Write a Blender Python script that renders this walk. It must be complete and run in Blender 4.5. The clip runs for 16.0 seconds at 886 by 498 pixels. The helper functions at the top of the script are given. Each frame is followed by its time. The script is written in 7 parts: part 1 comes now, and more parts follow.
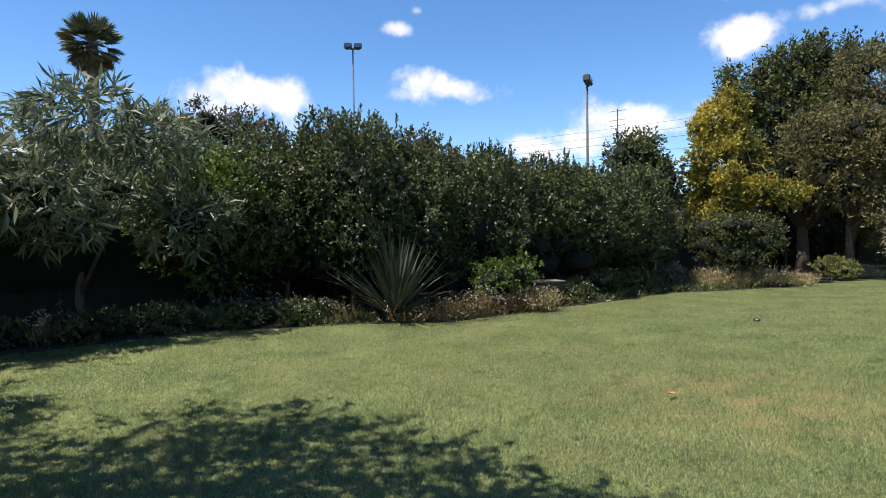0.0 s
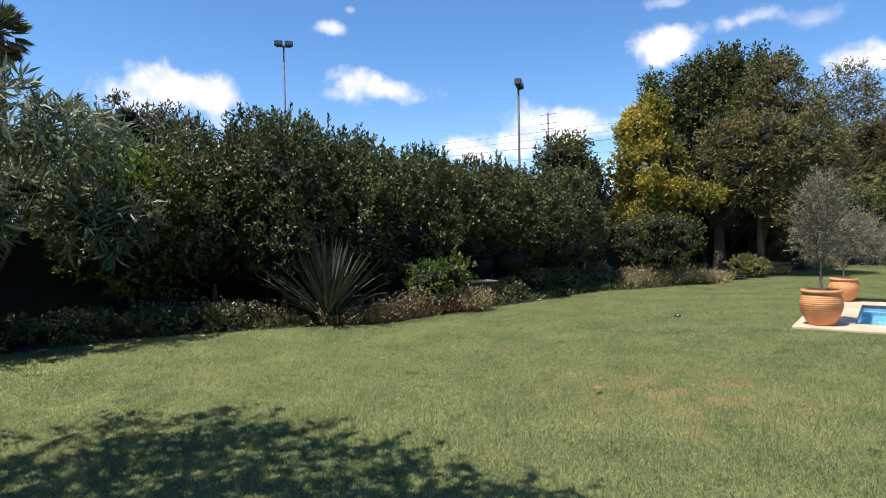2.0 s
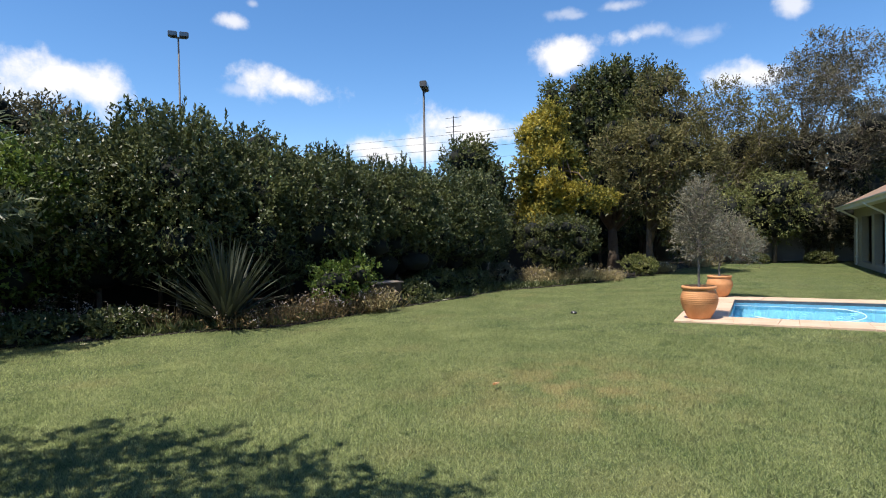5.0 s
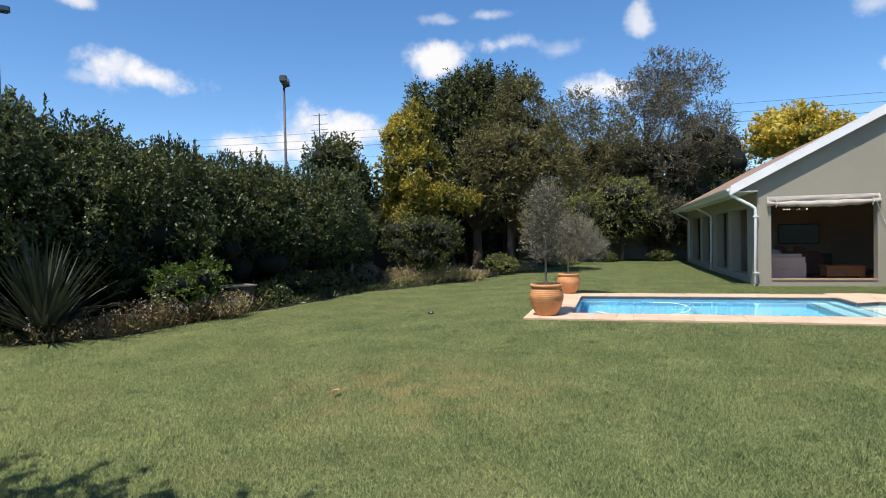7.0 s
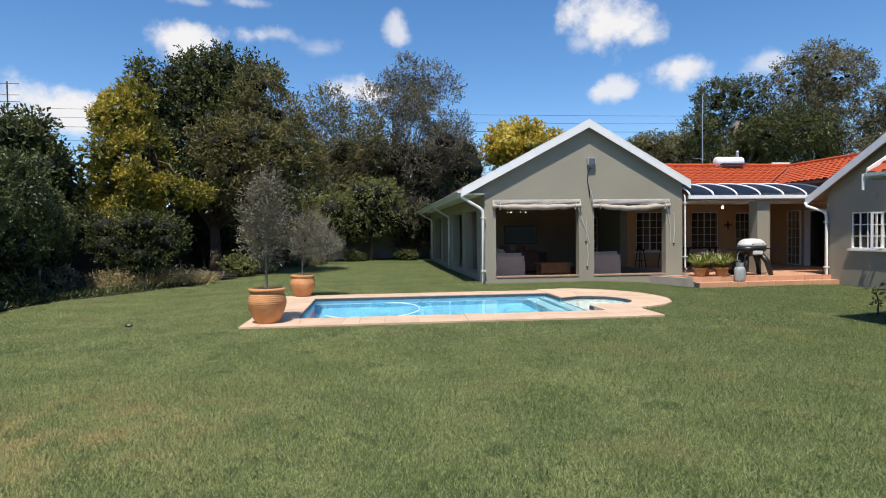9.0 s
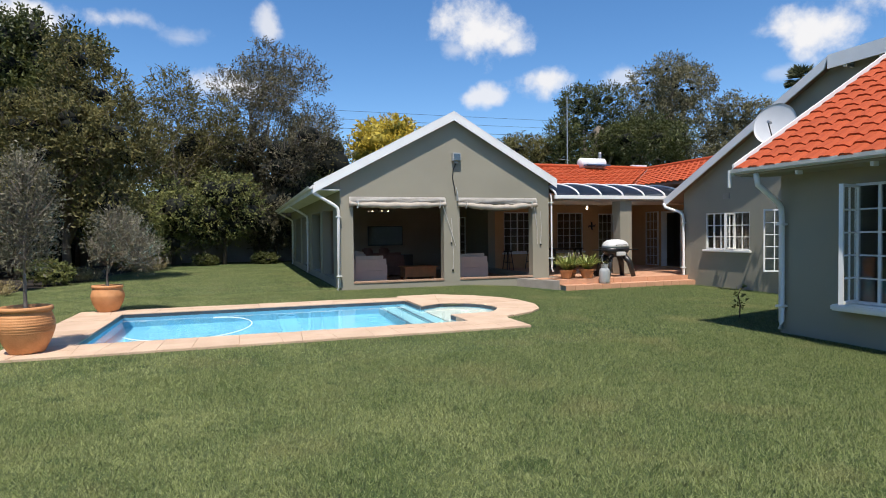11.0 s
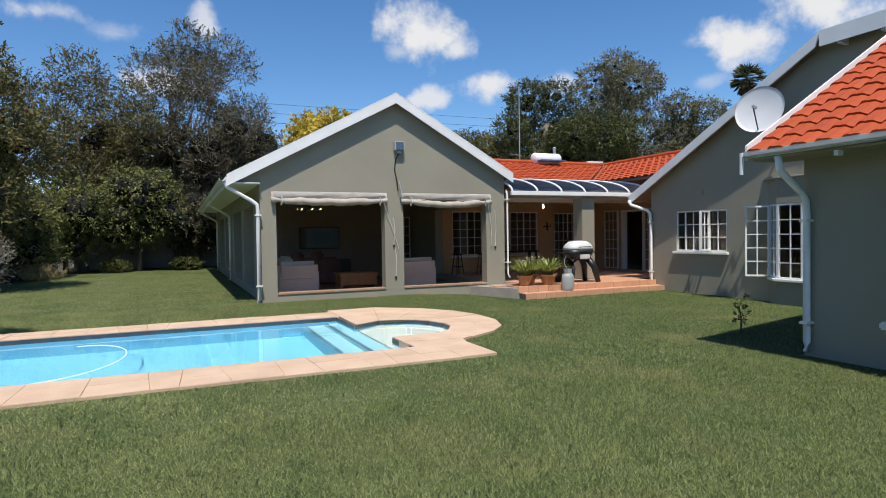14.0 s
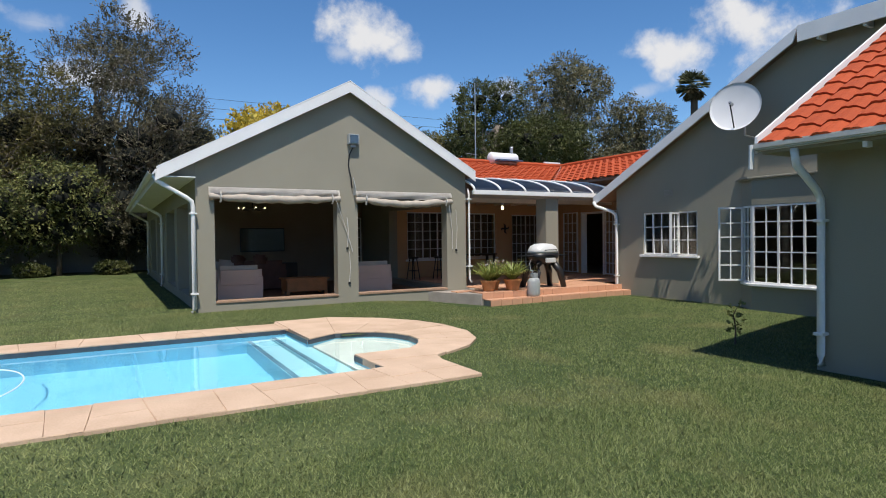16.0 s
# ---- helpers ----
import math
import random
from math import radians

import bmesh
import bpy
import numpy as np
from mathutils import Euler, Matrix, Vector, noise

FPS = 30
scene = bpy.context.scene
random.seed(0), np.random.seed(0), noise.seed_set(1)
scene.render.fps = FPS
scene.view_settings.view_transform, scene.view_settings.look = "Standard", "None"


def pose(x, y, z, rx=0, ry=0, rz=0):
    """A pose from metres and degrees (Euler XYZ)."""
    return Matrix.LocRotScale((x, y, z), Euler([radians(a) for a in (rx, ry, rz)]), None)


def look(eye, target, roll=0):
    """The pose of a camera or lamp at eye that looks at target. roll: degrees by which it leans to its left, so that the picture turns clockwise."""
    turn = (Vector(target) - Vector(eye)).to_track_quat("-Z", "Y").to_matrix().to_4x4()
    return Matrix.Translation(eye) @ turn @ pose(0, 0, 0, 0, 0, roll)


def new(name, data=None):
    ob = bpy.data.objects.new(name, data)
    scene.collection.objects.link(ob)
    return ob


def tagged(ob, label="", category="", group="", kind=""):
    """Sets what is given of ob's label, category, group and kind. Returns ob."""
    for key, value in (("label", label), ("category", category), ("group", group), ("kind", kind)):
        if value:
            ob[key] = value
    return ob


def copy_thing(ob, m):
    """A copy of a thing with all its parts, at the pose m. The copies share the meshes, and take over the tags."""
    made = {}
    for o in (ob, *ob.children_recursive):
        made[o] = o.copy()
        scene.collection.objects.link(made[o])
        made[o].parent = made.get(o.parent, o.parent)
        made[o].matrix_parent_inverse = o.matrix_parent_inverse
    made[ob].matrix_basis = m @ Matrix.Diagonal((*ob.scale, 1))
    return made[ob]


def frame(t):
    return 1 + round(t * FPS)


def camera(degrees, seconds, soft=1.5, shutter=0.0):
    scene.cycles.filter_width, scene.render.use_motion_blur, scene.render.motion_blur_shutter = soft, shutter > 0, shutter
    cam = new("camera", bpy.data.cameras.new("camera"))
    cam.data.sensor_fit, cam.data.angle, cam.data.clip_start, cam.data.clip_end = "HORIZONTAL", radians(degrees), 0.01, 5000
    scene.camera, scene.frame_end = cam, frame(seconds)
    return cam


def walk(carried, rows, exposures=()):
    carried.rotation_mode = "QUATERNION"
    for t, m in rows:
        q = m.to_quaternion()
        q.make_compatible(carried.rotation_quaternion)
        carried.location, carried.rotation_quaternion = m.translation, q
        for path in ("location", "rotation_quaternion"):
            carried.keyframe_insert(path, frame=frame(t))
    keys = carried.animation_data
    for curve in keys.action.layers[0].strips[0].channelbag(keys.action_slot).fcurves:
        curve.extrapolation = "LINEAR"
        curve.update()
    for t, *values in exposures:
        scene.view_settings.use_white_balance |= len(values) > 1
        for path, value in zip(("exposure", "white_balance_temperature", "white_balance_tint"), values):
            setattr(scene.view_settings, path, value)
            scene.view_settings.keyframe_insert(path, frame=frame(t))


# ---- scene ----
cam = camera(73.1, 16.0, soft=1.0)
PATH = [
    (0, (-0.463, -3.979, 1.669), (-1.823, -2.513, 1.635), -0.7),
    (0.5, (-0.497, -3.926, 1.647), (-1.814, -2.421, 1.616), -0.9),
    (1, (-0.461, -3.933, 1.643), (-1.739, -2.395, 1.613), -0.9),
    (1.5, (-0.445, -3.956, 1.668), (-1.682, -2.385, 1.633), -0.9),
    (2, (-0.429, -3.947, 1.663), (-1.624, -2.344, 1.63), -1.0),
    (2.5, (-0.428, -3.947, 1.662), (-1.58, -2.312, 1.629), -1.1),
    (3, (-0.412, -3.977, 1.669), (-1.521, -2.313, 1.635), -1.1),
    (3.5, (-0.389, -3.965, 1.665), (-1.457, -2.275, 1.631), -1.2),
    (5.8, (-0.286, -3.812, 1.63), (-1.11, -1.99, 1.598), -1.2),
    (6, (-0.254, -3.757, 1.628), (-1.042, -1.919, 1.596), -1.3),
    (6.5, (-0.16, -3.661, 1.631), (-0.849, -1.783, 1.597), -1.3),
    (7, (-0.066, -3.572, 1.633), (-0.617, -1.65, 1.594), -1.2),
    (7.5, (0.011, -3.383, 1.633), (-0.331, -1.413, 1.589), -1.2),
    (8, (0.148, -3.191, 1.652), (-0.008, -1.198, 1.601), -1.1),
    (8.5, (0.352, -2.874, 1.649), (0.403, -0.875, 1.594), -0.9),
    (9, (0.518, -2.537, 1.615), (0.75, -0.552, 1.56), -0.7),
    (9.5, (0.721, -2.156, 1.595), (1.136, -0.201, 1.542), -0.8),
    (10, (0.95, -1.746, 1.592), (1.47, 0.185, 1.538), -0.7),
    (12.5, (1.938, 0.292, 1.569), (2.662, 2.156, 1.514), -1.0),
    (13, (2.066, 0.636, 1.582), (2.816, 2.489, 1.527), -1.0),
    (13.5, (2.149, 0.982, 1.567), (2.923, 2.826, 1.515), -0.9),
    (14, (2.222, 1.329, 1.552), (3.029, 3.158, 1.502), -0.9),
    (14.5, (2.27, 1.67, 1.535), (3.11, 3.484, 1.486), -0.8),
    (15, (2.285, 1.999, 1.516), (3.156, 3.799, 1.47), -0.8),
    (15.5, (2.301, 2.294, 1.522), (3.223, 4.068, 1.478), -0.7),
    (16, (2.382, 2.546, 1.523), (3.358, 4.291, 1.481), -0.7),
]
walk(cam, [(t, look(eye, target, roll)) for t, eye, target, roll in PATH], exposures=[(0, 0.69, 6750, 14), (3.5, 0.61, 6720, 13), (7.0, 0.45, 6700, 12), (8.5, 0.31, 6680, 12), (10.0, 0.36, 6680, 12), (12.5, 0.29, 6620, 11), (16.0, 0.15, 6620, 11)])

# ---- light ----
SUN = Vector((-0.33, -1.02, 2.35)).normalized()
sun_data = bpy.data.lights.new("sun", "SUN")
sun_data.energy, sun_data.angle, sun_data.color = 4.5, radians(0.55), (1.0, 0.95, 0.86)
sun_lamp = new("sun", sun_data)
sun_lamp.matrix_world = look((0, 0, 40), Vector((0, 0, 40)) - SUN)

world = bpy.data.worlds.new("sky")
scene.world = world
world.use_nodes = True
wn, wl = world.node_tree.nodes, world.node_tree.links
wn.clear()
sky = wn.new("ShaderNodeTexSky")
sky.sky_type, sky.sun_disc = "NISHITA", False
sky.sun_elevation = math.asin(SUN.z)
sky.sun_rotation = math.atan2(SUN.x, SUN.y)
sky.air_density, sky.dust_density, sky.ozone_density, sky.altitude = 1.0, 0.9, 2.5, 1500
sky_bg = wn.new("ShaderNodeBackground")
sky_bg.inputs["Strength"].default_value = 0.135
tone = wn.new("ShaderNodeHueSaturation")
tone.inputs["Saturation"].default_value = 1.24
wl.new(sky.outputs[0], tone.inputs["Color"])
wl.new(tone.outputs[0], sky_bg.inputs["Color"])
coord = wn.new("ShaderNodeTexCoord")
puff = wn.new("ShaderNodeTexNoise")
puff.inputs["Scale"].default_value, puff.inputs["Detail"].default_value, puff.inputs["Roughness"].default_value = 12.0, 9.0, 0.58
wl.new(coord.outputs["Generated"], puff.inputs["Vector"])
# each cloud: direction, half-width, half-height, thickness
CLOUDS = [
    ((-0.857, 0.463, 0.228), 0.109, 0.050, 1.00), ((-0.690, 0.644, 0.330), 0.033, 0.014, 0.80), ((-0.662, 0.661, 0.355), 0.014, 0.009, 0.40),
    ((-0.648, 0.722, 0.243), 0.097, 0.033, 1.00), ((-0.700, 0.674, 0.235), 0.047, 0.014, 0.40), ((-0.269, 0.920, 0.285), 0.061, 0.035, 1.00),
    ((-0.168, 0.939, 0.301), 0.073, 0.018, 0.85), ((-0.076, 0.955, 0.288), 0.041, 0.009, 0.35), ((-0.553, 0.820, 0.145), 0.095, 0.031, 1.00),
    ((-0.426, 0.887, 0.177), 0.130, 0.050, 1.00), ((-0.493, 0.856, 0.155), 0.095, 0.035, 1.00), ((-0.004, 0.973, 0.230), 0.078, 0.031, 1.00),
    ((-0.263, 0.902, 0.342), 0.047, 0.014, 0.40), ((0.040, 0.949, 0.312), 0.030, 0.035, 0.75), ((-0.185, 0.921, 0.344), 0.047, 0.011, 0.50),
    ((-0.251, 0.907, 0.338), 0.033, 0.008, 0.40), ((0.325, 0.901, 0.289), 0.035, 0.021, 0.50), ((0.364, 0.878, 0.311), 0.073, 0.052, 1.00),
    ((0.411, 0.865, 0.287), 0.047, 0.030, 0.90), ((0.459, 0.856, 0.239), 0.061, 0.031, 0.95), ((0.376, 0.900, 0.220), 0.043, 0.024, 0.85),
    ((0.751, 0.601, 0.271), 0.095, 0.043, 1.00), ((0.796, 0.532, 0.288), 0.130, 0.073, 1.00), ((-0.150, 0.941, 0.304), 0.071, 0.018, 0.50),
    ((-0.074, 0.954, 0.292), 0.047, 0.021, 0.30), ((0.722, 0.656, 0.221), 0.033, 0.015, 0.35),
    ((0.558, 0.795, 0.236), 0.038, 0.019, 0.60), ((-0.97, 0.05, 0.30), 0.108, 0.045, 0.80), ((0.3, -0.8, 0.5), 0.2, 0.10, 0.9),
    ((-0.6, -0.6, 0.45), 0.17, 0.08, 0.9),
]
cover = None
for way, wide, tall, thick in CLOUDS:
    off = wn.new("ShaderNodeVectorMath")
    off.operation = "SUBTRACT"
    wl.new(coord.outputs["Generated"], off.inputs[0])
    off.inputs[1].default_value = Vector(way).normalized()
    grow = wn.new("ShaderNodeVectorMath")
    grow.operation = "MULTIPLY"
    wl.new(off.outputs[0], grow.inputs[0])
    grow.inputs[1].default_value = (1 / wide, 1 / wide, 1 / tall)
    dist = wn.new("ShaderNodeVectorMath")
    dist.operation = "LENGTH"
    wl.new(grow.outputs[0], dist.inputs[0])
    edge = wn.new("ShaderNodeMath")
    edge.operation = "MULTIPLY_ADD"
    wl.new(puff.outputs["Fac"], edge.inputs[0])
    edge.inputs[1].default_value = -3.0
    edge.inputs[2].default_value = 1.60
    total = wn.new("ShaderNodeMath")
    total.operation = "ADD"
    wl.new(edge.outputs[0], total.inputs[0])
    wl.new(dist.outputs["Value"], total.inputs[1])
    ramp = wn.new("ShaderNodeMapRange")
    ramp.interpolation_type = "SMOOTHSTEP"
    ramp.inputs["From Min"].default_value, ramp.inputs["From Max"].default_value = 1.0, 0.20
    ramp.inputs["To Min"].default_value, ramp.inputs["To Max"].default_value = 0.0, min(thick, 1.0)
    wl.new(total.outputs[0], ramp.inputs["Value"])
    if cover is None:
        cover = ramp.outputs[0]
    else:
        most = wn.new("ShaderNodeMath")
        most.operation = "MAXIMUM"
        wl.new(cover, most.inputs[0])
        wl.new(ramp.outputs[0], most.inputs[1])
        cover = most.outputs[0]
cloud_bg = wn.new("ShaderNodeBackground")
cloud_bg.inputs["Color"].default_value, cloud_bg.inputs["Strength"].default_value = (0.95, 0.97, 1.0, 1), 0.74
sky_mix = wn.new("ShaderNodeMixShader")
wl.new(cover, sky_mix.inputs["Fac"])
wl.new(sky_bg.outputs[0], sky_mix.inputs[1])
wl.new(cloud_bg.outputs[0], sky_mix.inputs[2])
world_out = wn.new("ShaderNodeOutputWorld")
wl.new(sky_mix.outputs[0], world_out.inputs["Surface"])


# ---- materials ----
def surface(name, base, rough=0.7, vary=0.15, size=3.0, fine=40.0, bump=0.2, metal=0.0, second=None, by_object=0.0, gloss=0.5):
    """A procedural surface: a base colour with two scales of variation, a fine relief and, if asked, a shade that differs object by object."""
    m = bpy.data.materials.new(name)
    m.use_nodes = True
    n, k = m.node_tree.nodes, m.node_tree.links
    b = n["Principled BSDF"]
    b.inputs["Roughness"].default_value, b.inputs["Metallic"].default_value = rough, metal
    b.inputs["Specular IOR Level"].default_value = gloss
    tc = n.new("ShaderNodeTexCoord")
    big = n.new("ShaderNodeTexNoise")
    big.inputs["Scale"].default_value, big.inputs["Detail"].default_value = size, 4
    small = n.new("ShaderNodeTexNoise")
    small.inputs["Scale"].default_value, small.inputs["Detail"].default_value = fine, 3
    k.new(tc.outputs["Object"], big.inputs["Vector"])
    k.new(tc.outputs["Object"], small.inputs["Vector"])
    add = n.new("ShaderNodeMath")
    add.operation = "ADD"
    half = n.new("ShaderNodeMath")
    half.operation = "MULTIPLY"
    half.inputs[1].default_value = 0.5
    k.new(small.outputs["Fac"], half.inputs[0])
    k.new(big.outputs["Fac"], add.inputs[0])
    k.new(half.outputs[0], add.inputs[1])
    value = add.outputs[0]
    if by_object:
        info = n.new("ShaderNodeObjectInfo")
        shift = n.new("ShaderNodeMath")
        shift.operation = "MULTIPLY_ADD"
        shift.inputs[1].default_value = by_object
        k.new(info.outputs["Random"], shift.inputs[0])
        k.new(value, shift.inputs[2])
        value = shift.outputs[0]
    spread = n.new("ShaderNodeMapRange")
    spread.inputs["From Min"].default_value, spread.inputs["From Max"].default_value = 0.45, 1.05 + by_object
    k.new(value, spread.inputs["Value"])
    mix = n.new("ShaderNodeMix")
    mix.data_type = "RGBA"
    dark = [c * (1 - vary) for c in base]
    light = second or [min(1, c * (1 + vary)) for c in base]
    mix.inputs["A"].default_value, mix.inputs["B"].default_value = (*dark, 1), (*light, 1)
    k.new(spread.outputs[0], mix.inputs["Factor"])
    k.new(mix.outputs["Result"], b.inputs["Base Color"])
    if bump:
        relief = n.new("ShaderNodeBump")
        relief.inputs["Strength"].default_value, relief.inputs["Distance"].default_value = bump, 0.01
        k.new(small.outputs["Fac"], relief.inputs["Height"])
        k.new(relief.outputs[0], b.inputs["Normal"])
    return m


def foliage(name, base, second, rough=0.5, gloss=0.35, through_light=0.25, island=True):
    """Leaves: the shade differs leaf by leaf, and some light passes through."""
    m = bpy.data.materials.new(name)
    m.use_nodes = True
    n, k = m.node_tree.nodes, m.node_tree.links
    b = n["Principled BSDF"]
    b.inputs["Roughness"].default_value, b.inputs["Specular IOR Level"].default_value = rough, gloss
    mix = n.new("ShaderNodeMix")
    mix.data_type = "RGBA"
    mix.inputs["A"].default_value, mix.inputs["B"].default_value = (*base, 1), (*second, 1)
    tc = n.new("ShaderNodeTexCoord")
    noise_big = n.new("ShaderNodeTexNoise")
    noise_big.inputs["Scale"].default_value = 0.9
    k.new(tc.outputs["Object"], noise_big.inputs["Vector"])
    geo = n.new("ShaderNodeNewGeometry")
    blend = n.new("ShaderNodeMath")
    blend.operation = "MULTIPLY_ADD"
    blend.inputs[1].default_value = 0.75 if island else 0.0
    k.new(geo.outputs["Random Per Island"], blend.inputs[0])
    lift = n.new("ShaderNodeMapRange")
    lift.inputs["From Min"].default_value, lift.inputs["From Max"].default_value = 0.38, 0.66
    lift.inputs["To Min"].default_value, lift.inputs["To Max"].default_value = -0.25, 0.5 if island else 1.0
    k.new(noise_big.outputs["Fac"], lift.inputs["Value"])
    k.new(lift.outputs[0], blend.inputs[2])
    blend.use_clamp = True
    k.new(blend.outputs[0], mix.inputs["Factor"])
    k.new(mix.outputs["Result"], b.inputs["Base Color"])
    if through_light:
        trans = n.new("ShaderNodeBsdfTranslucent")
        k.new(mix.outputs["Result"], trans.inputs["Color"])
        both = n.new("ShaderNodeMixShader")
        both.inputs["Fac"].default_value = through_light
        k.new(b.outputs[0], both.inputs[1])
        k.new(trans.outputs[0], both.inputs[2])
        k.new(both.outputs[0], n["Material Output"].inputs["Surface"])
    return m


PLASTER = surface("sage grey plaster", (0.292, 0.272, 0.212), 0.85, 0.07, 0.8, 90, 0.25)
PLASTER_TAN = surface("tan plaster", (0.58, 0.36, 0.19), 0.85, 0.10, 1.2, 80, 0.2)
WHITE = surface("white paint", (0.80, 0.80, 0.79), 0.5, 0.06, 2.0, 60, 0.08)
WHITE_PIPE = surface("white pipe paint", (0.76, 0.76, 0.74), 0.4, 0.08, 3.0, 50, 0.05)
# grey-white paint, toned down for the gutter's shade
GUTTERGREY = surface("shaded gutter paint", (0.50, 0.50, 0.46), 0.6, 0.14, 3.0, 50, 0.08)
SILLTILE = surface("pinkish brown sill tile", (0.36, 0.235, 0.16), 0.6, 0.18, 4.0, 60, 0.2)
SILL = surface("weathered sill", (0.62, 0.58, 0.52), 0.7, 0.14, 4.0, 60, 0.2)
TILE_RED = surface("red concrete roof tile", (0.40, 0.072, 0.022), 0.7, 0.24, 2.0, 70, 0.35, by_object=0.35, gloss=0.25)
TERRACE = surface("terracotta floor tile", (0.58, 0.32, 0.20), 0.55, 0.16, 3.0, 60, 0.15, by_object=0.3)
GROUT = surface("grey cement", (0.33, 0.29, 0.25), 0.9, 0.15, 4, 80, 0.3)
STONE = surface("pink sandstone", (0.56, 0.38, 0.25), 0.8, 0.20, 2.2, 45, 0.5, by_object=0.25, second=(0.68, 0.50, 0.36))
MORTAR = surface("sandy mortar", (0.47, 0.33, 0.23), 0.95, 0.25, 5, 60, 0.3)
POT = surface("terracotta pot", (0.56, 0.235, 0.085), 0.75, 0.2, 4.0, 60, 0.25, second=(0.68, 0.33, 0.14))
# soil colour taken down to near-black for the shadow under the shrubs
SOIL = surface("soil darkened as shade", (0.022, 0.016, 0.011), 0.95, 0.4, 6, 60, 0.8)
BARK = surface("brown bark", (0.11, 0.08, 0.055), 0.9, 0.35, 5, 45, 0.8)
BARK_GREY = surface("grey bark", (0.20, 0.17, 0.14), 0.9, 0.3, 5, 45, 0.7)
DARKWOOD = surface("dark stained wood", (0.045, 0.026, 0.016), 0.5, 0.3, 4, 60, 0.2)
TABLEWOOD = surface("orange-brown wood", (0.52, 0.19, 0.06), 0.45, 0.25, 5, 50, 0.2)
TIMBER = surface("pale painted rafter", (0.62, 0.52, 0.40), 0.7, 0.1, 3, 50, 0.1)
FABRIC = surface("cream sofa fabric", (0.55, 0.45, 0.36), 0.95, 0.08, 3, 150, 0.3)
CUSHION = surface("dark cushion fabric", (0.16, 0.07, 0.05), 0.95, 0.2, 5, 150, 0.3)
CANVAS = surface("grey-white canvas", (0.60, 0.57, 0.53), 0.9, 0.16, 4, 90, 0.35)
CANVAS_UNDER = surface("shaded beige canvas", (0.42, 0.37, 0.31), 0.9, 0.18, 5, 90, 0.35)
BLACK = surface("black metal", (0.018, 0.018, 0.019), 0.4, 0.2, 5, 80, 0.05)
STEEL = surface("galvanised steel", (0.42, 0.43, 0.44), 0.42, 0.12, 5, 80, 0.05, metal=0.7)
LIDGREY = surface("pale grey enamel", (0.62, 0.62, 0.60), 0.3, 0.05, 5, 90, 0.02)
GASGREY = surface("grey painted cylinder", (0.36, 0.38, 0.38), 0.45, 0.12, 6, 80, 0.08)
DISHMAT = surface("pale grey dish enamel", (0.66, 0.67, 0.69), 0.5, 0.05, 3, 80, 0.03)
POLE = surface("galvanised pole", (0.075, 0.075, 0.08), 0.6, 0.15, 3, 60, 0.05)
INNER = surface("interior wall paint", (0.27, 0.205, 0.15), 0.9, 0.12, 1.5, 60, 0.1)
INFLOOR = surface("brown tiled floor", (0.30, 0.135, 0.075), 0.4, 0.2, 2, 40, 0.08)
CEILING = surface("dark ceiling boards", (0.17, 0.135, 0.10), 0.8, 0.15, 2, 50, 0.1)
FENCE = surface("dark shade cloth", (0.022, 0.024, 0.020), 0.95, 0.4, 2, 40, 0.2)
GREYWALL = surface("grey weathered wall", (0.36, 0.34, 0.31), 0.9, 0.25, 0.8, 30, 0.3)
POOLPLASTER = surface("pale blue pool plaster", (0.18, 0.51, 0.70), 0.8, 0.05, 1.5, 30, 0.05)
STEPPLASTER = surface("pale blue step plaster", (0.33, 0.60, 0.68), 0.8, 0.05, 1.5, 30, 0.05)
SPLASHPLASTER = surface("pale sandy splash floor", (0.56, 0.60, 0.56), 0.8, 0.10, 3.0, 30, 0.1)
POOLBAND = surface("dark mosaic band", (0.05, 0.065, 0.08), 0.4, 0.3, 6, 30, 0.1)
STEPEDGE = surface("blue step edge tile", (0.09, 0.20, 0.28), 0.4, 0.2, 6, 30, 0.1)
HOSE = surface("white hose", (0.72, 0.78, 0.80), 0.4, 0.05, 3, 50, 0.0)
DRYLEAF = surface("dry orange leaf", (0.74, 0.46, 0.25), 0.8, 0.2, 8, 60, 0.2)
PALELEAF = surface("pale dry leaf", (0.70, 0.62, 0.40), 0.8, 0.2, 8, 60, 0.2)
ROOFSHEET = surface("brown roof sheet", (0.26, 0.17, 0.12), 0.8, 0.15, 1, 40, 0.2)
SCREEN = surface("dark glossy screen", (0.16, 0.17, 0.17), 0.10, 0.1, 3, 50, 0.0, metal=0.8)

L_HEDGE = foliage("dark glossy hedge leaf", (0.030, 0.047, 0.017), (0.142, 0.160, 0.055), 0.46, 0.42, 0.2)
# near-black: the shade deep inside the crowns, put into the core's colour
L_HEDGE_CORE = surface("near-black inner shade", (0.006, 0.008, 0.004), 0.95, 0.4, 6, 40, 0.5)
L_LONG = foliage("grey-green long leaf", (0.070, 0.098, 0.045), (0.30, 0.33, 0.19), 0.46, 0.42, 0.25)
L_LIME = foliage("fresh green leaf", (0.055, 0.100, 0.018), (0.170, 0.230, 0.042), 0.5, 0.35, 0.3)
L_GOLD = foliage("golden leaf", (0.10, 0.115, 0.022), (0.57, 0.445, 0.07), 0.55, 0.3, 0.3)
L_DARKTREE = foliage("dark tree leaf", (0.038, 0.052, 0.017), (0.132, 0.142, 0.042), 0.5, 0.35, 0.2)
L_OLIVEBROWN = foliage("olive brown leaf", (0.082, 0.080, 0.030), (0.225, 0.200, 0.075), 0.6, 0.25, 0.25)
L_GREYTREE = foliage("grey feathery leaf", (0.066, 0.064, 0.036), (0.190, 0.172, 0.108), 0.6, 0.25, 0.2)
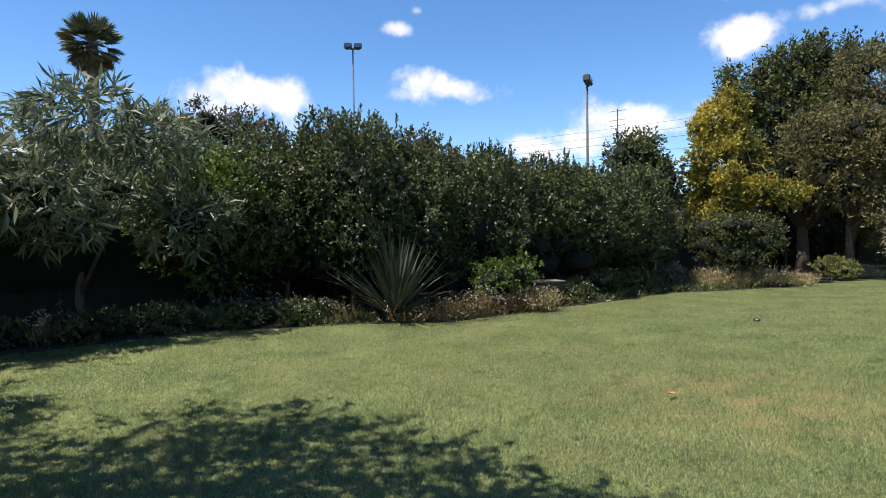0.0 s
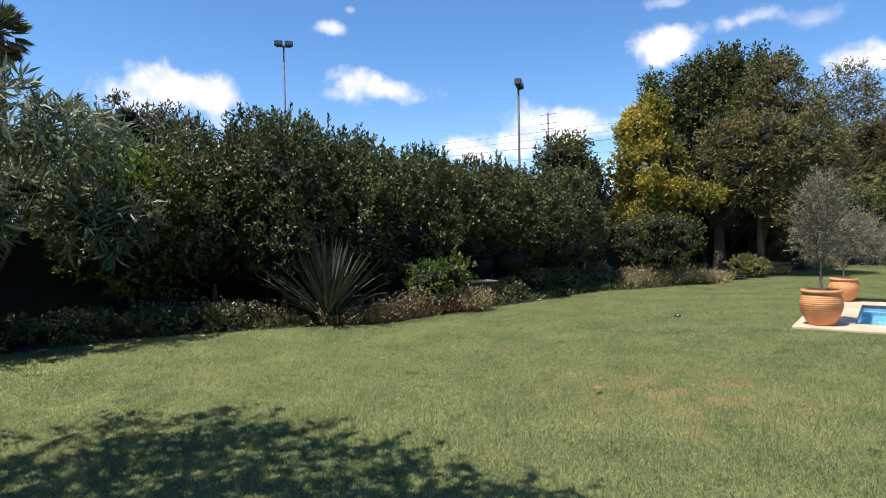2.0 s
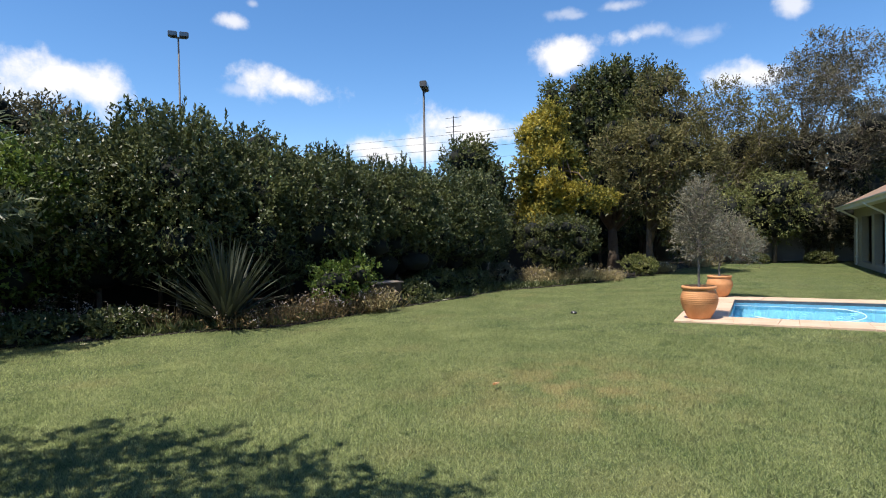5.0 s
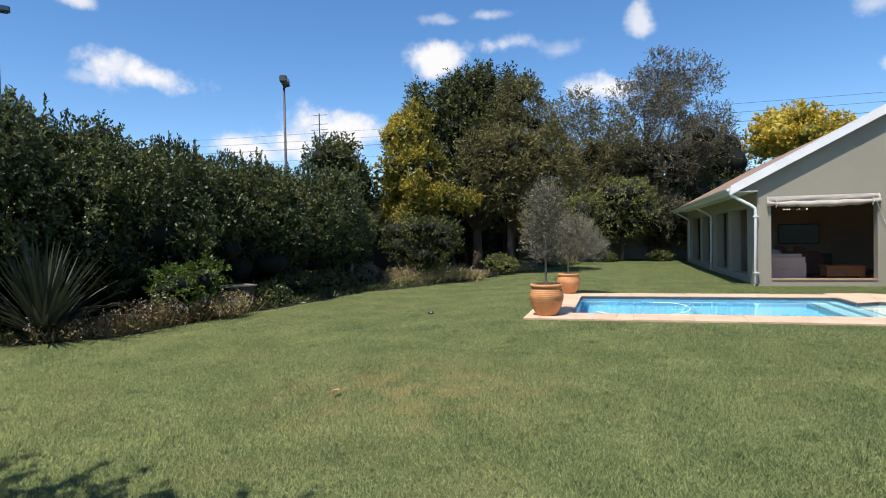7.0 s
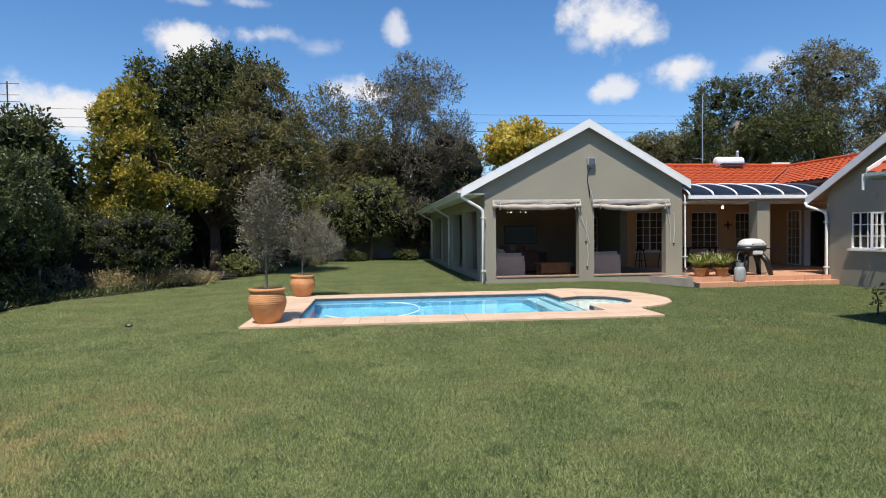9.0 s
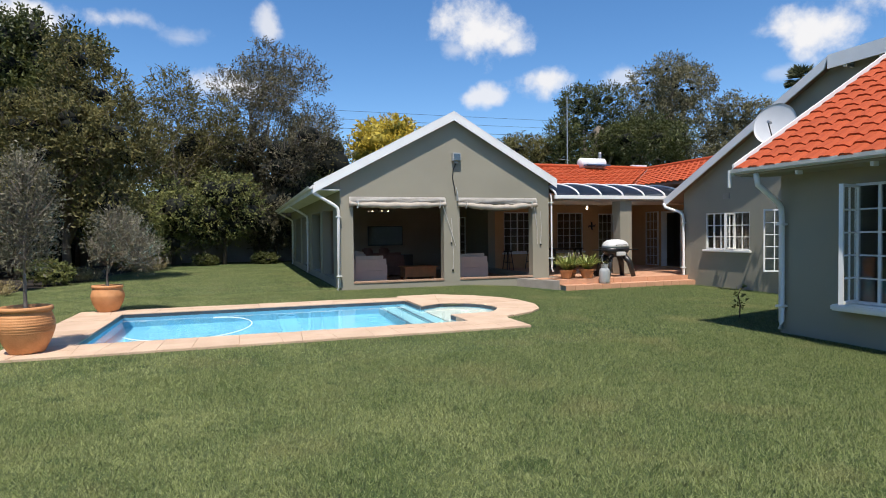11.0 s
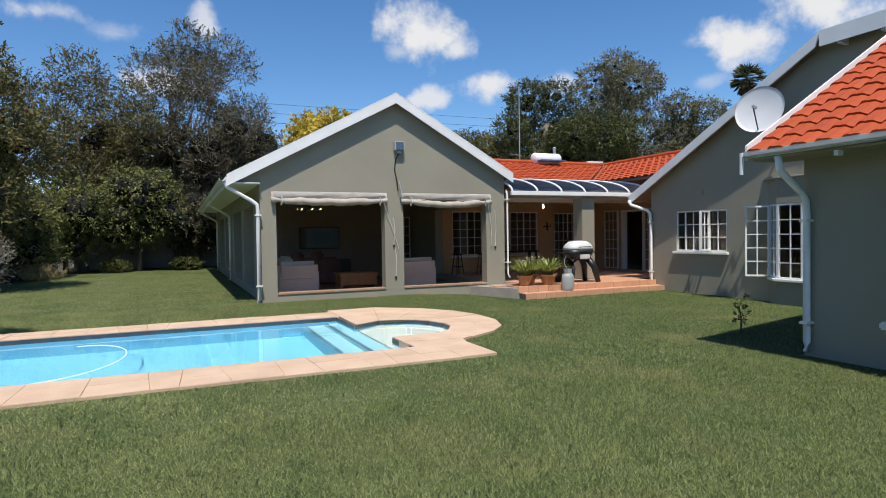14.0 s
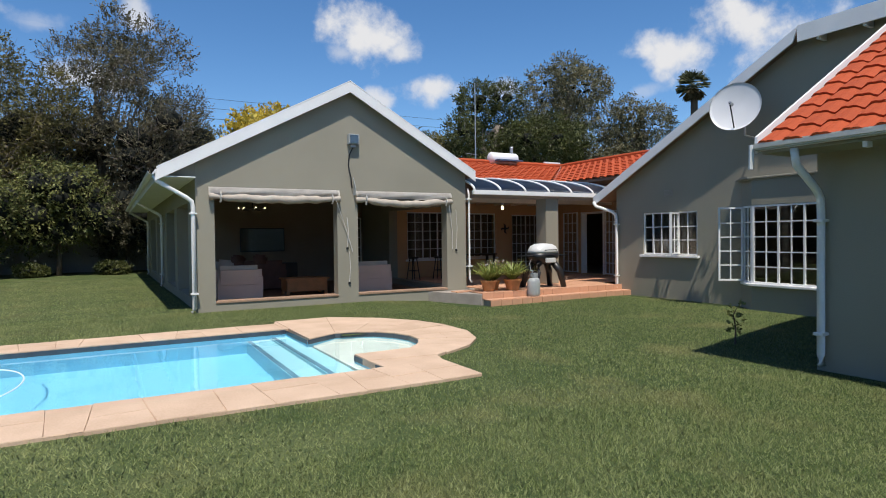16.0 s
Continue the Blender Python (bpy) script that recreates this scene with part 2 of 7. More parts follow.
L_MID = foliage("mid green leaf", (0.085, 0.108, 0.034), (0.285, 0.290, 0.100), 0.55, 0.3, 0.25)
L_YELLOW = foliage("bright yellow blossom", (0.30, 0.235, 0.03), (0.72, 0.53, 0.075), 0.6, 0.2, 0.25)
L_GUM = foliage("gum leaf", (0.075, 0.076, 0.040), (0.26, 0.235, 0.13), 0.55, 0.3, 0.2)
L_OLIVE = foliage("silver olive leaf", (0.120, 0.112, 0.070), (0.30, 0.275, 0.190), 0.55, 0.35, 0.15)
L_PALM = foliage("palm frond", (0.050, 0.062, 0.032), (0.150, 0.160, 0.085), 0.5, 0.35, 0.15)
L_AGAVE = foliage("grey-green blade", (0.034, 0.044, 0.028), (0.095, 0.105, 0.07), 0.45, 0.4, 0.08)
L_DRY = foliage("dry tan stalks", (0.075, 0.060, 0.030), (0.27, 0.19, 0.10), 0.8, 0.2, 0.2)
L_DRYGRASS = foliage("pale dry grass", (0.22, 0.17, 0.08), (0.50, 0.42, 0.22), 0.8, 0.2, 0.2)
L_FLOWER = foliage("pale seed head", (0.28, 0.22, 0.19), (0.60, 0.54, 0.50), 0.8, 0.2, 0.2)
L_POTPLANT = foliage("strap leaf", (0.14, 0.18, 0.04), (0.46, 0.50, 0.14), 0.45, 0.4, 0.25)


def lawn_material(name, blade):
    m = bpy.data.materials.new(name)
    m.use_nodes = True
    n, k = m.node_tree.nodes, m.node_tree.links
    b = n["Principled BSDF"]
    b.inputs["Roughness"].default_value, b.inputs["Specular IOR Level"].default_value = 0.7, 0.25
    geo = n.new("ShaderNodeNewGeometry")

    def cloud(scale, detail, lo, hi):
        t = n.new("ShaderNodeTexNoise")
        t.inputs["Scale"].default_value, t.inputs["Detail"].default_value = scale, detail
        k.new(geo.outputs["Position"], t.inputs["Vector"])
        r = n.new("ShaderNodeMapRange")
        r.inputs["From Min"].default_value, r.inputs["From Max"].default_value = lo, hi
        k.new(t.outputs["Fac"], r.inputs["Value"])
        return r.outputs[0]

    def blend(a, c, f):
        x = n.new("ShaderNodeMix")
        x.data_type = "RGBA"
        for socket, v in (("A", a), ("B", c), ("Factor", f)):
            if isinstance(v, tuple):
                x.inputs[socket].default_value = (*v, 1)
            else:
                k.new(v, x.inputs[socket])
        return x.outputs["Result"]

    up = 1.85 if blade else 1.0
    green = blend((0.082 * up, 0.117 * up, 0.036 * up), (0.178 * up, 0.203 * up, 0.080 * up), cloud(1.1, 5, 0.35, 0.68))
    green = blend(green, (0.046 * up, 0.080 * up, 0.022 * up), cloud(2.2, 3, 0.60, 0.70))
    # the turf colour turns darker and greener towards the houses on the east side
    where = n.new("ShaderNodeSeparateXYZ")
    k.new(geo.outputs["Position"], where.inputs[0])
    wobble = n.new("ShaderNodeMath")
    wobble.operation = "MULTIPLY_ADD"
    wobble.inputs[1].default_value = 4.0
    k.new(cloud(0.8, 4, 0.3, 0.7), wobble.inputs[0])
    k.new(where.outputs["X"], wobble.inputs[2])
    eastward = n.new("ShaderNodeMapRange")
    eastward.inputs["From Min"].default_value, eastward.inputs["From Max"].default_value = 2.5, 10.5
    eastward.inputs["To Max"].default_value = 0.85
    k.new(wobble.outputs[0], eastward.inputs["Value"])
    green = blend(green, (0.045 * up, 0.079 * up, 0.018 * up), eastward.outputs[0])
    # tufts
    tuft = n.new("ShaderNodeMath")
    tuft.operation = "MULTIPLY"
    tuft.inputs[1].default_value = 0.54
    k.new(cloud(16, 3, 0.46, 0.62), tuft.inputs[0])
    green = blend(green, (0.050 * up, 0.078 * up, 0.024 * up), tuft.outputs[0])
    # straw-coloured dry patch west of the path's start
    dry = n.new("ShaderNodeVectorMath")
    dry.operation = "SUBTRACT"
    k.new(geo.outputs["Position"], dry.inputs[0])
    dry.inputs[1].default_value = (-2.2, 2.9, 0)
    far = n.new("ShaderNodeVectorMath")
    far.operation = "LENGTH"
    k.new(dry.outputs[0], far.inputs[0])
    near = n.new("ShaderNodeMapRange")
    near.inputs["From Min"].default_value, near.inputs["From Max"].default_value = 2.2, 0.3
    k.new(far.outputs["Value"], near.inputs["Value"])
    patch = n.new("ShaderNodeMath")
    patch.operation = "MULTIPLY"
    k.new(near.outputs[0], patch.inputs[0])
    k.new(cloud(2.3, 5, 0.40, 0.60), patch.inputs[1])
    tone = 1.45 if blade else 1.0
    green = blend(green, (0.270 * tone, 0.220 * tone, 0.095 * tone), patch.outputs[0])
    speck = n.new("ShaderNodeMath")
    speck.operation = "MULTIPLY"
    speck.inputs[1].default_value = 0.75
    k.new(cloud(0.8, 6, 0.54, 0.70), speck.inputs[0])
    green = blend(green, (0.175 * tone, 0.175 * tone, 0.070 * tone), speck.outputs[0])
    if blade:
        isl = n.new("ShaderNodeMath")
        isl.operation = "MULTIPLY"
        isl.inputs[1].default_value = 0.5
        k.new(geo.outputs["Random Per Island"], isl.inputs[0])
        green = blend(green, (0.60, 0.64, 0.32), isl.outputs[0])
        trans = n.new("ShaderNodeBsdfTranslucent")
        k.new(green, trans.inputs["Color"])
        lift = n.new("ShaderNodeCombineXYZ")
        lift.inputs["Z"].default_value = 1.0
        k.new(lift.outputs[0], b.inputs["Normal"])
        both = n.new("ShaderNodeMixShader")
        both.inputs["Fac"].default_value = 0.5
        k.new(b.outputs[0], both.inputs[1])
        k.new(trans.outputs[0], both.inputs[2])
        k.new(both.outputs[0], n["Material Output"].inputs["Surface"])
    else:
        fine = cloud(55, 4, 0.3, 0.72)
        dim = n.new("ShaderNodeMath")
        dim.operation = "MULTIPLY"
        dim.inputs[1].default_value = 0.45
        k.new(fine, dim.inputs[0])
        green = blend(green, (0.050, 0.075, 0.022), dim.outputs[0])
        relief = n.new("ShaderNodeBump")
        relief.inputs["Strength"].default_value, relief.inputs["Distance"].default_value = 0.7, 0.03
        k.new(fine, relief.inputs["Height"])
        k.new(relief.outputs[0], b.inputs["Normal"])
    k.new(green, b.inputs["Base Color"])
    return m


LAWN = lawn_material("mown lawn turf", False)
BLADE = lawn_material("grass blade", True)


def glassy(name, colour, rough, ior, ripple=0.0, transmit=1.0):
    m = bpy.data.materials.new(name)
    m.use_nodes = True
    n, k = m.node_tree.nodes, m.node_tree.links
    b = n["Principled BSDF"]
    b.inputs["Base Color"].default_value = (*colour, 1)
    b.inputs["Roughness"].default_value, b.inputs["IOR"].default_value = rough, ior
    b.inputs["Transmission Weight"].default_value = transmit
    if ripple:
        tc = n.new("ShaderNodeTexCoord")
        wave = n.new("ShaderNodeTexNoise")
        wave.inputs["Scale"].default_value, wave.inputs["Detail"].default_value = 3.0, 2
        k.new(tc.outputs["Object"], wave.inputs["Vector"])
        relief = n.new("ShaderNodeBump")
        relief.inputs["Strength"].default_value, relief.inputs["Distance"].default_value = ripple, 0.02
        k.new(wave.outputs["Fac"], relief.inputs["Height"])
        k.new(relief.outputs[0], b.inputs["Normal"])
    return m


WATER = glassy("pool water", (0.80, 0.96, 1.0), 0.0, 1.33, 0.10)
PANE = glassy("window glass", (0.75, 0.80, 0.80), 0.02, 1.5)
POLYCARB = glassy("blue-grey polycarbonate", (0.12, 0.18, 0.29), 0.26, 1.5, 0, 0.4)

BULB = bpy.data.materials.new("glowing bulb")
BULB.use_nodes = True
BULB.node_tree.nodes["Principled BSDF"].inputs["Emission Color"].default_value = (1, 0.78, 0.5, 1)
BULB.node_tree.nodes["Principled BSDF"].inputs["Emission Strength"].default_value = 6.0


# ---- building blocks ----
def mesh_of(name, bm, material, smooth=False):
    me = bpy.data.meshes.new(name)
    bm.normal_update()
    bm.to_mesh(me)
    bm.free()
    me.materials.append(material)
    if smooth:
        me.shade_smooth()
    return me


def part(name, bm, material, parent=None, label="", smooth=False, kind=""):
    ob = new(name, mesh_of(name, bm, material, smooth))
    ob.parent = parent
    return tagged(ob, label=label, kind=kind)


def root(name, m, label, category, group="", kind=""):
    ob = new(name)
    ob.empty_display_size = 0.2
    ob.matrix_world = m
    return tagged(ob, label, category, group, kind)


def setting(name, bm, material, label, category, smooth=False):
    return tagged(part(name, bm, material, smooth=smooth), label, category, kind="structure")


def box(bm, x0, y0, z0, x1, y1, z1, bevel=0.0, turn=None):
    """An axis-parallel box, with worn edges where asked; turn: a matrix."""
    made = bmesh.ops.create_cube(bm, size=1)["verts"]
    for v in made:
        v.co = Vector((x0 + (v.co.x + 0.5) * (x1 - x0), y0 + (v.co.y + 0.5) * (y1 - y0), z0 + (v.co.z + 0.5) * (z1 - z0)))
    if bevel:
        edges = list({e for v in made for e in v.link_edges})
        made = list({v for f in bmesh.ops.bevel(bm, geom=edges, offset=bevel, segments=2, affect="EDGES")["faces"] for v in f.verts})
    if turn is not None:
        bmesh.ops.transform(bm, matrix=turn, verts=made)
    return bm


def boxes(*rows, bevel=0.0):
    bm = bmesh.new()
    for r in rows:
        box(bm, *r, bevel=bevel)
    return bm


def tube(bm, points, radii, sides=8, cap=True):
    """A round, tapering tube through points."""
    points = [Vector(p) for p in points]
    rings = []
    for i, p in enumerate(points):
        ahead = (points[min(i + 1, len(points) - 1)] - points[max(i - 1, 0)]).normalized()
        side = ahead.cross(Vector((0.31, 0.17, 0.93)) if abs(ahead.z) < 0.9 else Vector((1, 0.1, 0))).normalized()
        other = ahead.cross(side)
        r = float(radii[i] if isinstance(radii, (list, tuple)) else radii)
        rings.append([bm.verts.new(p + r * (math.cos(a) * side + math.sin(a) * other)) for a in (2 * math.pi * j / sides for j in range(sides))])
    for a, c in zip(rings, rings[1:]):
        for j in range(sides):
            bm.faces.new((a[j], a[(j + 1) % sides], c[(j + 1) % sides], c[j]))
    if cap:
        bm.faces.new(rings[0][::-1])
        bm.faces.new(rings[-1])
    return bm


def lathe(bm, profile, sides=28, centre=(0, 0, 0)):
    """A turned body from (radius, height) pairs."""
    rings = [[bm.verts.new((centre[0] + r * math.cos(a), centre[1] + r * math.sin(a), centre[2] + z)) for a in (2 * math.pi * j / sides for j in range(sides))] for r, z in profile]
    for a, c in zip(rings, rings[1:]):
        for j in range(sides):
            bm.faces.new((a[j], a[(j + 1) % sides], c[(j + 1) % sides], c[j]))
    bm.faces.new(rings[0][::-1])
    bm.faces.new(rings[-1])
    return bm


def prism(bm, outline, direction):
    """A flat outline pushed along a direction."""
    d = Vector(direction)
    low = [bm.verts.new(p) for p in outline]
    high = [bm.verts.new(Vector(p) + d) for p in outline]
    bm.faces.new(low[::-1])
    bm.faces.new(high)
    for i in range(len(low)):
        j = (i + 1) % len(low)
        bm.faces.new((low[i], low[j], high[j], high[i]))
    bmesh.ops.recalc_face_normals(bm, faces=bm.faces)
    return bm


def wall_run(along, fixed0, fixed1, start, end, z0, z1, holes=()):
    """A straight wall along x or y with openings (from, to, sill, head) that go through it."""
    bm = bmesh.new()

    def piece(a, c, lo, hi):
        if c - a > 1e-4 and hi - lo > 1e-4:
            if along == "x":
                box(bm, a, fixed0, lo, c, fixed1, hi)
            else:
                box(bm, fixed0, a, lo, fixed1, c, hi)

    at = start
    for a, c, lo, hi in sorted(holes):
        piece(at, a, z0, z1)
        piece(a, c, z0, lo)
        piece(a, c, hi, z1)
        at = c
    piece(at, end, z0, z1)
    return bm


def quads(name, corners, material, parent=None, label="", kind=""):
    """A mesh of loose four-cornered leaves from an array (n, 4, 3)."""
    count = len(corners)
    me = bpy.data.meshes.new(name)
    me.vertices.add(4 * count)
    me.vertices.foreach_set("co", np.ascontiguousarray(corners, np.float32).ravel())
    me.loops.add(4 * count)
    me.loops.foreach_set("vertex_index", np.arange(4 * count, dtype=np.int32))
    me.polygons.add(count)
    me.polygons.foreach_set("loop_start", np.arange(0, 4 * count, 4, dtype=np.int32))
    me.update(calc_edges=True)
    me.materials.append(material)
    ob = new(name, me)
    ob.parent = parent
    return tagged(ob, label=label, kind=kind)


def unit(v):
    return v / (np.linalg.norm(v, axis=-1, keepdims=True) + 1e-9)


def leaf_corners(rng, base, way, length, width, bend=0.15):
    """Pointed leaves: base points, directions, lengths and widths."""
    n = len(base)
    side = unit(np.cross(way, unit(rng.normal(size=(n, 3)))))
    up = np.cross(side, way)
    length, width = np.broadcast_to(length, n)[:, None], np.broadcast_to(width, n)[:, None]
    middle = base + way * length * 0.5 + up * length * bend
    return np.stack([base, middle + side * width * 0.5, base + way * length, middle - side * width * 0.5], 1)


def lumps(p, seed):
    """A soft uneven field in about -1..1 for an array of points."""
    s = seed * 1.7
    return (np.sin(p[:, 0] * 2.3 + s) * np.cos(p[:, 1] * 1.9 - s) + np.sin(p[:, 2] * 2.7 + 2 * s) * np.cos(p[:, 0] * 1.3 + p[:, 1] * 2.1) + 0.6 * np.sin(p[:, 1] * 5.1 + s + p[:, 2] * 3.3) * np.cos(p[:, 0] * 4.7 + p[:, 2])) / 2.2


def shoots(rng, lobes, count, depth=0.35, rough=0.16, seed=1.0):
    """Points and outward ways over a set of ellipsoid lobes (centre, radii), without those deep inside another lobe."""
    size = np.array([r[0] * r[1] + r[1] * r[2] + r[0] * r[2] for _, r in lobes], float)
    share = (size / size.sum() * count).astype(int) + 1
    points, ways = [], []
    for (centre, radii), n in zip(lobes, share):
        centre, radii = np.array(centre, float), np.array(radii, float)
        d = unit(rng.normal(size=(n, 3)))
        reach = 1 - depth * rng.random(n) ** 1.6
        p = centre + d * radii * (reach * (1 + rough * lumps(d * 2.2 + centre, seed)))[:, None]
        keep = np.ones(n, bool)
        for c2, r2 in lobes:
            if c2 is not None and not np.allclose(c2, centre):
                keep &= np.linalg.norm((p - np.array(c2)) / np.array(r2), axis=1) > 0.72
        points.append(p[keep])
        ways.append(unit(d / radii)[keep])
    return np.concatenate(points), np.concatenate(ways)


def crown(name, seed, lobes, count, per, length, width, shoot, material, parent, rise=0.35, droop=0.0, depth=0.35, rough=0.16, label="", spread=0.8):
    """Many small leaves on short shoots all over the lobes."""
    rng = np.random.default_rng(seed)
    p, out = shoots(rng, lobes, count, depth, rough, seed)
    n = len(p)
    stem = unit(out * 0.7 + np.array([0, 0, rise]) + rng.normal(size=(n, 3)) * 0.45)
    stem[:, 2] -= droop
    stem = unit(stem)
    along = np.tile(np.linspace(0, 1, per), n)
    stems, base = np.repeat(stem, per, 0), np.repeat(p, per, 0)
    base = base + stems * (along * shoot)[:, None]
    way = unit(stems * 0.65 + rng.normal(size=base.shape) * spread * 0.75 + np.array([0, 0, -droop * 0.8]))
    scale = 0.65 + 0.7 * rng.random(len(base))
    return quads(name, leaf_corners(rng, base, way, length * scale, width * scale), material, parent, label)


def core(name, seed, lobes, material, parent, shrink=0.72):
    """Solid bodies that fill a crown, pass no light and imitate its inner shade."""
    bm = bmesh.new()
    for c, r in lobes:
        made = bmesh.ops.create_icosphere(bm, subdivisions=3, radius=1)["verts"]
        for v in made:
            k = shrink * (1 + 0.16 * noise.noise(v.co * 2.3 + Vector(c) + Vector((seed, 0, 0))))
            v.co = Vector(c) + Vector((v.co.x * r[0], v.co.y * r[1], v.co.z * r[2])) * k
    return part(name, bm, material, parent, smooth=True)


def trunk_mesh(seed, height, radius, lobes, lean=(0, 0), reach=0.75):
    """A tapered, slightly crooked trunk with a limb into each lobe."""
    rnd = random.Random(seed)
    bm = bmesh.new()
    pts, rad = [], []
    for i in range(7):
        f = i / 6
        pts.append(Vector((lean[0] * f + rnd.uniform(-1, 1) * radius * 0.5 * f, lean[1] * f + rnd.uniform(-1, 1) * radius * 0.5 * f, -0.12 + f * (height + 0.12))))
        rad.append(radius * (1.35 if i == 0 else 1) * (1 - 0.62 * f))
    tube(bm, pts, rad, 9)
    for c, r in lobes:
        begin = pts[rnd.randint(2, 6)]
        end = begin.lerp(Vector(c), reach) + Vector((rnd.uniform(-0.2, 0.2), rnd.uniform(-0.2, 0.2), 0.1)) * max(r) * 0.4
        mid = begin.lerp(end, 0.5) + Vector((rnd.uniform(-0.15, 0.15), rnd.uniform(-0.15, 0.15), 0.12)) * (end - begin).length
        tube(bm, [begin, mid, end], [radius * 0.45, radius * 0.28, radius * 0.08], 6)
    return bm


def tree(name, place, lobes, height, radius, leaf, count, per, length, width, shoot, label, bark=None, seed=1, fill=0.0, group="", rise=0.35, droop=0.0, depth=0.45, rough=0.18, category="tree", core_mat=None, twigs=0, reach=0.75):
    t = root(name, pose(*place), label, category, group)
    part("trunk", trunk_mesh(seed, height, radius, lobes, reach=reach), bark or BARK, t, smooth=True)
    crown("crown", seed, lobes, count, per, length, width, shoot, leaf, t, rise, droop, depth, rough)
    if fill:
        core("crown_core", seed, lobes, core_mat or L_HEDGE_CORE, t, fill)
    if twigs:
        rng = np.random.default_rng(seed + 7)
        p, out = shoots(rng, lobes, twigs, 0.5, rough, seed)
        w = unit(out * 0.6 + np.array([0, 0, 0.6]) + rng.normal(size=p.shape) * 0.35)
        quads("twig_mass", leaf_corners(rng, p - w * 0.5, w, 1.0 * (0.6 + 0.8 * rng.random(len(p))), 0.022, 0.03), bark or BARK, t, kind="stuff")
    return t


def smooth01(v, a, b):
    f = np.clip((np.asarray(v, float) - a) / (b - a), 0, 1)
    return f * f * (3 - 2 * f)


def ground_z(x, y):
    """The lawn's height: a little higher round the pool and in front of the gable."""
    x, y = np.asarray(x, float), np.asarray(y, float)
    rise = smooth01(x, -5, -2.2) * (1 - smooth01(x, 7.5, 10.0)) * smooth01(y, 5.0, 7.6) * (1 - 0.5 * smooth01(y, 18, 26))
    return -0.10 + 0.11 * rise + 0.012 * np.sin(x * 0.9 + 0.4 * y) * np.cos(y * 0.7) * (1 - rise)


def lifted(x, y, up=0.0):
    return (x, y, float(ground_z(x, y)) + up)


# ---- ground ----
def grid_lines(lo, hi, step, extra, far):
    inner = np.arange(lo, hi + 1e-6, step)
    inner = [v for v in inner if all(abs(v - e) > step * 0.3 for e in extra)] + list(extra)
    return sorted(list(inner) + far)


gx = grid_lines(-20, 22, 0.5, (-1.3, 5.5, 6.5), [-2500, -900, -300, -120, -60, -35, 35, 60, 120, 300, 900, 2500])
gy = grid_lines(-14, 40, 0.5, (8.35, 9.72, 11.3, 12.7), [-2500, -900, -300, -120, -60, -30, 55, 80, 140, 300, 900, 2500])
X, Y = np.meshgrid(gx, gy, indexing="ij")
Z = ground_z(X, Y)
faces = []
for i in range(len(gx) - 1):
    for j in range(len(gy) - 1):
        cx, cy = (gx[i] + gx[i + 1]) / 2, (gy[j] + gy[j + 1]) / 2
        if (-1.3 < cx < 5.5 and 8.35 < cy < 12.7) or (5.5 < cx < 6.5 and 9.72 < cy < 11.3):
            continue
        a = i * len(gy) + j
        faces.append((a, a + len(gy), a + len(gy) + 1, a + 1))
ground_mesh = bpy.data.meshes.new("ground")
ground_mesh.from_pydata(np.stack([X, Y, Z], -1).reshape(-1, 3).tolist(), [], faces)
ground_mesh.shade_smooth()
ground_mesh.materials.append(LAWN)
tagged(new("ground", ground_mesh), "mown green lawn with dry straw-coloured patches", "lawn", kind="structure")

# ---- pool ----
CENTRE = (5.25, 10.75)
ANGLES = (-60, -42, -25, -6, 14, 34, 54, 76)
inner_r = np.interp(ANGLES, (-60, -25, 22, 70, 76), (1.20, 1.13, 0.95, 0.76, 0.74))
outer_r = np.interp(ANGLES, (-60, -25, 20, 55, 76), (1.80, 1.98, 2.12, 2.42, 2.66))
ring_in = [(CENTRE[0] + r * math.cos(radians(a)), CENTRE[1] + r * math.sin(radians(a))) for a, r in zip(ANGLES, inner_r)]
ring_out = [(CENTRE[0] + r * math.cos(radians(a)), CENTRE[1] + r * math.sin(radians(a))) for a, r in zip(ANGLES, outer_r)]
SHORE = [(-0.9, 8.8), (5.1, 8.8), (5.07, 9.68)] + ring_in + [(4.9, 11.15), (4.87, 12.3), (-0.9, 12.3)]

pool = root("swimming_pool", pose(0, 0, 0), "blue plastered swimming pool with shallow steps and a round splash end", "pool", kind="structure")
bm = bmesh.new()
for (x0, y0), (x1, y1) in zip(SHORE, SHORE[1:] + SHORE[:1]):
    bm.faces.new([bm.verts.new(p) for p in ((x0, y0, 0.0), (x1, y1, 0.0), (x1, y1, -1.4), (x0, y0, -1.4))])
bm.faces.new([bm.verts.new((x, y, -1.3)) for x, y in SHORE])
part("basin", bm, POOLPLASTER, pool)
bm = bmesh.new()
for (x0, y0), (x1, y1) in zip(SHORE, SHORE[1:] + SHORE[:1]):
    nx, ny = -(y1 - y0), x1 - x0
    s = 0.008 / math.hypot(nx, ny)
    bm.faces.new([bm.verts.new(p) for p in ((x0 + nx * s, y0 + ny * s, 0.028), (x1 + nx * s, y1 + ny * s, 0.028), (x1 + nx * s, y1 + ny * s, -0.06), (x0 + nx * s, y0 + ny * s, -0.06))])
part("mosaic_band", bm, POOLBAND, pool, "dark blue mosaic band at the waterline")
part("step", boxes((4.25, 8.81, -1.29, 4.62, 12.29, -0.40), bevel=0.02), STEPPLASTER, pool)
part("step", boxes((4.62, 8.81, -1.29, 4.95, 12.29, -0.24), bevel=0.02), STEPPLASTER, pool)
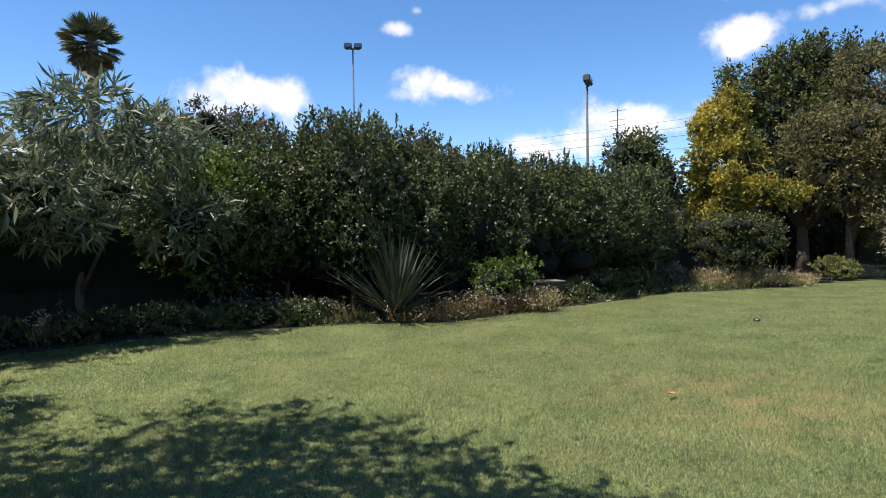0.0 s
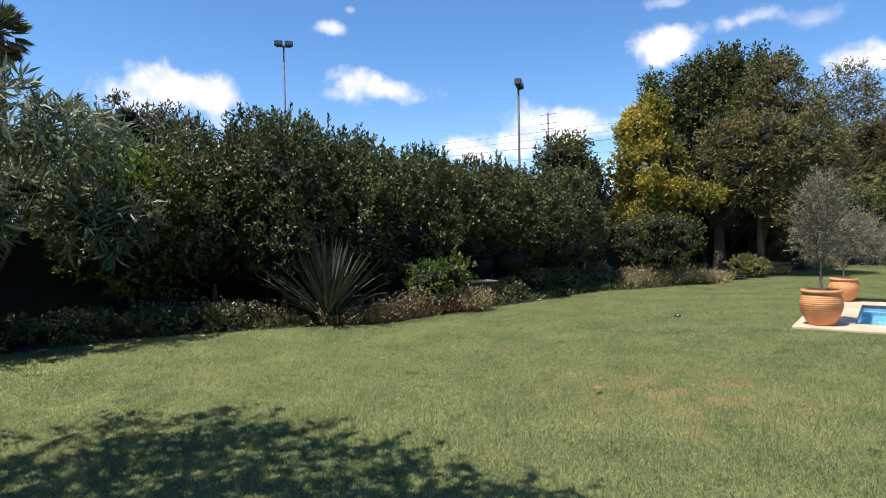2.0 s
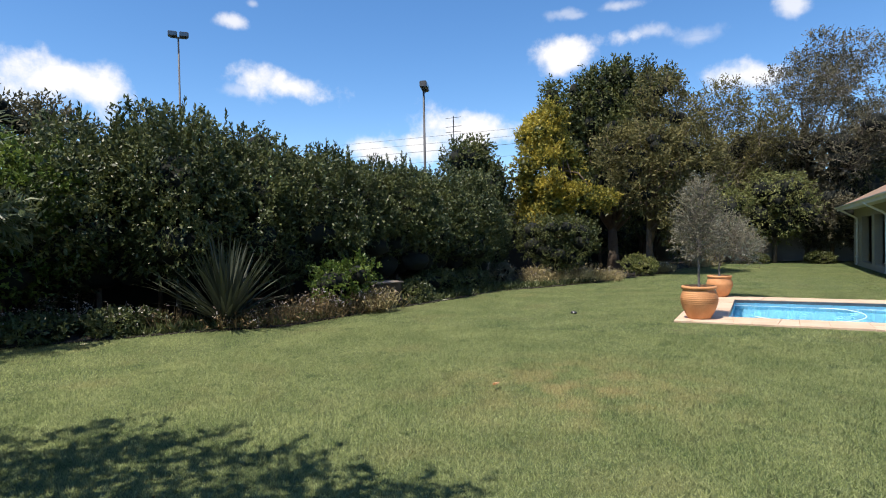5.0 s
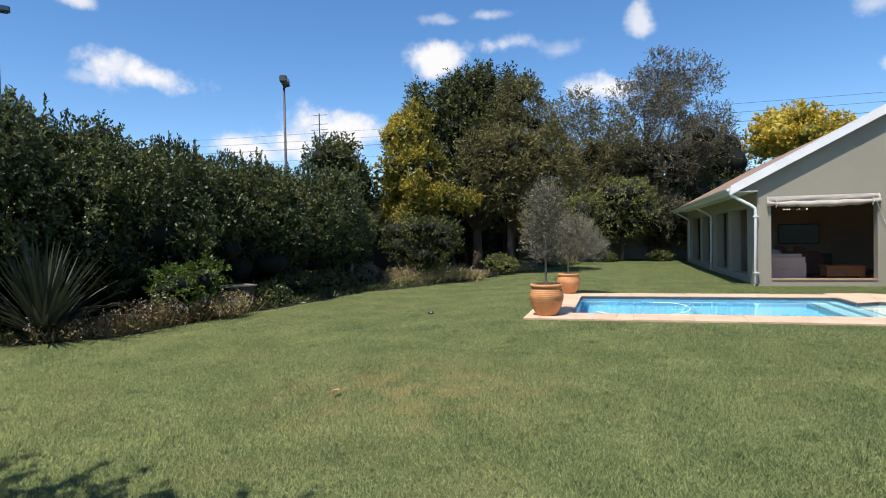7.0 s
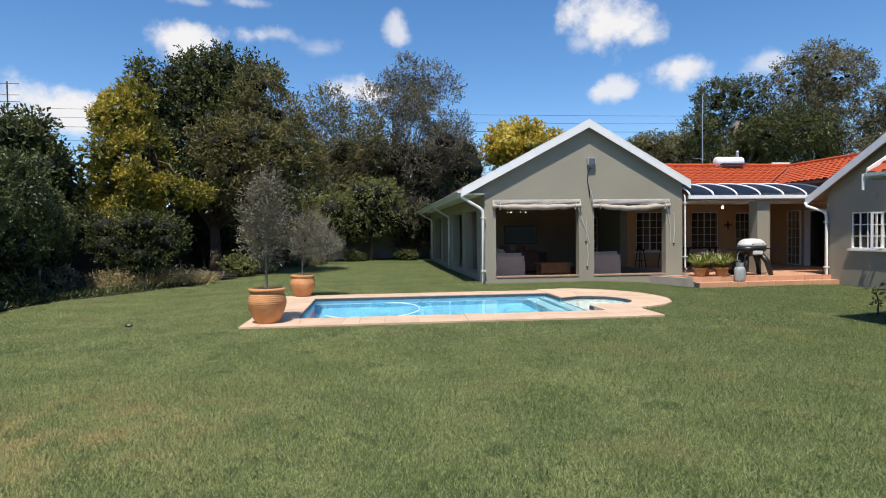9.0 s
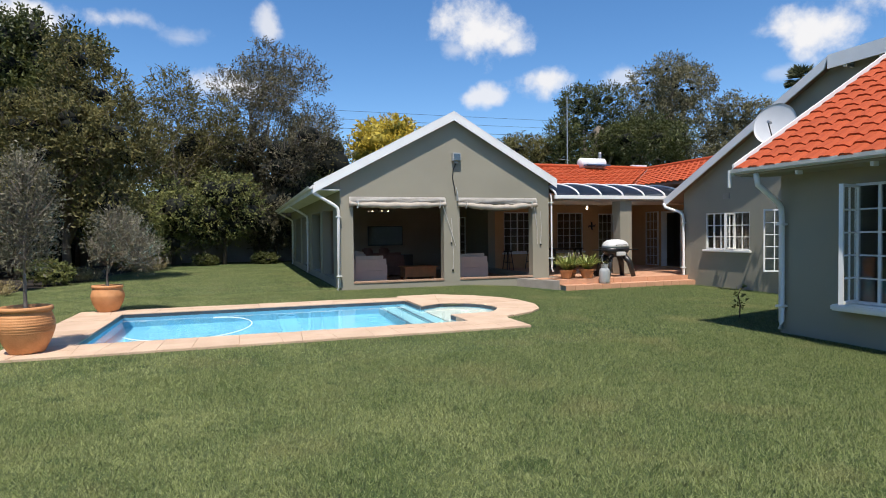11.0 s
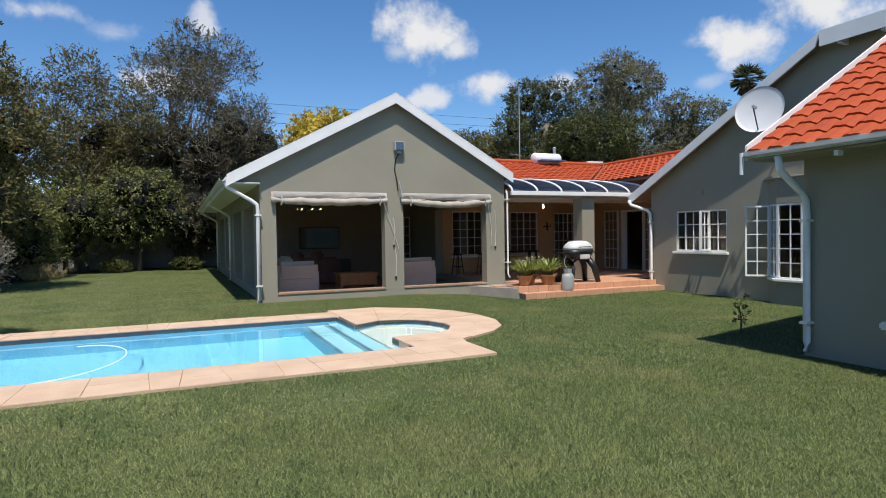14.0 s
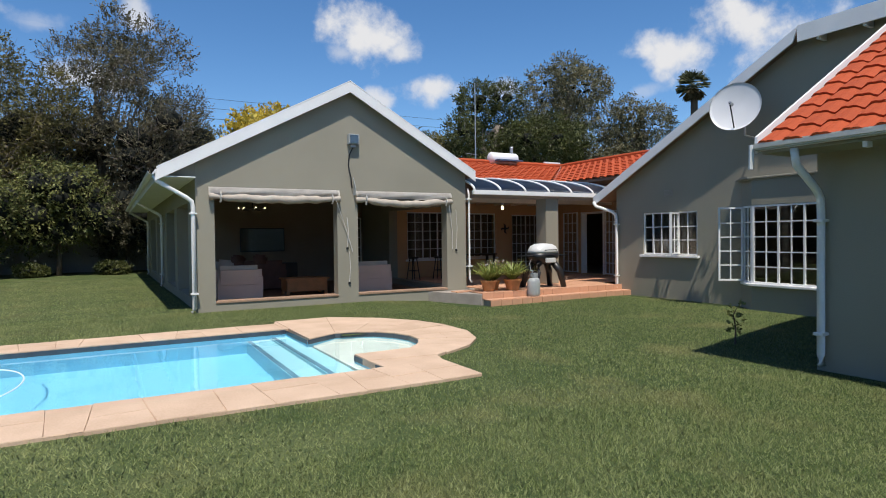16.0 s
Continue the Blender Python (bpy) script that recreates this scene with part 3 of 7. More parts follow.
bm = prism(bmesh.new(), [(4.96, 8.82, -1.29), (5.08, 8.82, -1.29), (5.06, 9.69, -1.29)] + [(x * 0.995 + 0.026, y, -1.29) for x, y in ring_in] + [(4.96, 11.1, -1.29)], (0, 0, 1.135))
part("splash_floor", bm, SPLASHPLASTER, pool)
for x, z in ((4.255, -0.394), (4.626, -0.234)):
    part("step_edge", boxes((x, 8.82, z, x + 0.07, 12.28, z + 0.006)), STEPEDGE, pool, "dark blue tiled step edge")
bm = bmesh.new()
bm.faces.new([bm.verts.new((x, y, -0.035)) for x, y in SHORE])
bmesh.ops.triangulate(bm, faces=bm.faces)
water = tagged(part("water", bm, WATER), "clear pale blue pool water with slight ripples", "water", kind="structure")
water.visible_shadow = False
bm = bmesh.new()
hose_pts = []
for i in range(60):
    f = i / 59
    a = -2.6 + 4.3 * f
    hose_pts.append((0.35 + (0.95 - 0.2 * f) * math.cos(a) + 0.55 * f, 10.5 + (1.45 - 0.35 * f) * math.sin(a), -0.038))
hose_pts = [(-0.35, 9.15, -0.5), (-0.15, 9.3, -0.2)] + hose_pts
tube(bm, hose_pts, 0.011, 8)
tagged(part("pool_hose", bm, HOSE, smooth=True), "white pool cleaner hose floating on the water", "hose")

# ---- camera-side house: gable wing with two wide openings ----
FLOOR = 0.06
GABLE_X0, GABLE_X1, FRONT, BACK = 3.95, 10.42, 15.7, 33.0
RIDGE_X, RIDGE_Z, LEFT_PITCH, RIGHT_PITCH = 7.26, 5.025, 0.529, 0.572


def roof_line(x):
    return RIDGE_Z - ((RIDGE_X - x) * LEFT_PITCH if x < RIDGE_X else (x - RIDGE_X) * RIGHT_PITCH)


EAVE_WALL = min(roof_line(GABLE_X0), roof_line(GABLE_X1)) - 0.1
HOLES_FRONT = [(4.31, 6.97, 0.22, 2.47), (7.47, 9.86, 0.22, 2.47)]
bm = wall_run("x", FRONT, FRONT + 0.28, GABLE_X0, GABLE_X1, -0.4, EAVE_WALL, HOLES_FRONT)
prism(bm, [(GABLE_X0, FRONT, EAVE_WALL), (GABLE_X1, FRONT, EAVE_WALL), (GABLE_X1, FRONT, roof_line(GABLE_X1) - 0.099), (RIDGE_X, FRONT, RIDGE_Z - 0.1), (GABLE_X0, FRONT, roof_line(GABLE_X0) - 0.099)], (0, 0.28, 0))
setting("wall_gable", bm, PLASTER, "sage grey plastered gable wall with two wide openings", "wall")
side_holes = [(17.1, 19.6, 0.22, 2.35), (20.3, 22.9, 0.22, 2.35), (24.3, 27.0, 0.22, 2.35), (27.7, 30.6, 0.22, 2.35)]
setting("wall_west", wall_run("y", GABLE_X0, GABLE_X0 + 0.28, FRONT + 0.28, BACK, -0.4, EAVE_WALL, side_holes), PLASTER, "sage grey plastered side wall with openings between piers", "wall")
setting("wall_east", wall_run("y", GABLE_X1 - 0.28, GABLE_X1, FRONT + 0.28, BACK, -0.4, EAVE_WALL, [(16.35, 19.9, 0.22, 2.35)]), PLASTER, "sage grey plastered side wall with an opening to the terrace", "wall")
setting("wall_back", wall_run("x", BACK, BACK + 0.25, GABLE_X0, GABLE_X1, -0.4, EAVE_WALL), PLASTER, "plain plastered end wall", "wall")
setting("wall_inner", wall_run("x", 22.2, 22.35, GABLE_X0 + 0.28, GABLE_X1 - 0.28, FLOOR, 3.0), INNER, "dark painted inner wall of the lounge", "wall")
setting("floor", boxes((GABLE_X0 + 0.02, FRONT + 0.03, -0.3, GABLE_X1 - 0.02, BACK, FLOOR)), INFLOOR, "brown tiled lounge floor", "floor")
setting("ceiling", boxes((GABLE_X0 + 0.28, FRONT + 0.28, 2.75, GABLE_X1 - 0.28, BACK, 2.8)), CEILING, "dark boarded lounge ceiling", "ceiling")
for (a, c, lo, hi) in HOLES_FRONT:
    setting("sill", boxes((a - 0.005, FRONT - 0.02, lo - 0.045, c + 0.005, FRONT + 0.3, lo + 0.004), bevel=0.01), SILLTILE, "worn pinkish brown tiled sill", "sill")

bm = prism(bmesh.new(), [(GABLE_X0, BACK, EAVE_WALL), (GABLE_X1, BACK, EAVE_WALL), (GABLE_X1, BACK, roof_line(GABLE_X1) - 0.099), (RIDGE_X, BACK, RIDGE_Z - 0.1), (GABLE_X0, BACK, roof_line(GABLE_X0) - 0.099)], (0, 0.25, 0))
setting("wall_back_gable", bm, PLASTER, "plain plastered end gable", "wall")
roof_gable = root("roof_gable", pose(0, 0, 0), "gable roof of brown sheeting with white barge boards", "roof", kind="structure")
LEFT_END, RIGHT_END, VERGE = 3.23, 10.6, 15.49
for side, end in (("left", LEFT_END), ("right", RIGHT_END)):
    bm = prism(bmesh.new(), [(RIDGE_X, VERGE + 0.04, RIDGE_Z), (end, VERGE + 0.04, roof_line(end)), (end, VERGE + 0.04, roof_line(end) - 0.09), (RIDGE_X, VERGE + 0.04, RIDGE_Z - 0.09)], (0, BACK - VERGE, 0))
    part("roof_slope", bm, ROOFSHEET, roof_gable)
    bm = prism(bmesh.new(), [(RIDGE_X, VERGE, RIDGE_Z + 0.05), (end, VERGE, roof_line(end) + 0.05), (end, VERGE, roof_line(end) - 0.19), (RIDGE_X, VERGE, RIDGE_Z - 0.19)], (0, 0.035, 0))
    part("barge_board", bm, WHITE, roof_gable, "white painted barge board")
    bm = prism(bmesh.new(), [(RIDGE_X, VERGE - 0.003, RIDGE_Z + 0.075), (end, VERGE - 0.003, roof_line(end) + 0.075), (end, VERGE - 0.003, roof_line(end) + 0.052), (RIDGE_X, VERGE - 0.003, RIDGE_Z + 0.052)], (0, 0.16, 0))
    part("verge_capping", bm, WHITE, roof_gable)
eave_z = roof_line(LEFT_END)
part("fascia", boxes((LEFT_END - 0.03, VERGE + 0.045, eave_z - 0.2, LEFT_END, BACK, eave_z + 0.02)), WHITE, roof_gable, "white fascia board")
bm = prism(bmesh.new(), [(LEFT_END + 0.002, VERGE + 0.05, eave_z - 0.1), (GABLE_X0 - 0.005, VERGE + 0.05, eave_z - 0.1), (GABLE_X0 - 0.005, VERGE + 0.05, eave_z - 0.12), (LEFT_END + 0.002, VERGE + 0.05, eave_z - 0.12)], (0, BACK - VERGE - 0.2, 0))
part("soffit", bm, WHITE, roof_gable)
bm = prism(bmesh.new(), [(LEFT_END + 0.004, FRONT + 0.004, eave_z - 0.098), (GABLE_X0 - 0.004, FRONT + 0.004, eave_z - 0.098), (GABLE_X0 - 0.004, FRONT + 0.004, roof_line(GABLE_X0) - 0.095), (LEFT_END + 0.004, FRONT + 0.004, eave_z - 0.094)], (0, 0.03, 0))
part("eave_end", bm, PLASTER, roof_gable, "plastered eave end")
bm = bmesh.new()
for y0 in (VERGE + 0.02,):
    arc = [(LEFT_END - 0.09 + 0.06 * math.cos(a), y0, eave_z - 0.02 + 0.06 * math.sin(a)) for a in np.linspace(math.pi, 2 * math.pi, 9)]
    outer = [(LEFT_END - 0.09 + 0.066 * math.cos(a), y0, eave_z - 0.02 + 0.066 * math.sin(a)) for a in np.linspace(2 * math.pi, math.pi, 9)]
    prism(bm, arc + outer, (0, BACK - y0, 0))
gutter = tagged(part("gutter", bm, WHITE_PIPE), "white half-round gutter under the eave", "gutter")


def downpipe(points, label="white downpipe fixed to the wall", radius=0.045):
    """A rain pipe with brackets and a turned-out shoe."""
    p = root("downpipe", pose(0, 0, 0), label, "downpipe", "downpipes")
    part("pipe", tube(bmesh.new(), points, radius, 12), WHITE_PIPE, p, smooth=True)
    top, low = Vector(points[-3]), Vector(points[-2])
    for f in (0.06, 0.85):
        c = top.lerp(low, f)
        part("bracket", boxes((c.x - 0.075, c.y - 0.055, c.z - 0.018, c.x + 0.075, c.y + 0.055, c.z + 0.018), bevel=0.006), WHITE_PIPE, p)
    return p


def left_pipe(y):
    px = GABLE_X0 - 0.06
    downpipe([(LEFT_END - 0.05, y, eave_z - 0.08), (LEFT_END, y, eave_z - 0.2), (px - 0.12, y, eave_z - 0.52), (px - 0.02, y, eave_z - 0.6), (px, y, eave_z - 0.72), (px, y, 0.1), (px - 0.06, y, 0.03)])


for y in (15.62, 23.9, 31.6):
    left_pipe(y)
downpipe([(10.46, 15.66, 2.75), (10.47, 15.62, 2.6), (10.47, 15.62, 0.42), (10.49, 15.55, 0.34)], radius=0.024)


# rolled-up canvas blinds over the openings
def canvas_blind(x0, x1, seed, swag):
    rnd = random.Random(seed)
    b = root("canvas_blind", pose(0, 0, 0), "rolled-up grey-white canvas blind above the opening", "blind", "canvas blinds")
    bm = bmesh.new()
    steps, prof = 40, 9
    rows = []
    for i in range(steps + 1):
        f = i / steps
        x = x0 + f * (x1 - x0)
        sag = 0.03 * math.sin(math.pi * f) + 0.006 * math.sin(f * 23 + seed)
        ring = []
        for j in range(prof):
            g = j / (prof - 1)
            z = 2.61 - g * (0.16 + sag * 0.5)
            y = FRONT - 0.02 - 0.05 * math.sin(g * math.pi * 0.85) - 0.012 * math.sin(g * 7 + f * 11 + seed) * g
            ring.append(bm.verts.new((x, y, z)))
        rows.append(ring)
    for a, c in zip(rows, rows[1:]):
        for j in range(prof - 1):
            bm.faces.new((a[j], c[j], c[j + 1], a[j + 1]))
    bmesh.ops.solidify(bm, geom=bm.faces[:], thickness=0.012)
    part("top_flap", bm, CANVAS, b, smooth=True)
    bm = bmesh.new()
    steps = np.linspace(0, 1, 44)
    tied = [min(1.0, abs(f - 0.08) * 9, abs(f - 0.92) * 9) for f in steps]
    pts = [(x0 + f * (x1 - x0), FRONT - 0.06 - 0.01 * math.sin(f * 19 + seed), 2.40 - swag * math.sin(math.pi * f) ** 1.4 + 0.008 * math.sin(f * 27 + seed)) for f in steps]
    tube(bm, pts, [0.046 + 0.038 * k + 0.008 * math.sin(i * 1.3 + seed) for i, k in enumerate(tied)], 10)
    part("rolled_canvas", bm, CANVAS_UNDER, b, "crumpled roll of beige canvas", smooth=True)
    for x in (x0 + 0.22, x1 - 0.2):
        pts = [(x, FRONT - 0.125, 2.5), (x + 0.02, FRONT - 0.145, 2.39), (x, FRONT - 0.1, 2.29)]
        part("strap", tube(bmesh.new(), pts, 0.018, 6), CANVAS, b)
    sway = 0.3 if x1 < 8 else 0.02
    part("cord", tube(bmesh.new(), [(x1 - 0.12, FRONT - 0.1, 2.42), (x1 + 0.5 * sway, FRONT - 0.04, 1.7), (x1 + sway, FRONT - 0.03, 1.2)], 0.008, 5), CANVAS, b)
    return b


canvas_blind(4.2, 7.02, 1, 0.035)
right_blind = canvas_blind(7.42, 9.98, 5, 0.085)
# added wedge in grey: imitates the dark shadow at the pier's top
part("shadow_wedge", prism(bmesh.new(), [(7.37, FRONT - 0.002, 2.92), (7.37, FRONT - 0.002, 2.5), (7.37, FRONT - 0.15, 2.5), (7.37, FRONT - 0.15, 2.66)], (0.012, 0, 0)), GASGREY, right_blind, "grey wedge standing in for a shadow at the blind's end")


# wall floodlight with its cable, cleats and pull cords
lamp = root("floodlight", pose(7.36, FRONT - 0.02, 3.78), "square grey floodlight fixed to the gable wall", "light")
part("housing", boxes((-0.13, -0.12, -0.11, 0.13, 0.02, 0.13), bevel=0.015), GASGREY, lamp)
part("lens", boxes((-0.1, -0.128, -0.08, 0.1, -0.121, 0.1)), SCREEN, lamp, "dark glass front")
part("bracket", boxes((-0.06, -0.06, -0.17, 0.06, 0.02, -0.11)), STEEL, lamp)
bm = tube(bmesh.new(), [(7.36, FRONT - 0.02, 3.6), (7.27, FRONT - 0.03, 3.42), (7.25, FRONT - 0.02, 3.2), (7.3, FRONT - 0.05, 2.9), (7.33, FRONT - 0.04, 2.66)], 0.014, 6)
tagged(part("lamp_cable", bm, BLACK, smooth=True), "loose dark cable hanging down the wall", "cable")
for x, z0, z1 in ((7.2, 1.3, 2.0), (7.24, 0.5, 1.2), (10.12, 1.2, 2.2)):
    c = tagged(part("pull_cord", tube(bmesh.new(), [(x, FRONT - 0.012, z1), (x + 0.03, FRONT - 0.015, (z0 + z1) / 2), (x, FRONT - 0.012, z0)], 0.009, 5), CANVAS), "thin pale pull cord on the pier", "cord", "pull cords")
    part("cleat", boxes((x - 0.025, FRONT - 0.03, z0 - 0.05, x + 0.025, FRONT, z0)), BLACK, c)


# ---- windows with small panes ----
def cottage_window(name, m, width, height, cols, rows, label, sill=True, frame_mat=None, reveal=0.04, heavy=(), glass=True):
    """A steel window of small panes in its own x-z plane, facing -y."""
    fm = frame_mat or WHITE
    w = root(name, m, label, "window", kind="structure")
    t = 0.036
    part("window_frame", boxes((0, -0.025, 0, t, 0.03, height), (width - t, -0.025, 0, width, 0.03, height), (t, -0.025, 0, width - t, 0.03, t), (t, -0.025, height - t, width - t, 0.03, height)), fm, w)
    cw, rh = (width - 2 * t) / cols, (height - 2 * t) / rows
    upright = mesh_of("glazing_bar", boxes((-0.011, -0.014, t, 0.011, 0.014, height - t)), fm)
    heavy_bar = mesh_of("glazing_bar", boxes((-0.02, -0.02, t, 0.02, 0.02, height - t)), fm)
    flat = mesh_of("glazing_bar", boxes((t, -0.0125, -0.011, width - t, 0.0125, 0.011)), fm)
    for i in range(1, cols):
        o = new("glazing_bar", heavy_bar if i in heavy else upright)
        o.parent, o.location = w, (t + i * cw, 0, 0)
    for j in range(1, rows):
        o = new("glazing_bar", flat)
        o.parent, o.location = w, (0, 0, t + j * rh)
    if glass:
        pane = mesh_of("pane", boxes((0.004, -0.003, 0.004, cw - 0.004, 0.003, rh - 0.004)), PANE)
        for i in range(cols):
            for j in range(rows):
                o = new("pane", pane)
                o.parent, o.location, o.visible_shadow = w, (t + i * cw, 0, t + j * rh), False
    if sill:
        part("window_sill", boxes((-0.07, -0.13, -0.07, width + 0.07, 0.03, -0.005), bevel=0.012), WHITE, w, "white painted sill")
    return w


# ---- terrace ----
terrace = root("terrace", pose(0, 0, 0), "raised terrace of terracotta tiles with two steps", "terrace", kind="structure")
T_TOP = 0.18
bm = prism(bmesh.new(), [(9.3, 15.68, -0.4), (9.98, 14.32, -0.4), (14.46, 14.32, -0.4), (14.46, 15.68, -0.4)], (0, 0, 0.4 + T_TOP - 0.03))
box(bm, 10.44, 15.68, -0.4, 17.2, 20.3, T_TOP - 0.03)
part("slab", bm, GROUT, terrace, "grey cement slab edge")
part("lower_step", boxes((10.05, 14.0, -0.4, 14.44, 14.315, 0.025)), GROUT, terrace)

# ---- house behind the terrace ----
WIN = [(10.97, 12.45, 0.78, 2.34), (13.3, 14.48, 0.78, 2.32), (15.2, 16.5, 0.19, 2.28)]
setting("wall_terrace", wall_run("x", 20.3, 20.55, GABLE_X1, 17.2, -0.4, 3.2, WIN), PLASTER_TAN, "tan plastered wall at the back of the terrace", "wall")
cottage_window("window_1", pose(10.97, 20.36, 0.78), 1.48, 1.56, 5, 5, "white cottage-pane window in the tan terrace wall", heavy=(2, 4))
cottage_window("window_2", pose(13.3, 20.36, 0.78), 1.18, 1.54, 4, 5, "white cottage-pane window in the tan terrace wall", heavy=(2,))
door_1 = cottage_window("door_1", pose(15.2, 20.36, 0.19), 1.3, 2.09, 6, 6, "closed white glazed double door with small panes", sill=False, heavy=(3,))
part("door_handle", boxes((0.60, -0.06, 0.98, 0.60 + 0.03, -0.03, 1.12), bevel=0.006), STEEL, door_1, "steel lever handle")
EAST = 16.75
setting("wall_terrace_east", wall_run("y", EAST, EAST + 0.25, 13.0, 20.3, -0.4, 3.2, [(17.25, 18.36, 0.19, 2.3)]), PLASTER_TAN, "tan plastered terrace wall with an open doorway", "wall")
door_2 = cottage_window("door_2", pose(EAST - 0.03, 19.25, 0.21, 0, 0, -94), 0.8, 2.1, 3, 6, "white glazed door leaf folded back against the wall", sill=False)
part("door_handle", boxes((0.72, -0.06, 0.98, 0.72 + 0.03, -0.03, 1.12), bevel=0.006), STEEL, door_2, "steel lever handle")
door_3 = cottage_window("door_3", pose(EAST - 0.03, 17.18, 0.21, 0, 0, -96), 0.6, 2.1, 3, 6, "white glazed door leaf opened back against the wall", sill=False)
part("door_handle", boxes((0.52, -0.06, 0.98, 0.52 + 0.03, -0.03, 1.12), bevel=0.006), STEEL, door_3, "steel lever handle")
setting("door_frame", boxes((EAST - 0.02, 18.3, 0.18, EAST + 0.2, 18.358, 2.298), (EAST - 0.02, 17.252, 0.18, EAST + 0.2, 17.31, 2.298), (EAST - 0.02, 17.31, 2.24, EAST + 0.2, 18.3, 2.298)), WHITE, "white painted door frame", "door frame")
setting("room_shell", boxes((10.42, 24.0, 0.0, 22.2, 24.2, 3.2), (22.0, 13.0, 0.0, 22.2, 24.0, 3.2), (17.0, 20.55, 3.0, 22.0, 24.0, 3.05), (10.42, 20.55, 3.0, 17.0, 24.0, 3.05), (17.0, 13.0, 3.0, 22.0, 20.55, 3.05), (10.42, 20.55, 0.05, 22.0, 24.0, 0.18), (17.2, 13.0, 0.05, 22.0, 20.55, 0.18)), INNER, "dark rooms behind the terrace doors", "wall")
column = root("column", pose(13.1, 15.72, T_TOP), "square sage grey plastered terrace column", "column", kind="structure")
part("shaft", boxes((-0.22, -0.22, 0, 0.22, 0.22, 2.35), bevel=0.01), PLASTER, column)

# curved canopy with white ribs
canopy = root("canopy", pose(0, 0, 0), "curved blue-grey canopy with white ribs over the terrace", "canopy", kind="structure")
C0, C1, CY0, CY1, CZ0, CZ1 = 10.5, 15.3, 15.38, 18.05, 2.68, 3.22


def vault(f, lift=0.0):
    a = f * math.pi / 2
    return (CY0 + (CY1 - CY0) * (1 - math.cos(a)) ** 0.85, CZ0 + lift + (CZ1 - CZ0) * math.sin(a))


bays = 6
for i in range(bays):
    x0, x1 = C0 + (C1 - C0) * i / bays + 0.02, C0 + (C1 - C0) * (i + 1) / bays - 0.02
    bm = bmesh.new()
    prev = None
    for j in range(13):
        y, z = vault(j / 12)
        row = [bm.verts.new((x0, y, z)), bm.verts.new((x1, y, z))]
        if prev:
            bm.faces.new((prev[0], prev[1], row[1], row[0]))
        prev = row
    bmesh.ops.solidify(bm, geom=bm.faces[:], thickness=0.012)
    part("panel", bm, POLYCARB, canopy, "blue-grey translucent sheet", smooth=True)
for i in range(bays + 1):
    x = C0 + (C1 - C0) * i / bays
    part("rib", tube(bmesh.new(), [(x, *vault(j / 12, 0.015)) for j in range(13)], 0.03, 8), WHITE, canopy, smooth=True)
part("front_beam", boxes((C0 - 0.05, CY0 - 0.05, CZ0 - 0.1, C1, CY0 + 0.04, CZ0 + 0.012), bevel=0.006), WHITE, canopy, "white front beam")
part("tie_beam", boxes((C0, 16.9, 2.48, EAST, 17.0, 2.6)), TIMBER, canopy, "pale timber tie beam")
for i in range(9):
    x = 10.7 + i * 0.74
    part("rafter", boxes((x, CY0 + 0.05, 2.6, x + 0.06, 20.28, 2.72)), TIMBER, canopy, "pale timber rafter")
light = root("ceiling_light", pose(13.6, 18.6, 2.42), "small round lit globe lamp on the terrace ceiling", "light")
part("globe", lathe(bmesh.new(), [(0.012, -0.045), (0.036, -0.026), (0.042, 0), (0.03, 0.04), (0.02, 0.07)], 14), BULB, light, smooth=True)
part("rose", lathe(bmesh.new(), [(0.045, 0.07), (0.045, 0.18)], 12), WHITE, light)
star = bmesh.new()
for a in range(4):
    tube(star, [(0, 0, 0), (0.13 * math.cos(a * 1.571), 0, 0.13 * math.sin(a * 1.571)), (0.19 * math.cos(a * 1.571 + 0.4), 0, 0.19 * math.sin(a * 1.571 + 0.4))], [0.035, 0.03, 0.008], 6)
orn = tagged(part("wall_ornament", star, BLACK), "dark metal star-shaped ornament on the tan wall", "ornament")
orn.location = (14.86, 20.26, 1.78)

# ---- wing with the gable end towards the pool ----
W2 = 14.5
TOP2, PITCH2, PEAK_Y = 5.49, 0.525, 9.40


def roof_two(y):
    return TOP2 - (y - PEAK_Y) * PITCH2


HOLES2 = [(11.92, 13.55, 1.0, 2.06), (8.4, 10.70, 0.41, 2.09)]
bm = wall_run("y", W2, W2 + 0.26, 4.0, 14.48, -0.4, 2.7, HOLES2)
prism(bm, [(W2, 14.48, 2.7), (W2, 14.48, roof_two(14.48) - 0.1), (W2, PEAK_Y, TOP2 - 0.1), (W2, 4.0, TOP2 - 0.1), (W2, 4.0, 2.7)], (0.26, 0, 0))
setting("wall_wing", bm, PLASTER, "sage grey plastered gable wall of the side wing", "wall")
setting("wall_wing_north", wall_run("x", 14.22, 14.48, W2 + 0.26, 17.0, -0.4, 2.7), PLASTER, "plain plastered return wall", "wall")
setting("wing_room", boxes((W2 + 0.26, 3.8, 0.0, 19.0, 14.2, 0.2), (W2 + 0.26, 3.8, 2.5, 19.0, 14.2, 2.6), (19.0, 3.8, 0.0, 19.2, 14.2, 2.6), (W2 + 0.26, 3.8, 0.2, 19.0, 4.0, 2.5)), INNER, "dark room behind the wing windows", "wall")
roof_wing = root("roof_wing", pose(0, 0, 0), "wing roof with white barge boards", "roof", kind="structure")
bm = prism(bmesh.new(), [(W2 - 0.26, PEAK_Y, TOP2), (W2 - 0.26, 15.06, roof_two(15.06)), (W2 - 0.26, 15.06, roof_two(15.06) - 0.08), (W2 - 0.26, PEAK_Y, TOP2 - 0.08)], (6.5, 0, 0))
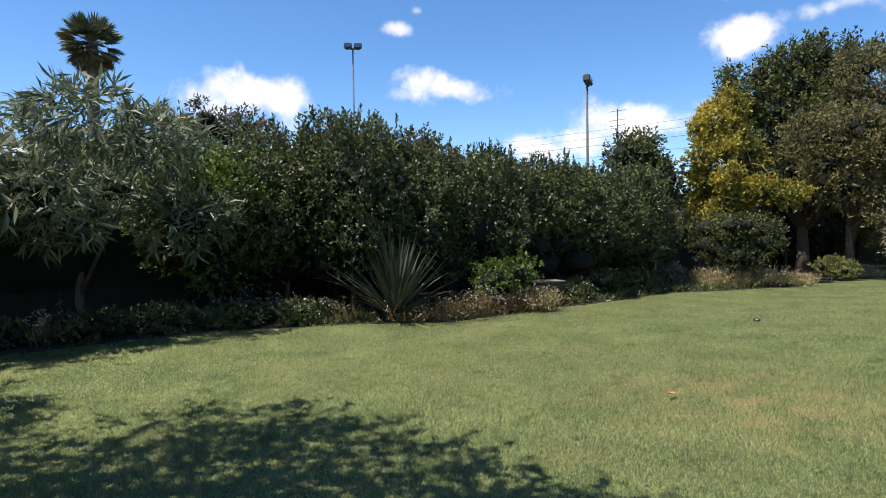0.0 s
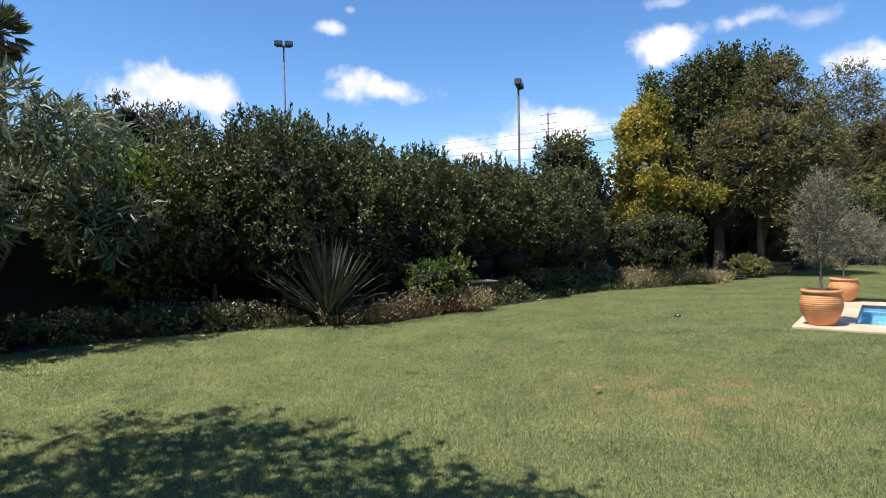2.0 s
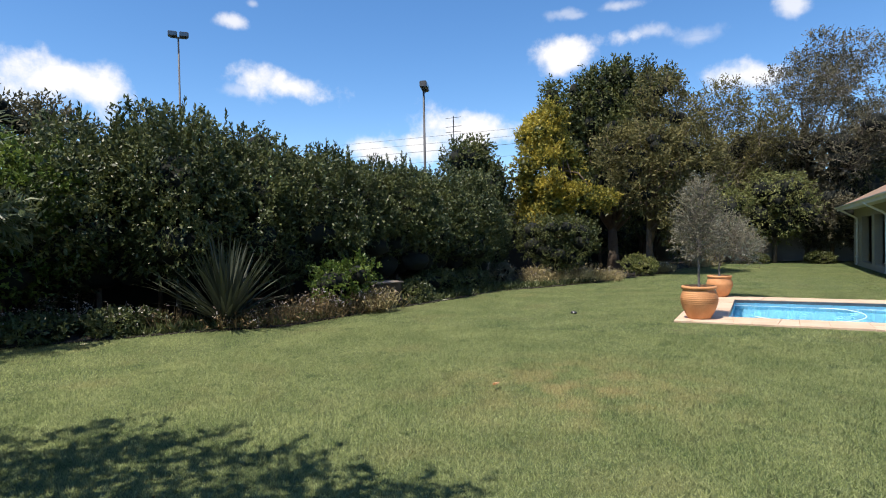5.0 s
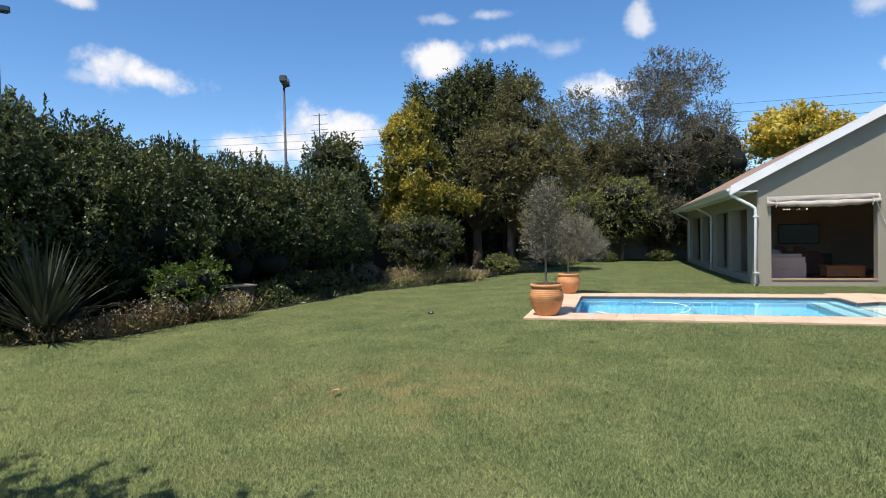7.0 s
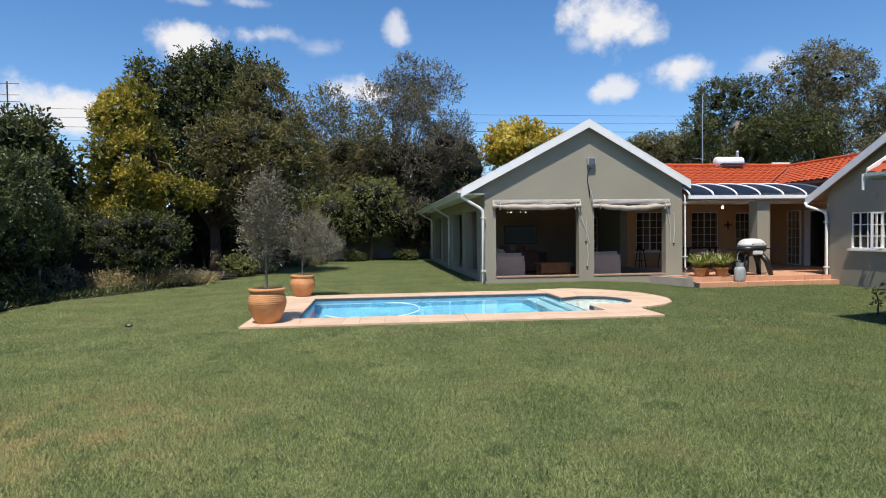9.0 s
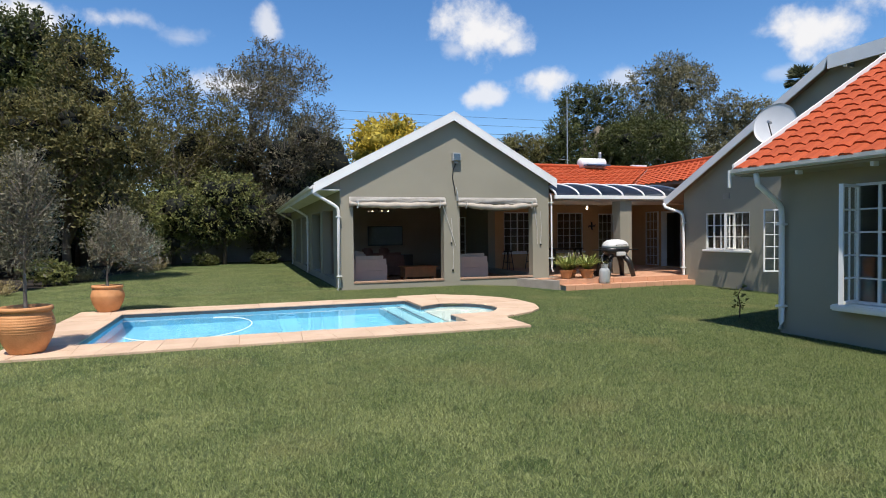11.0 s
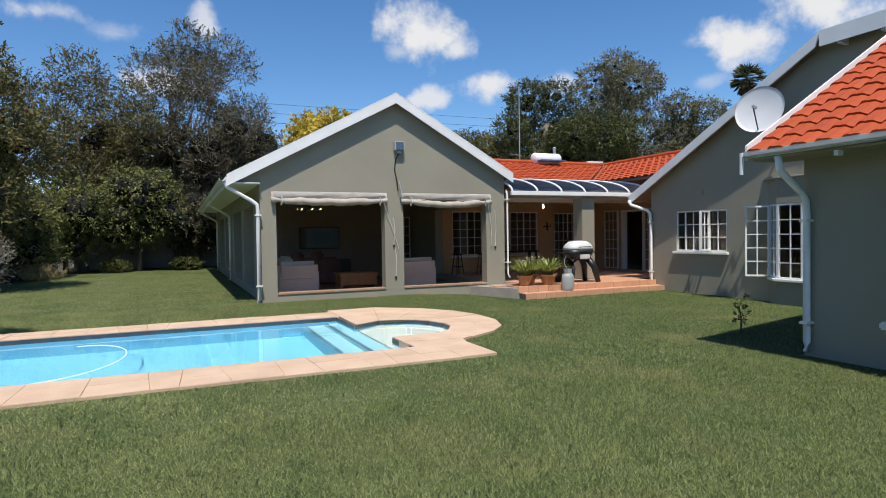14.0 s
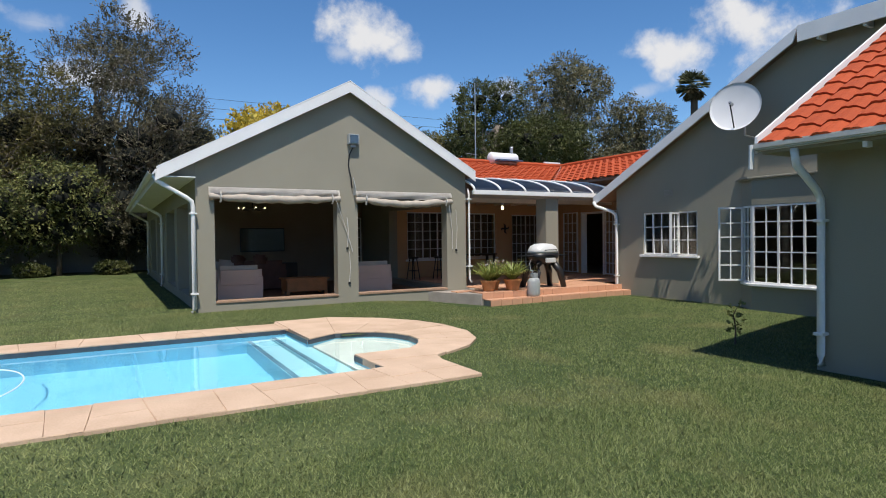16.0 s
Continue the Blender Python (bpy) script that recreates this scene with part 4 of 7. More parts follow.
part("roof_slope", bm, ROOFSHEET, roof_wing)
part("roof_flat", boxes((W2 - 0.26, 2.0, TOP2 - 0.08, 21.0, PEAK_Y, TOP2)), ROOFSHEET, roof_wing)
bm = prism(bmesh.new(), [(W2 - 0.3, PEAK_Y, TOP2 + 0.05), (W2 - 0.3, 15.06, roof_two(15.06) + 0.05), (W2 - 0.3, 15.06, roof_two(15.06) - 0.19), (W2 - 0.3, PEAK_Y + 0.1, TOP2 - 0.24)], (0.036, 0, 0))
part("barge_board", bm, WHITE, roof_wing, "white painted barge board")
part("fascia", boxes((W2 - 0.33, 2.0, TOP2 - 0.26, W2 - 0.29, PEAK_Y - 0.01, TOP2 + 0.055)), WHITE, roof_wing, "white painted fascia board")
for y in (9.0, 8.2, 7.4, 6.6):
    part("roof_bracket", boxes((W2 - 0.28, y, TOP2 - 0.3, W2 - 0.01, y + 0.05, TOP2 - 0.08)), WHITE, roof_wing)
def bay_slab(bm, out, along, z0, z1):
    """A slab with the bay's splayed plan, enlarged by out and along."""
    plan = [(W2 - 0.002, 10.78 + along), (W2 - 0.30 - out, 10.36 + along * 0.5), (W2 - 0.30 - out, 8.7 - along * 0.5), (W2 - 0.002, 8.28 - along)]
    return prism(bm, [(x, y, z0) for x, y in plan], (0, 0, z1 - z0))


setting("bay", bay_slab(bay_slab(bmesh.new(), 0, 0, -0.3, 0.40), 0, 0, 2.10, 2.62), PLASTER, "splayed plastered bay round the wing window", "wall")
bm = bay_slab(bmesh.new(), 0.06, 0.16, 2.624, 2.71)
bmesh.ops.bevel(bm, geom=bm.edges[:], offset=0.03, segments=3, affect="EDGES")
setting("bay_hood", bm, PLASTER, "rounded plastered hood above the bay window", "ledge")
bm = bay_slab(bmesh.new(), 0.09, 0.05, 0.404, 0.458)
bmesh.ops.bevel(bm, geom=bm.edges[:], offset=0.01, segments=2, affect="EDGES")
setting("bay_window_sill", bm, WHITE, "white painted sill that follows the bay", "sill")
cottage_window("window_6", pose(W2 - 0.03, 10.70, 0.46, 0, 0, -125.2), 0.416, 1.635, 2, 5, "narrow white side light of the bay window", sill=False)
cottage_window("window_3", pose(W2 + 0.05, 13.55, 1.0, 0, 0, -90), 1.63, 1.06, 6, 3, "white cottage-pane window with an open casement", heavy=(1, 4))
cottage_window("window_4", pose(W2 - 0.27, 10.35, 0.46, 0, 0, -90), 1.64, 1.635, 6, 5, "white cottage-pane bay window", sill=False, heavy=(2, 4))
cottage_window("casement", pose(W2 - 0.07, 10.71, 0.48, 0, 0, 139), 0.5, 1.6, 2, 5, "white open casement window leaf of small panes", sill=False)
cottage_window("casement", pose(W2 + 0.0, 12.46, 1.03, 0, 0, 200), 0.52, 1.0, 2, 3, "white open casement window leaf of small panes", sill=False)
for y0, y1 in ((12.0, 12.5), (12.9, 13.4)):
    bm = bmesh.new()
    prev = None
    for i in range(25):
        f = i / 24
        row = [bm.verts.new((W2 + 0.2 + 0.03 * math.sin(f * 30), y0 + f * (y1 - y0), z)) for z in (0.9, 2.1)]
        if prev:
            bm.faces.new((prev[0], row[0], row[1], prev[1]))
        prev = row
    bmesh.ops.solidify(bm, geom=bm.faces[:], thickness=0.006)
    tagged(part("curtain", bm, FABRIC, smooth=True), "pale folded curtain behind the window", "curtain", "curtains")
downpipe([(W2 - 0.36, 14.98, 2.42), (W2 - 0.36, 14.9, 2.3), (W2 - 0.14, 14.5, 2.14), (W2 - 0.1, 14.42, 2.05), (W2 - 0.09, 14.4, 1.9), (W2 - 0.09, 14.4, 0.14), (W2 - 0.2, 14.33, 0.09)])
vent = tagged(part("wall_vent", boxes((W2 - 0.012, 12.62, 2.45, W2 + 0.01, 12.86, 2.6)), GROUT), "small square grille of a wall vent", "vent")
for i in range(4):
    part("slat", boxes((W2 - 0.02, 12.64, 2.47 + i * 0.032, W2 - 0.013, 12.84, 2.485 + i * 0.032)), PLASTER, vent)

# satellite dish
dish = root("satellite_dish", pose(13.78, 10.42, 4.12), "large pale grey satellite dish on the wing wall", "satellite dish")
aim = Vector((-0.93, -0.32, 0.16)).to_track_quat("Z", "Y").to_matrix().to_4x4()
bm = lathe(bmesh.new(), [(r, 0.28 * r * r) for r in np.linspace(0.02, 0.5, 9)] + [(0.506, 0.082), (0.495, 0.06)] + [(r, 0.28 * r * r - 0.018) for r in np.linspace(0.46, 0.02, 6)], 40)
bmesh.ops.transform(bm, matrix=aim, verts=bm.verts)
part("reflector", bm, DISHMAT, dish, smooth=True)
low = aim @ Vector((0.0, -0.45, 0.06))
tip = aim @ Vector((0.0, -0.04, 0.42))
if low.z > 0:
    low = aim @ Vector((0.0, 0.45, 0.06))
    tip = aim @ Vector((0.0, 0.04, 0.42))
part("feed_arm", tube(bmesh.new(), [low, tip], 0.014, 6), BLACK, dish)
part("feed_horn", tube(bmesh.new(), [tip, tip + Vector((0.11, 0.03, -0.02))], [0.035, 0.04], 10), STEEL, dish)
part("mount", tube(bmesh.new(), [(0.03, 0, -0.02), (0.28, 0, -0.1), (0.3, 0, -0.55), (0.72, 0, -0.6)], 0.025, 8), STEEL, dish, "bent steel wall mount")

# ---- nearest house block ----
D_X, D_Y = 9.6, 6.5
D_EAVE, D_VERGE, D_Z, D_PITCH = 8.98, 6.82, 2.60, 0.6
setting("wall_near", wall_run("y", D_X, D_X + 0.26, -6.0, D_Y, -0.4, 2.66, [(3.4, 5.22, 0.52, 2.2)]), PLASTER, "sage grey plastered wall of the near block", "wall")
setting("wall_near_end", wall_run("x", D_Y - 0.26, D_Y, D_X + 0.26, 14.5, -0.4, 2.66), PLASTER, "plastered end wall of the near block", "wall")
bm = prism(bmesh.new(), [(D_X + 0.26, D_Y - 0.26, 2.66), (14.5, D_Y - 0.26, 2.66), (14.5, D_Y - 0.26, 5.7), (D_X + 0.26, D_Y - 0.26, 2.9)], (0, 0.26, 0))
setting("wall_near_gable", bm, PLASTER, "plastered gable of the near block", "wall")
setting("near_room", boxes((D_X + 0.26, -6.0, 0.0, 14.4, D_Y - 0.26, 0.2), (D_X + 0.26, -6.0, 2.4, 14.4, D_Y - 0.26, 2.5), (14.4, -6.0, 0.0, 14.49, D_Y - 0.26, 2.5), (D_X, -6.25, -0.4, 14.49, -6.0, 2.6)), INNER, "dark room of the near block", "wall")
roof_near = root("roof_near", pose(0, 0, 0), "red concrete tile roof with white verge and gutter", "roof", kind="structure")
bm = prism(bmesh.new(), [(D_EAVE + 0.02, -6.3, D_Z - 0.09), (14.6, -6.3, D_Z + (14.6 - D_EAVE) * D_PITCH - 0.09), (14.6, -6.3, D_Z + (14.6 - D_EAVE) * D_PITCH - 0.14), (D_EAVE + 0.02, -6.3, D_Z - 0.14)], (0, D_VERGE + 6.28, 0))
part("roof_deck", bm, ROOFSHEET, roof_near)
bm = prism(bmesh.new(), [(D_EAVE - 0.02, D_VERGE, D_Z + 0.03), (14.6, D_VERGE, D_Z + (14.6 - D_EAVE) * D_PITCH + 0.06), (14.6, D_VERGE, D_Z + (14.6 - D_EAVE) * D_PITCH - 0.16), (D_EAVE - 0.02, D_VERGE, D_Z - 0.16)], (0, 0.035, 0))
part("verge_board", bm, WHITE, roof_near, "white verge board")
part("fascia", boxes((D_EAVE, -6.3, D_Z - 0.135, D_EAVE + 0.03, D_VERGE, D_Z - 0.06)), WHITE, roof_near)
part("gutter", boxes((D_EAVE - 0.085, -6.3, D_Z - 0.13, D_EAVE - 0.004, D_VERGE + 0.03, D_Z - 0.05), bevel=0.02), GUTTERGREY, roof_near, "grey-white box gutter")
part("soffit", boxes((D_EAVE + 0.03, -6.0, D_Z - 0.17, D_X - 0.004, D_VERGE - 0.02, D_Z - 0.145)), PLASTER, roof_near)
part("gutter_end", tube(bmesh.new(), [(D_EAVE - 0.06, D_VERGE + 0.05, D_Z - 0.06), (D_EAVE - 0.05, D_VERGE + 0.06, D_Z - 0.34)], 0.028, 8), WHITE_PIPE, roof_near)
for y in (5.7, 4.6, 3.5):
    part("rafter_end", boxes((D_EAVE + 0.04, y, D_Z - 0.23, D_EAVE + 0.14, y + 0.045, D_Z - 0.171)), WHITE, roof_near)
downpipe([(D_EAVE + 0.02, 6.42, D_Z - 0.15), (D_EAVE + 0.06, 6.42, D_Z - 0.33), (D_X - 0.16, 6.42, D_Z - 0.6), (D_X - 0.08, 6.42, D_Z - 0.7), (D_X - 0.07, 6.42, D_Z - 0.85), (D_X - 0.07, 6.42, 0.1), (D_X - 0.13, 6.38, 0.0)], radius=0.043)
cottage_window("window_5", pose(D_X - 0.03, 5.22, 0.52, 0, 0, -90), 1.82, 1.68, 6, 5, "tall white bay window of small panes", heavy=(1, 2, 4))
setting("bay_sill", boxes((D_X - 0.22, 3.3, 0.40, D_X - 0.002, 5.48, 0.49), bevel=0.02), WHITE, "wide white window ledge", "sill")
cottage_window("casement", pose(D_X - 0.05, 5.2, 0.54, 0, 0, 195), 0.5, 1.64, 2, 5, "white open casement window leaf of small panes", sill=False)


# ---- furniture of the lounge ----
def sofa(place, width, turn, label, cloth=None):
    cloth = cloth or FABRIC
    s = root("sofa", pose(*place, 0, 0, turn), label, "sofa", "lounge sofas")
    part("base", boxes((0.0, 0.0, 0.04, width, 0.85, 0.42), bevel=0.03), cloth, s)
    part("backrest", boxes((0, 0.0, 0.3, width, 0.26, 0.84), bevel=0.10), cloth, s)
    part("armrest", boxes((-0.02, 0.02, 0.1, 0.2, 0.86, 0.62), bevel=0.06), cloth, s)
    part("armrest", boxes((width - 0.2, 0.02, 0.1, width + 0.02, 0.86, 0.62), bevel=0.06), cloth, s)
    part("seat_cushion", boxes((0.21, 0.25, 0.42, width - 0.21, 0.84, 0.56), bevel=0.04), cloth, s)
    return s


sofa((4.5, 16.95, FLOOR), 1.05, 0, "cream fabric armchair seen from behind, beside the opening")
sofa((7.68, 16.95, FLOOR), 1.22, 0, "cream fabric armchair seen from behind, beside the opening")
sofa((4.9, 19.6, FLOOR), 1.9, 0, "dark brown fabric sofa deep in the lounge", CUSHION)
for x, y, z, mat_, lab in ((4.75, 17.3, 0.78, FABRIC, "pale scatter cushion on the armchair"), (5.5, 19.75, 0.82, CUSHION, "dark red scatter cushion on the brown sofa"), (6.1, 19.75, 0.82, CUSHION, "dark red scatter cushion on the brown sofa")):
    bm = boxes((-0.2, -0.07, -0.2, 0.2, 0.07, 0.2), bevel=0.06)
    c = tagged(part("cushion", bm, mat_, smooth=True), lab, "cushion", "cushions")
    c.matrix_world = pose(x, y, FLOOR + z, -15, 8, 5)
table = root("coffee_table", pose(6.25, 17.6, FLOOR), "orange-brown wooden chest used as a coffee table", "table")
cottage_window("door_4", pose(9.45, 22.13, FLOOR + 0.1), 0.62, 2.05, 3, 6, "white glazed inner door at the back of the lounge", sill=False)
part("top", boxes((0, 0, 0.40, 1.15, 0.7, 0.44), bevel=0.008), TABLEWOOD, table)
part("chest", boxes((0.05, 0.04, 0.1, 1.1, 0.66, 0.4), bevel=0.01), TABLEWOOD, table)
for x in (0.05, 1.03):
    for y in (0.05, 0.58):
        part("leg", boxes((x, y, 0, x + 0.07, y + 0.07, 0.1)), TABLEWOOD, table)
screen = root("television", pose(6.0, 22.18, 1.1), "dark flat television on the inner wall", "television")
part("screen", boxes((0.03, -0.07, 0.03, 1.37, -0.062, 0.73)), SCREEN, screen)
part("bezel", boxes((0, -0.06, 0, 1.4, 0.0, 0.76), bevel=0.01), BLACK, screen)
cab = root("sideboard", pose(5.3, 21.7, FLOOR), "dark wooden sideboard under the television", "sideboard")
part("body", boxes((0, 0, 0.06, 2.4, 0.45, 0.68), bevel=0.01), DARKWOOD, cab)
for i in range(3):
    part("door", boxes((0.05 + i * 0.78, -0.02, 0.1, 0.78 + i * 0.78, -0.002, 0.64), bevel=0.006), DARKWOOD, cab)
chand = root("chandelier", pose(5.55, 18.0, 2.28), "chandelier with small glowing bulbs", "lamp")
part("stem", tube(bmesh.new(), [(0, 0, 0.47), (0, 0, 0.0)], 0.012, 6), BLACK, chand)
for i in range(7):
    a = i * math.pi / 3.5 + 0.3
    arm = part("arm", tube(bmesh.new(), [(0, 0, 0.02), (0.18 * math.cos(a), 0.18 * math.sin(a), -0.05), (0.33 * math.cos(a), 0.33 * math.sin(a), 0.0)], 0.009, 6), BLACK, chand)
    part("bulb", lathe(bmesh.new(), [(0.005, 0), (0.010, 0.008), (0.009, 0.02), (0.003, 0.026)], 8, (0.33 * math.cos(a), 0.33 * math.sin(a), 0.0)), BULB, arm)


def bar_stool(x, y, turn):
    s = root("bar_stool", pose(x, y, T_TOP, 0, 0, turn), "dark wooden bar stool on the terrace floor", "stool", "bar stools")
    part("seat", lathe(bmesh.new(), [(0.15, 0.66), (0.17, 0.675), (0.17, 0.7), (0.15, 0.71)], 20), DARKWOOD, s)
    for i in range(4):
        a = math.pi / 4 + i * math.pi / 2
        part("leg", tube(bmesh.new(), [(0.11 * math.cos(a), 0.11 * math.sin(a), 0.67), (0.21 * math.cos(a), 0.21 * math.sin(a), 0.0)], 0.017, 6), DARKWOOD, s)
        b_ = a + math.pi / 2
        part("stretcher", tube(bmesh.new(), [(0.17 * math.cos(a), 0.17 * math.sin(a), 0.28), (0.17 * math.cos(b_), 0.17 * math.sin(b_), 0.28)], 0.011, 6), DARKWOOD, s)


bar_stool(10.68, 19.3, 10)
bar_stool(11.55, 19.2, 35)
tbl = root("side_table", pose(12.7, 19.5, T_TOP), "dark wooden garden table under the terrace window", "table")
part("tabletop", boxes((0, 0, 0.7, 1.3, 0.6, 0.74), bevel=0.01), DARKWOOD, tbl)
for x in (0.05, 1.18):
    for y in (0.05, 0.48):
        part("leg", boxes((x, y, 0, x + 0.07, y + 0.07, 0.7)), DARKWOOD, tbl)


# ---- things on the terrace ----
def strap_plant(place, radius, height, leaves, seed, label, flowers=0):
    p = root("potted_plant", pose(*place), label, "potted plant", "terrace plants")
    part("pot", lathe(bmesh.new(), [(radius * 0.66, 0), (radius * 0.72, 0.02), (radius * 0.98, height * 0.82), (radius * 1.08, height * 0.84), (radius * 1.1, height), (radius * 0.95, height), (radius * 0.93, height * 0.9)], 28), POT, p, "orange terracotta pot", smooth=False)
    rng = np.random.default_rng(seed)
    n = leaves
    a, lean = rng.random(n) * 6.283, 0.35 + 0.9 * rng.random(n)
    rows = []
    for seg in range(3):
        f0, f1 = seg / 3, (seg + 1) / 3
        ln = 0.50 + 0.26 * rng.random(n) if seg == 0 else ln
        def at(f):
            out = lean * f * ln * 0.9
            up = ln * (f - 0.75 * lean * f * f * 0.8)
            return np.stack([np.cos(a) * (out + 0.03), np.sin(a) * (out + 0.03), height * 0.9 + up], 1)
        p0, p1 = at(f0), at(f1)
        side = np.stack([-np.sin(a), np.cos(a), 0 * a], 1) * 0.013
        w0, w1 = (1.0, 0.9, 0.6)[seg], (0.9, 0.6, 0.05)[seg]
        rows.append(np.stack([p0 - side * w0, p0 + side * w0, p1 + side * w1, p1 - side * w1], 1))
    quads("foliage", np.concatenate(rows), L_POTPLANT, p)
    if flowers:
        q = np.stack([0.25 * rng.normal(size=flowers), 0.2 * rng.normal(size=flowers), height + 0.35 + 0.12 * rng.random(flowers)], 1)
        quads("flowers", leaf_corners(rng, q, unit(rng.normal(size=q.shape)), 0.05, 0.05), L_FLOWER, p, "small white flowers", "stuff")
    return p


strap_plant((10.47, 14.75, T_TOP), 0.19, 0.26, 130, 3, "terracotta pot of flowering leafy plants on the terrace", 40)
strap_plant((10.75, 14.95, T_TOP), 0.16, 0.24, 110, 4, "terracotta pot of leafy plants on the terrace edge", 10)
strap_plant((11.1, 14.62, T_TOP), 0.21, 0.27, 210, 5, "terracotta pot of arching strap-leaved plants on the terrace")

bbq = root("barbecue", pose(12.22, 14.82, T_TOP) @ Matrix.Diagonal((1.12, 1.12, 1.03, 1)), "black gas barbecue with a pale grey domed lid", "barbecue")


def oval(bm, rows, sides=28):
    rings = [[bm.verts.new((sx * math.copysign(abs(math.cos(a)) ** 0.75, math.cos(a)), sy * math.copysign(abs(math.sin(a)) ** 0.75, math.sin(a)), z)) for a in (2 * math.pi * j / sides for j in range(sides))] for z, sx, sy in rows]
    for a, c in zip(rings, rings[1:]):
        for j in range(sides):
            bm.faces.new((a[j], a[(j + 1) % sides], c[(j + 1) % sides], c[j]))
    bm.faces.new(rings[0][::-1])
    bm.faces.new(rings[-1])
    return bm


lid = part("lid", oval(bmesh.new(), [(0.86, 0.37, 0.27), (0.93, 0.36, 0.26), (1.02, 0.31, 0.22), (1.08, 0.22, 0.16), (1.10, 0.08, 0.06)]), LIDGREY, bbq, "pale grey enamel lid", smooth=True)
part("bowl", oval(bmesh.new(), [(0.58, 0.18, 0.14), (0.64, 0.28, 0.2), (0.74, 0.36, 0.26), (0.855, 0.375, 0.275)]), BLACK, bbq, "black cast bowl", smooth=True)
part("lid_handle", tube(bmesh.new(), [(-0.16, -0.27, 0.93), (-0.14, -0.33, 0.94), (0.14, -0.33, 0.94), (0.16, -0.27, 0.93)], 0.012, 6), BLACK, lid)
part("side_shelf", boxes((-0.62, -0.18, 0.78, -0.38, 0.18, 0.805), bevel=0.008), BLACK, bbq)
part("side_shelf", boxes((0.38, -0.18, 0.78, 0.62, 0.18, 0.805), bevel=0.008), BLACK, bbq)
for sx in (-1, 1):
    for sy in (-1, 1):
        part("leg", tube(bmesh.new(), [(sx * 0.2, sy * 0.12, 0.62), (sx * 0.33, sy * 0.2, 0.4), (sx * 0.4, sy * 0.26, 0.0)], [0.085, 0.08, 0.06], 8), BLACK, bbq, smooth=True)
part("control_panel", boxes((-0.14, -0.3, 0.62, 0.14, -0.24, 0.74), bevel=0.015), LIDGREY, bbq)
for sy in (-1, 1):
    part("wheel", tube(bmesh.new(), [(-0.44, sy * 0.26 - 0.02, 0.08), (-0.44, sy * 0.26 + 0.02, 0.08)], 0.08, 16), BLACK, bbq)
gas = root("gas_cylinder", pose(11.4, 14.16, 0.043) @ Matrix.Diagonal((1.12, 1.12, 1.28, 1)), "small grey gas cylinder on the lower step", "gas cylinder")
part("body", lathe(bmesh.new(), [(0.12, 0), (0.135, 0.03), (0.14, 0.06), (0.14, 0.27), (0.12, 0.33), (0.05, 0.37)], 24), GASGREY, gas, smooth=True)
part("collar", lathe(bmesh.new(), [(0.09, 0.35), (0.095, 0.44), (0.085, 0.44), (0.08, 0.36)], 20), GASGREY, gas)
part("valve", lathe(bmesh.new(), [(0.02, 0.36), (0.025, 0.43), (0.01, 0.45)], 10), BLACK, gas)
hose = tagged(part("gas_hose", tube(bmesh.new(), [(11.4, 14.16, 0.60), (11.38, 14.25, 0.68), (11.5, 14.45, 0.82), (11.75, 14.7, 0.92)], 0.01, 6), STEEL, smooth=True), "grey gas hose from cylinder to barbecue", "hose")


# ---- big pots with olive trees ----
def big_pot(name, place, r, h, ribs, label):
    p = root(name, pose(*place), label, "plant pot", "large pots")
    prof = []
    for i in range(45):
        f = i / 44
        body = 0.62 + 0.42 * math.sin(min(f / 0.72, 1) * math.pi / 2) - 0.16 * max(0, (f - 0.66) / 0.34) ** 1.4
        prof.append((r * body + (0.006 * math.sin(f * ribs * 2 * math.pi) if ribs and 0.48 < f < 0.95 else 0), f * h * 0.9))
    prof += [(r * 0.97, h * 0.91), (r * 0.99, h * 0.96), (r * 0.95, h), (r * 0.86, h), (r * 0.84, h * 0.93), (r * 0.83, h * 0.88)]
    part("body", lathe(bmesh.new(), prof, 40), POT, p, smooth=True)
    part("soil", lathe(bmesh.new(), [(r * 0.82, h * 0.82), (r * 0.82, h * 0.9), (0.05, h * 0.91)], 24), SOIL, p)
    return p


big_pot("ribbed_pot", (-1.38, 8.42, 0.047), 0.325, 0.62, 16, "large ribbed terracotta pot standing on the pool coping")
big_pot("smooth_pot", (-1.27, 12.92, 0.047), 0.30, 0.54, 0, "large smooth terracotta pot standing on the pool coping")


def olive(place, lobes, stem, seed, label, count):
    t = root("olive_tree", pose(*place), label, "tree", "potted olive trees")
    part("trunk", trunk_mesh(seed, stem, 0.028, lobes), BARK_GREY, t, smooth=True)
    crown("crown", seed, lobes, count, 7, 0.055, 0.015, 0.2, L_OLIVE, t, 0.5, 0.0, 0.8, 0.3)
    rng = np.random.default_rng(seed)
    p, out = shoots(rng, lobes, 420, 0.8, 0.2, seed)
    w = unit(out * 0.7 + np.array([0, 0, 0.7]) + rng.normal(size=p.shape) * 0.3)
    quads("twig_mass", leaf_corners(rng, p - w * 0.25, w, 0.5, 0.012, 0.02), BARK_GREY, t, kind="stuff")


olive((-1.38, 8.42, 0.60), [((0, 0, 1.3), (0.36, 0.36, 0.7)), ((-0.08, 0.08, 1.0), (0.32, 0.32, 0.42)), ((0.06, -0.05, 1.66), (0.24, 0.24, 0.42))], 1.0, 31, "grey-leaved olive tree growing in a ribbed pot", 1800)
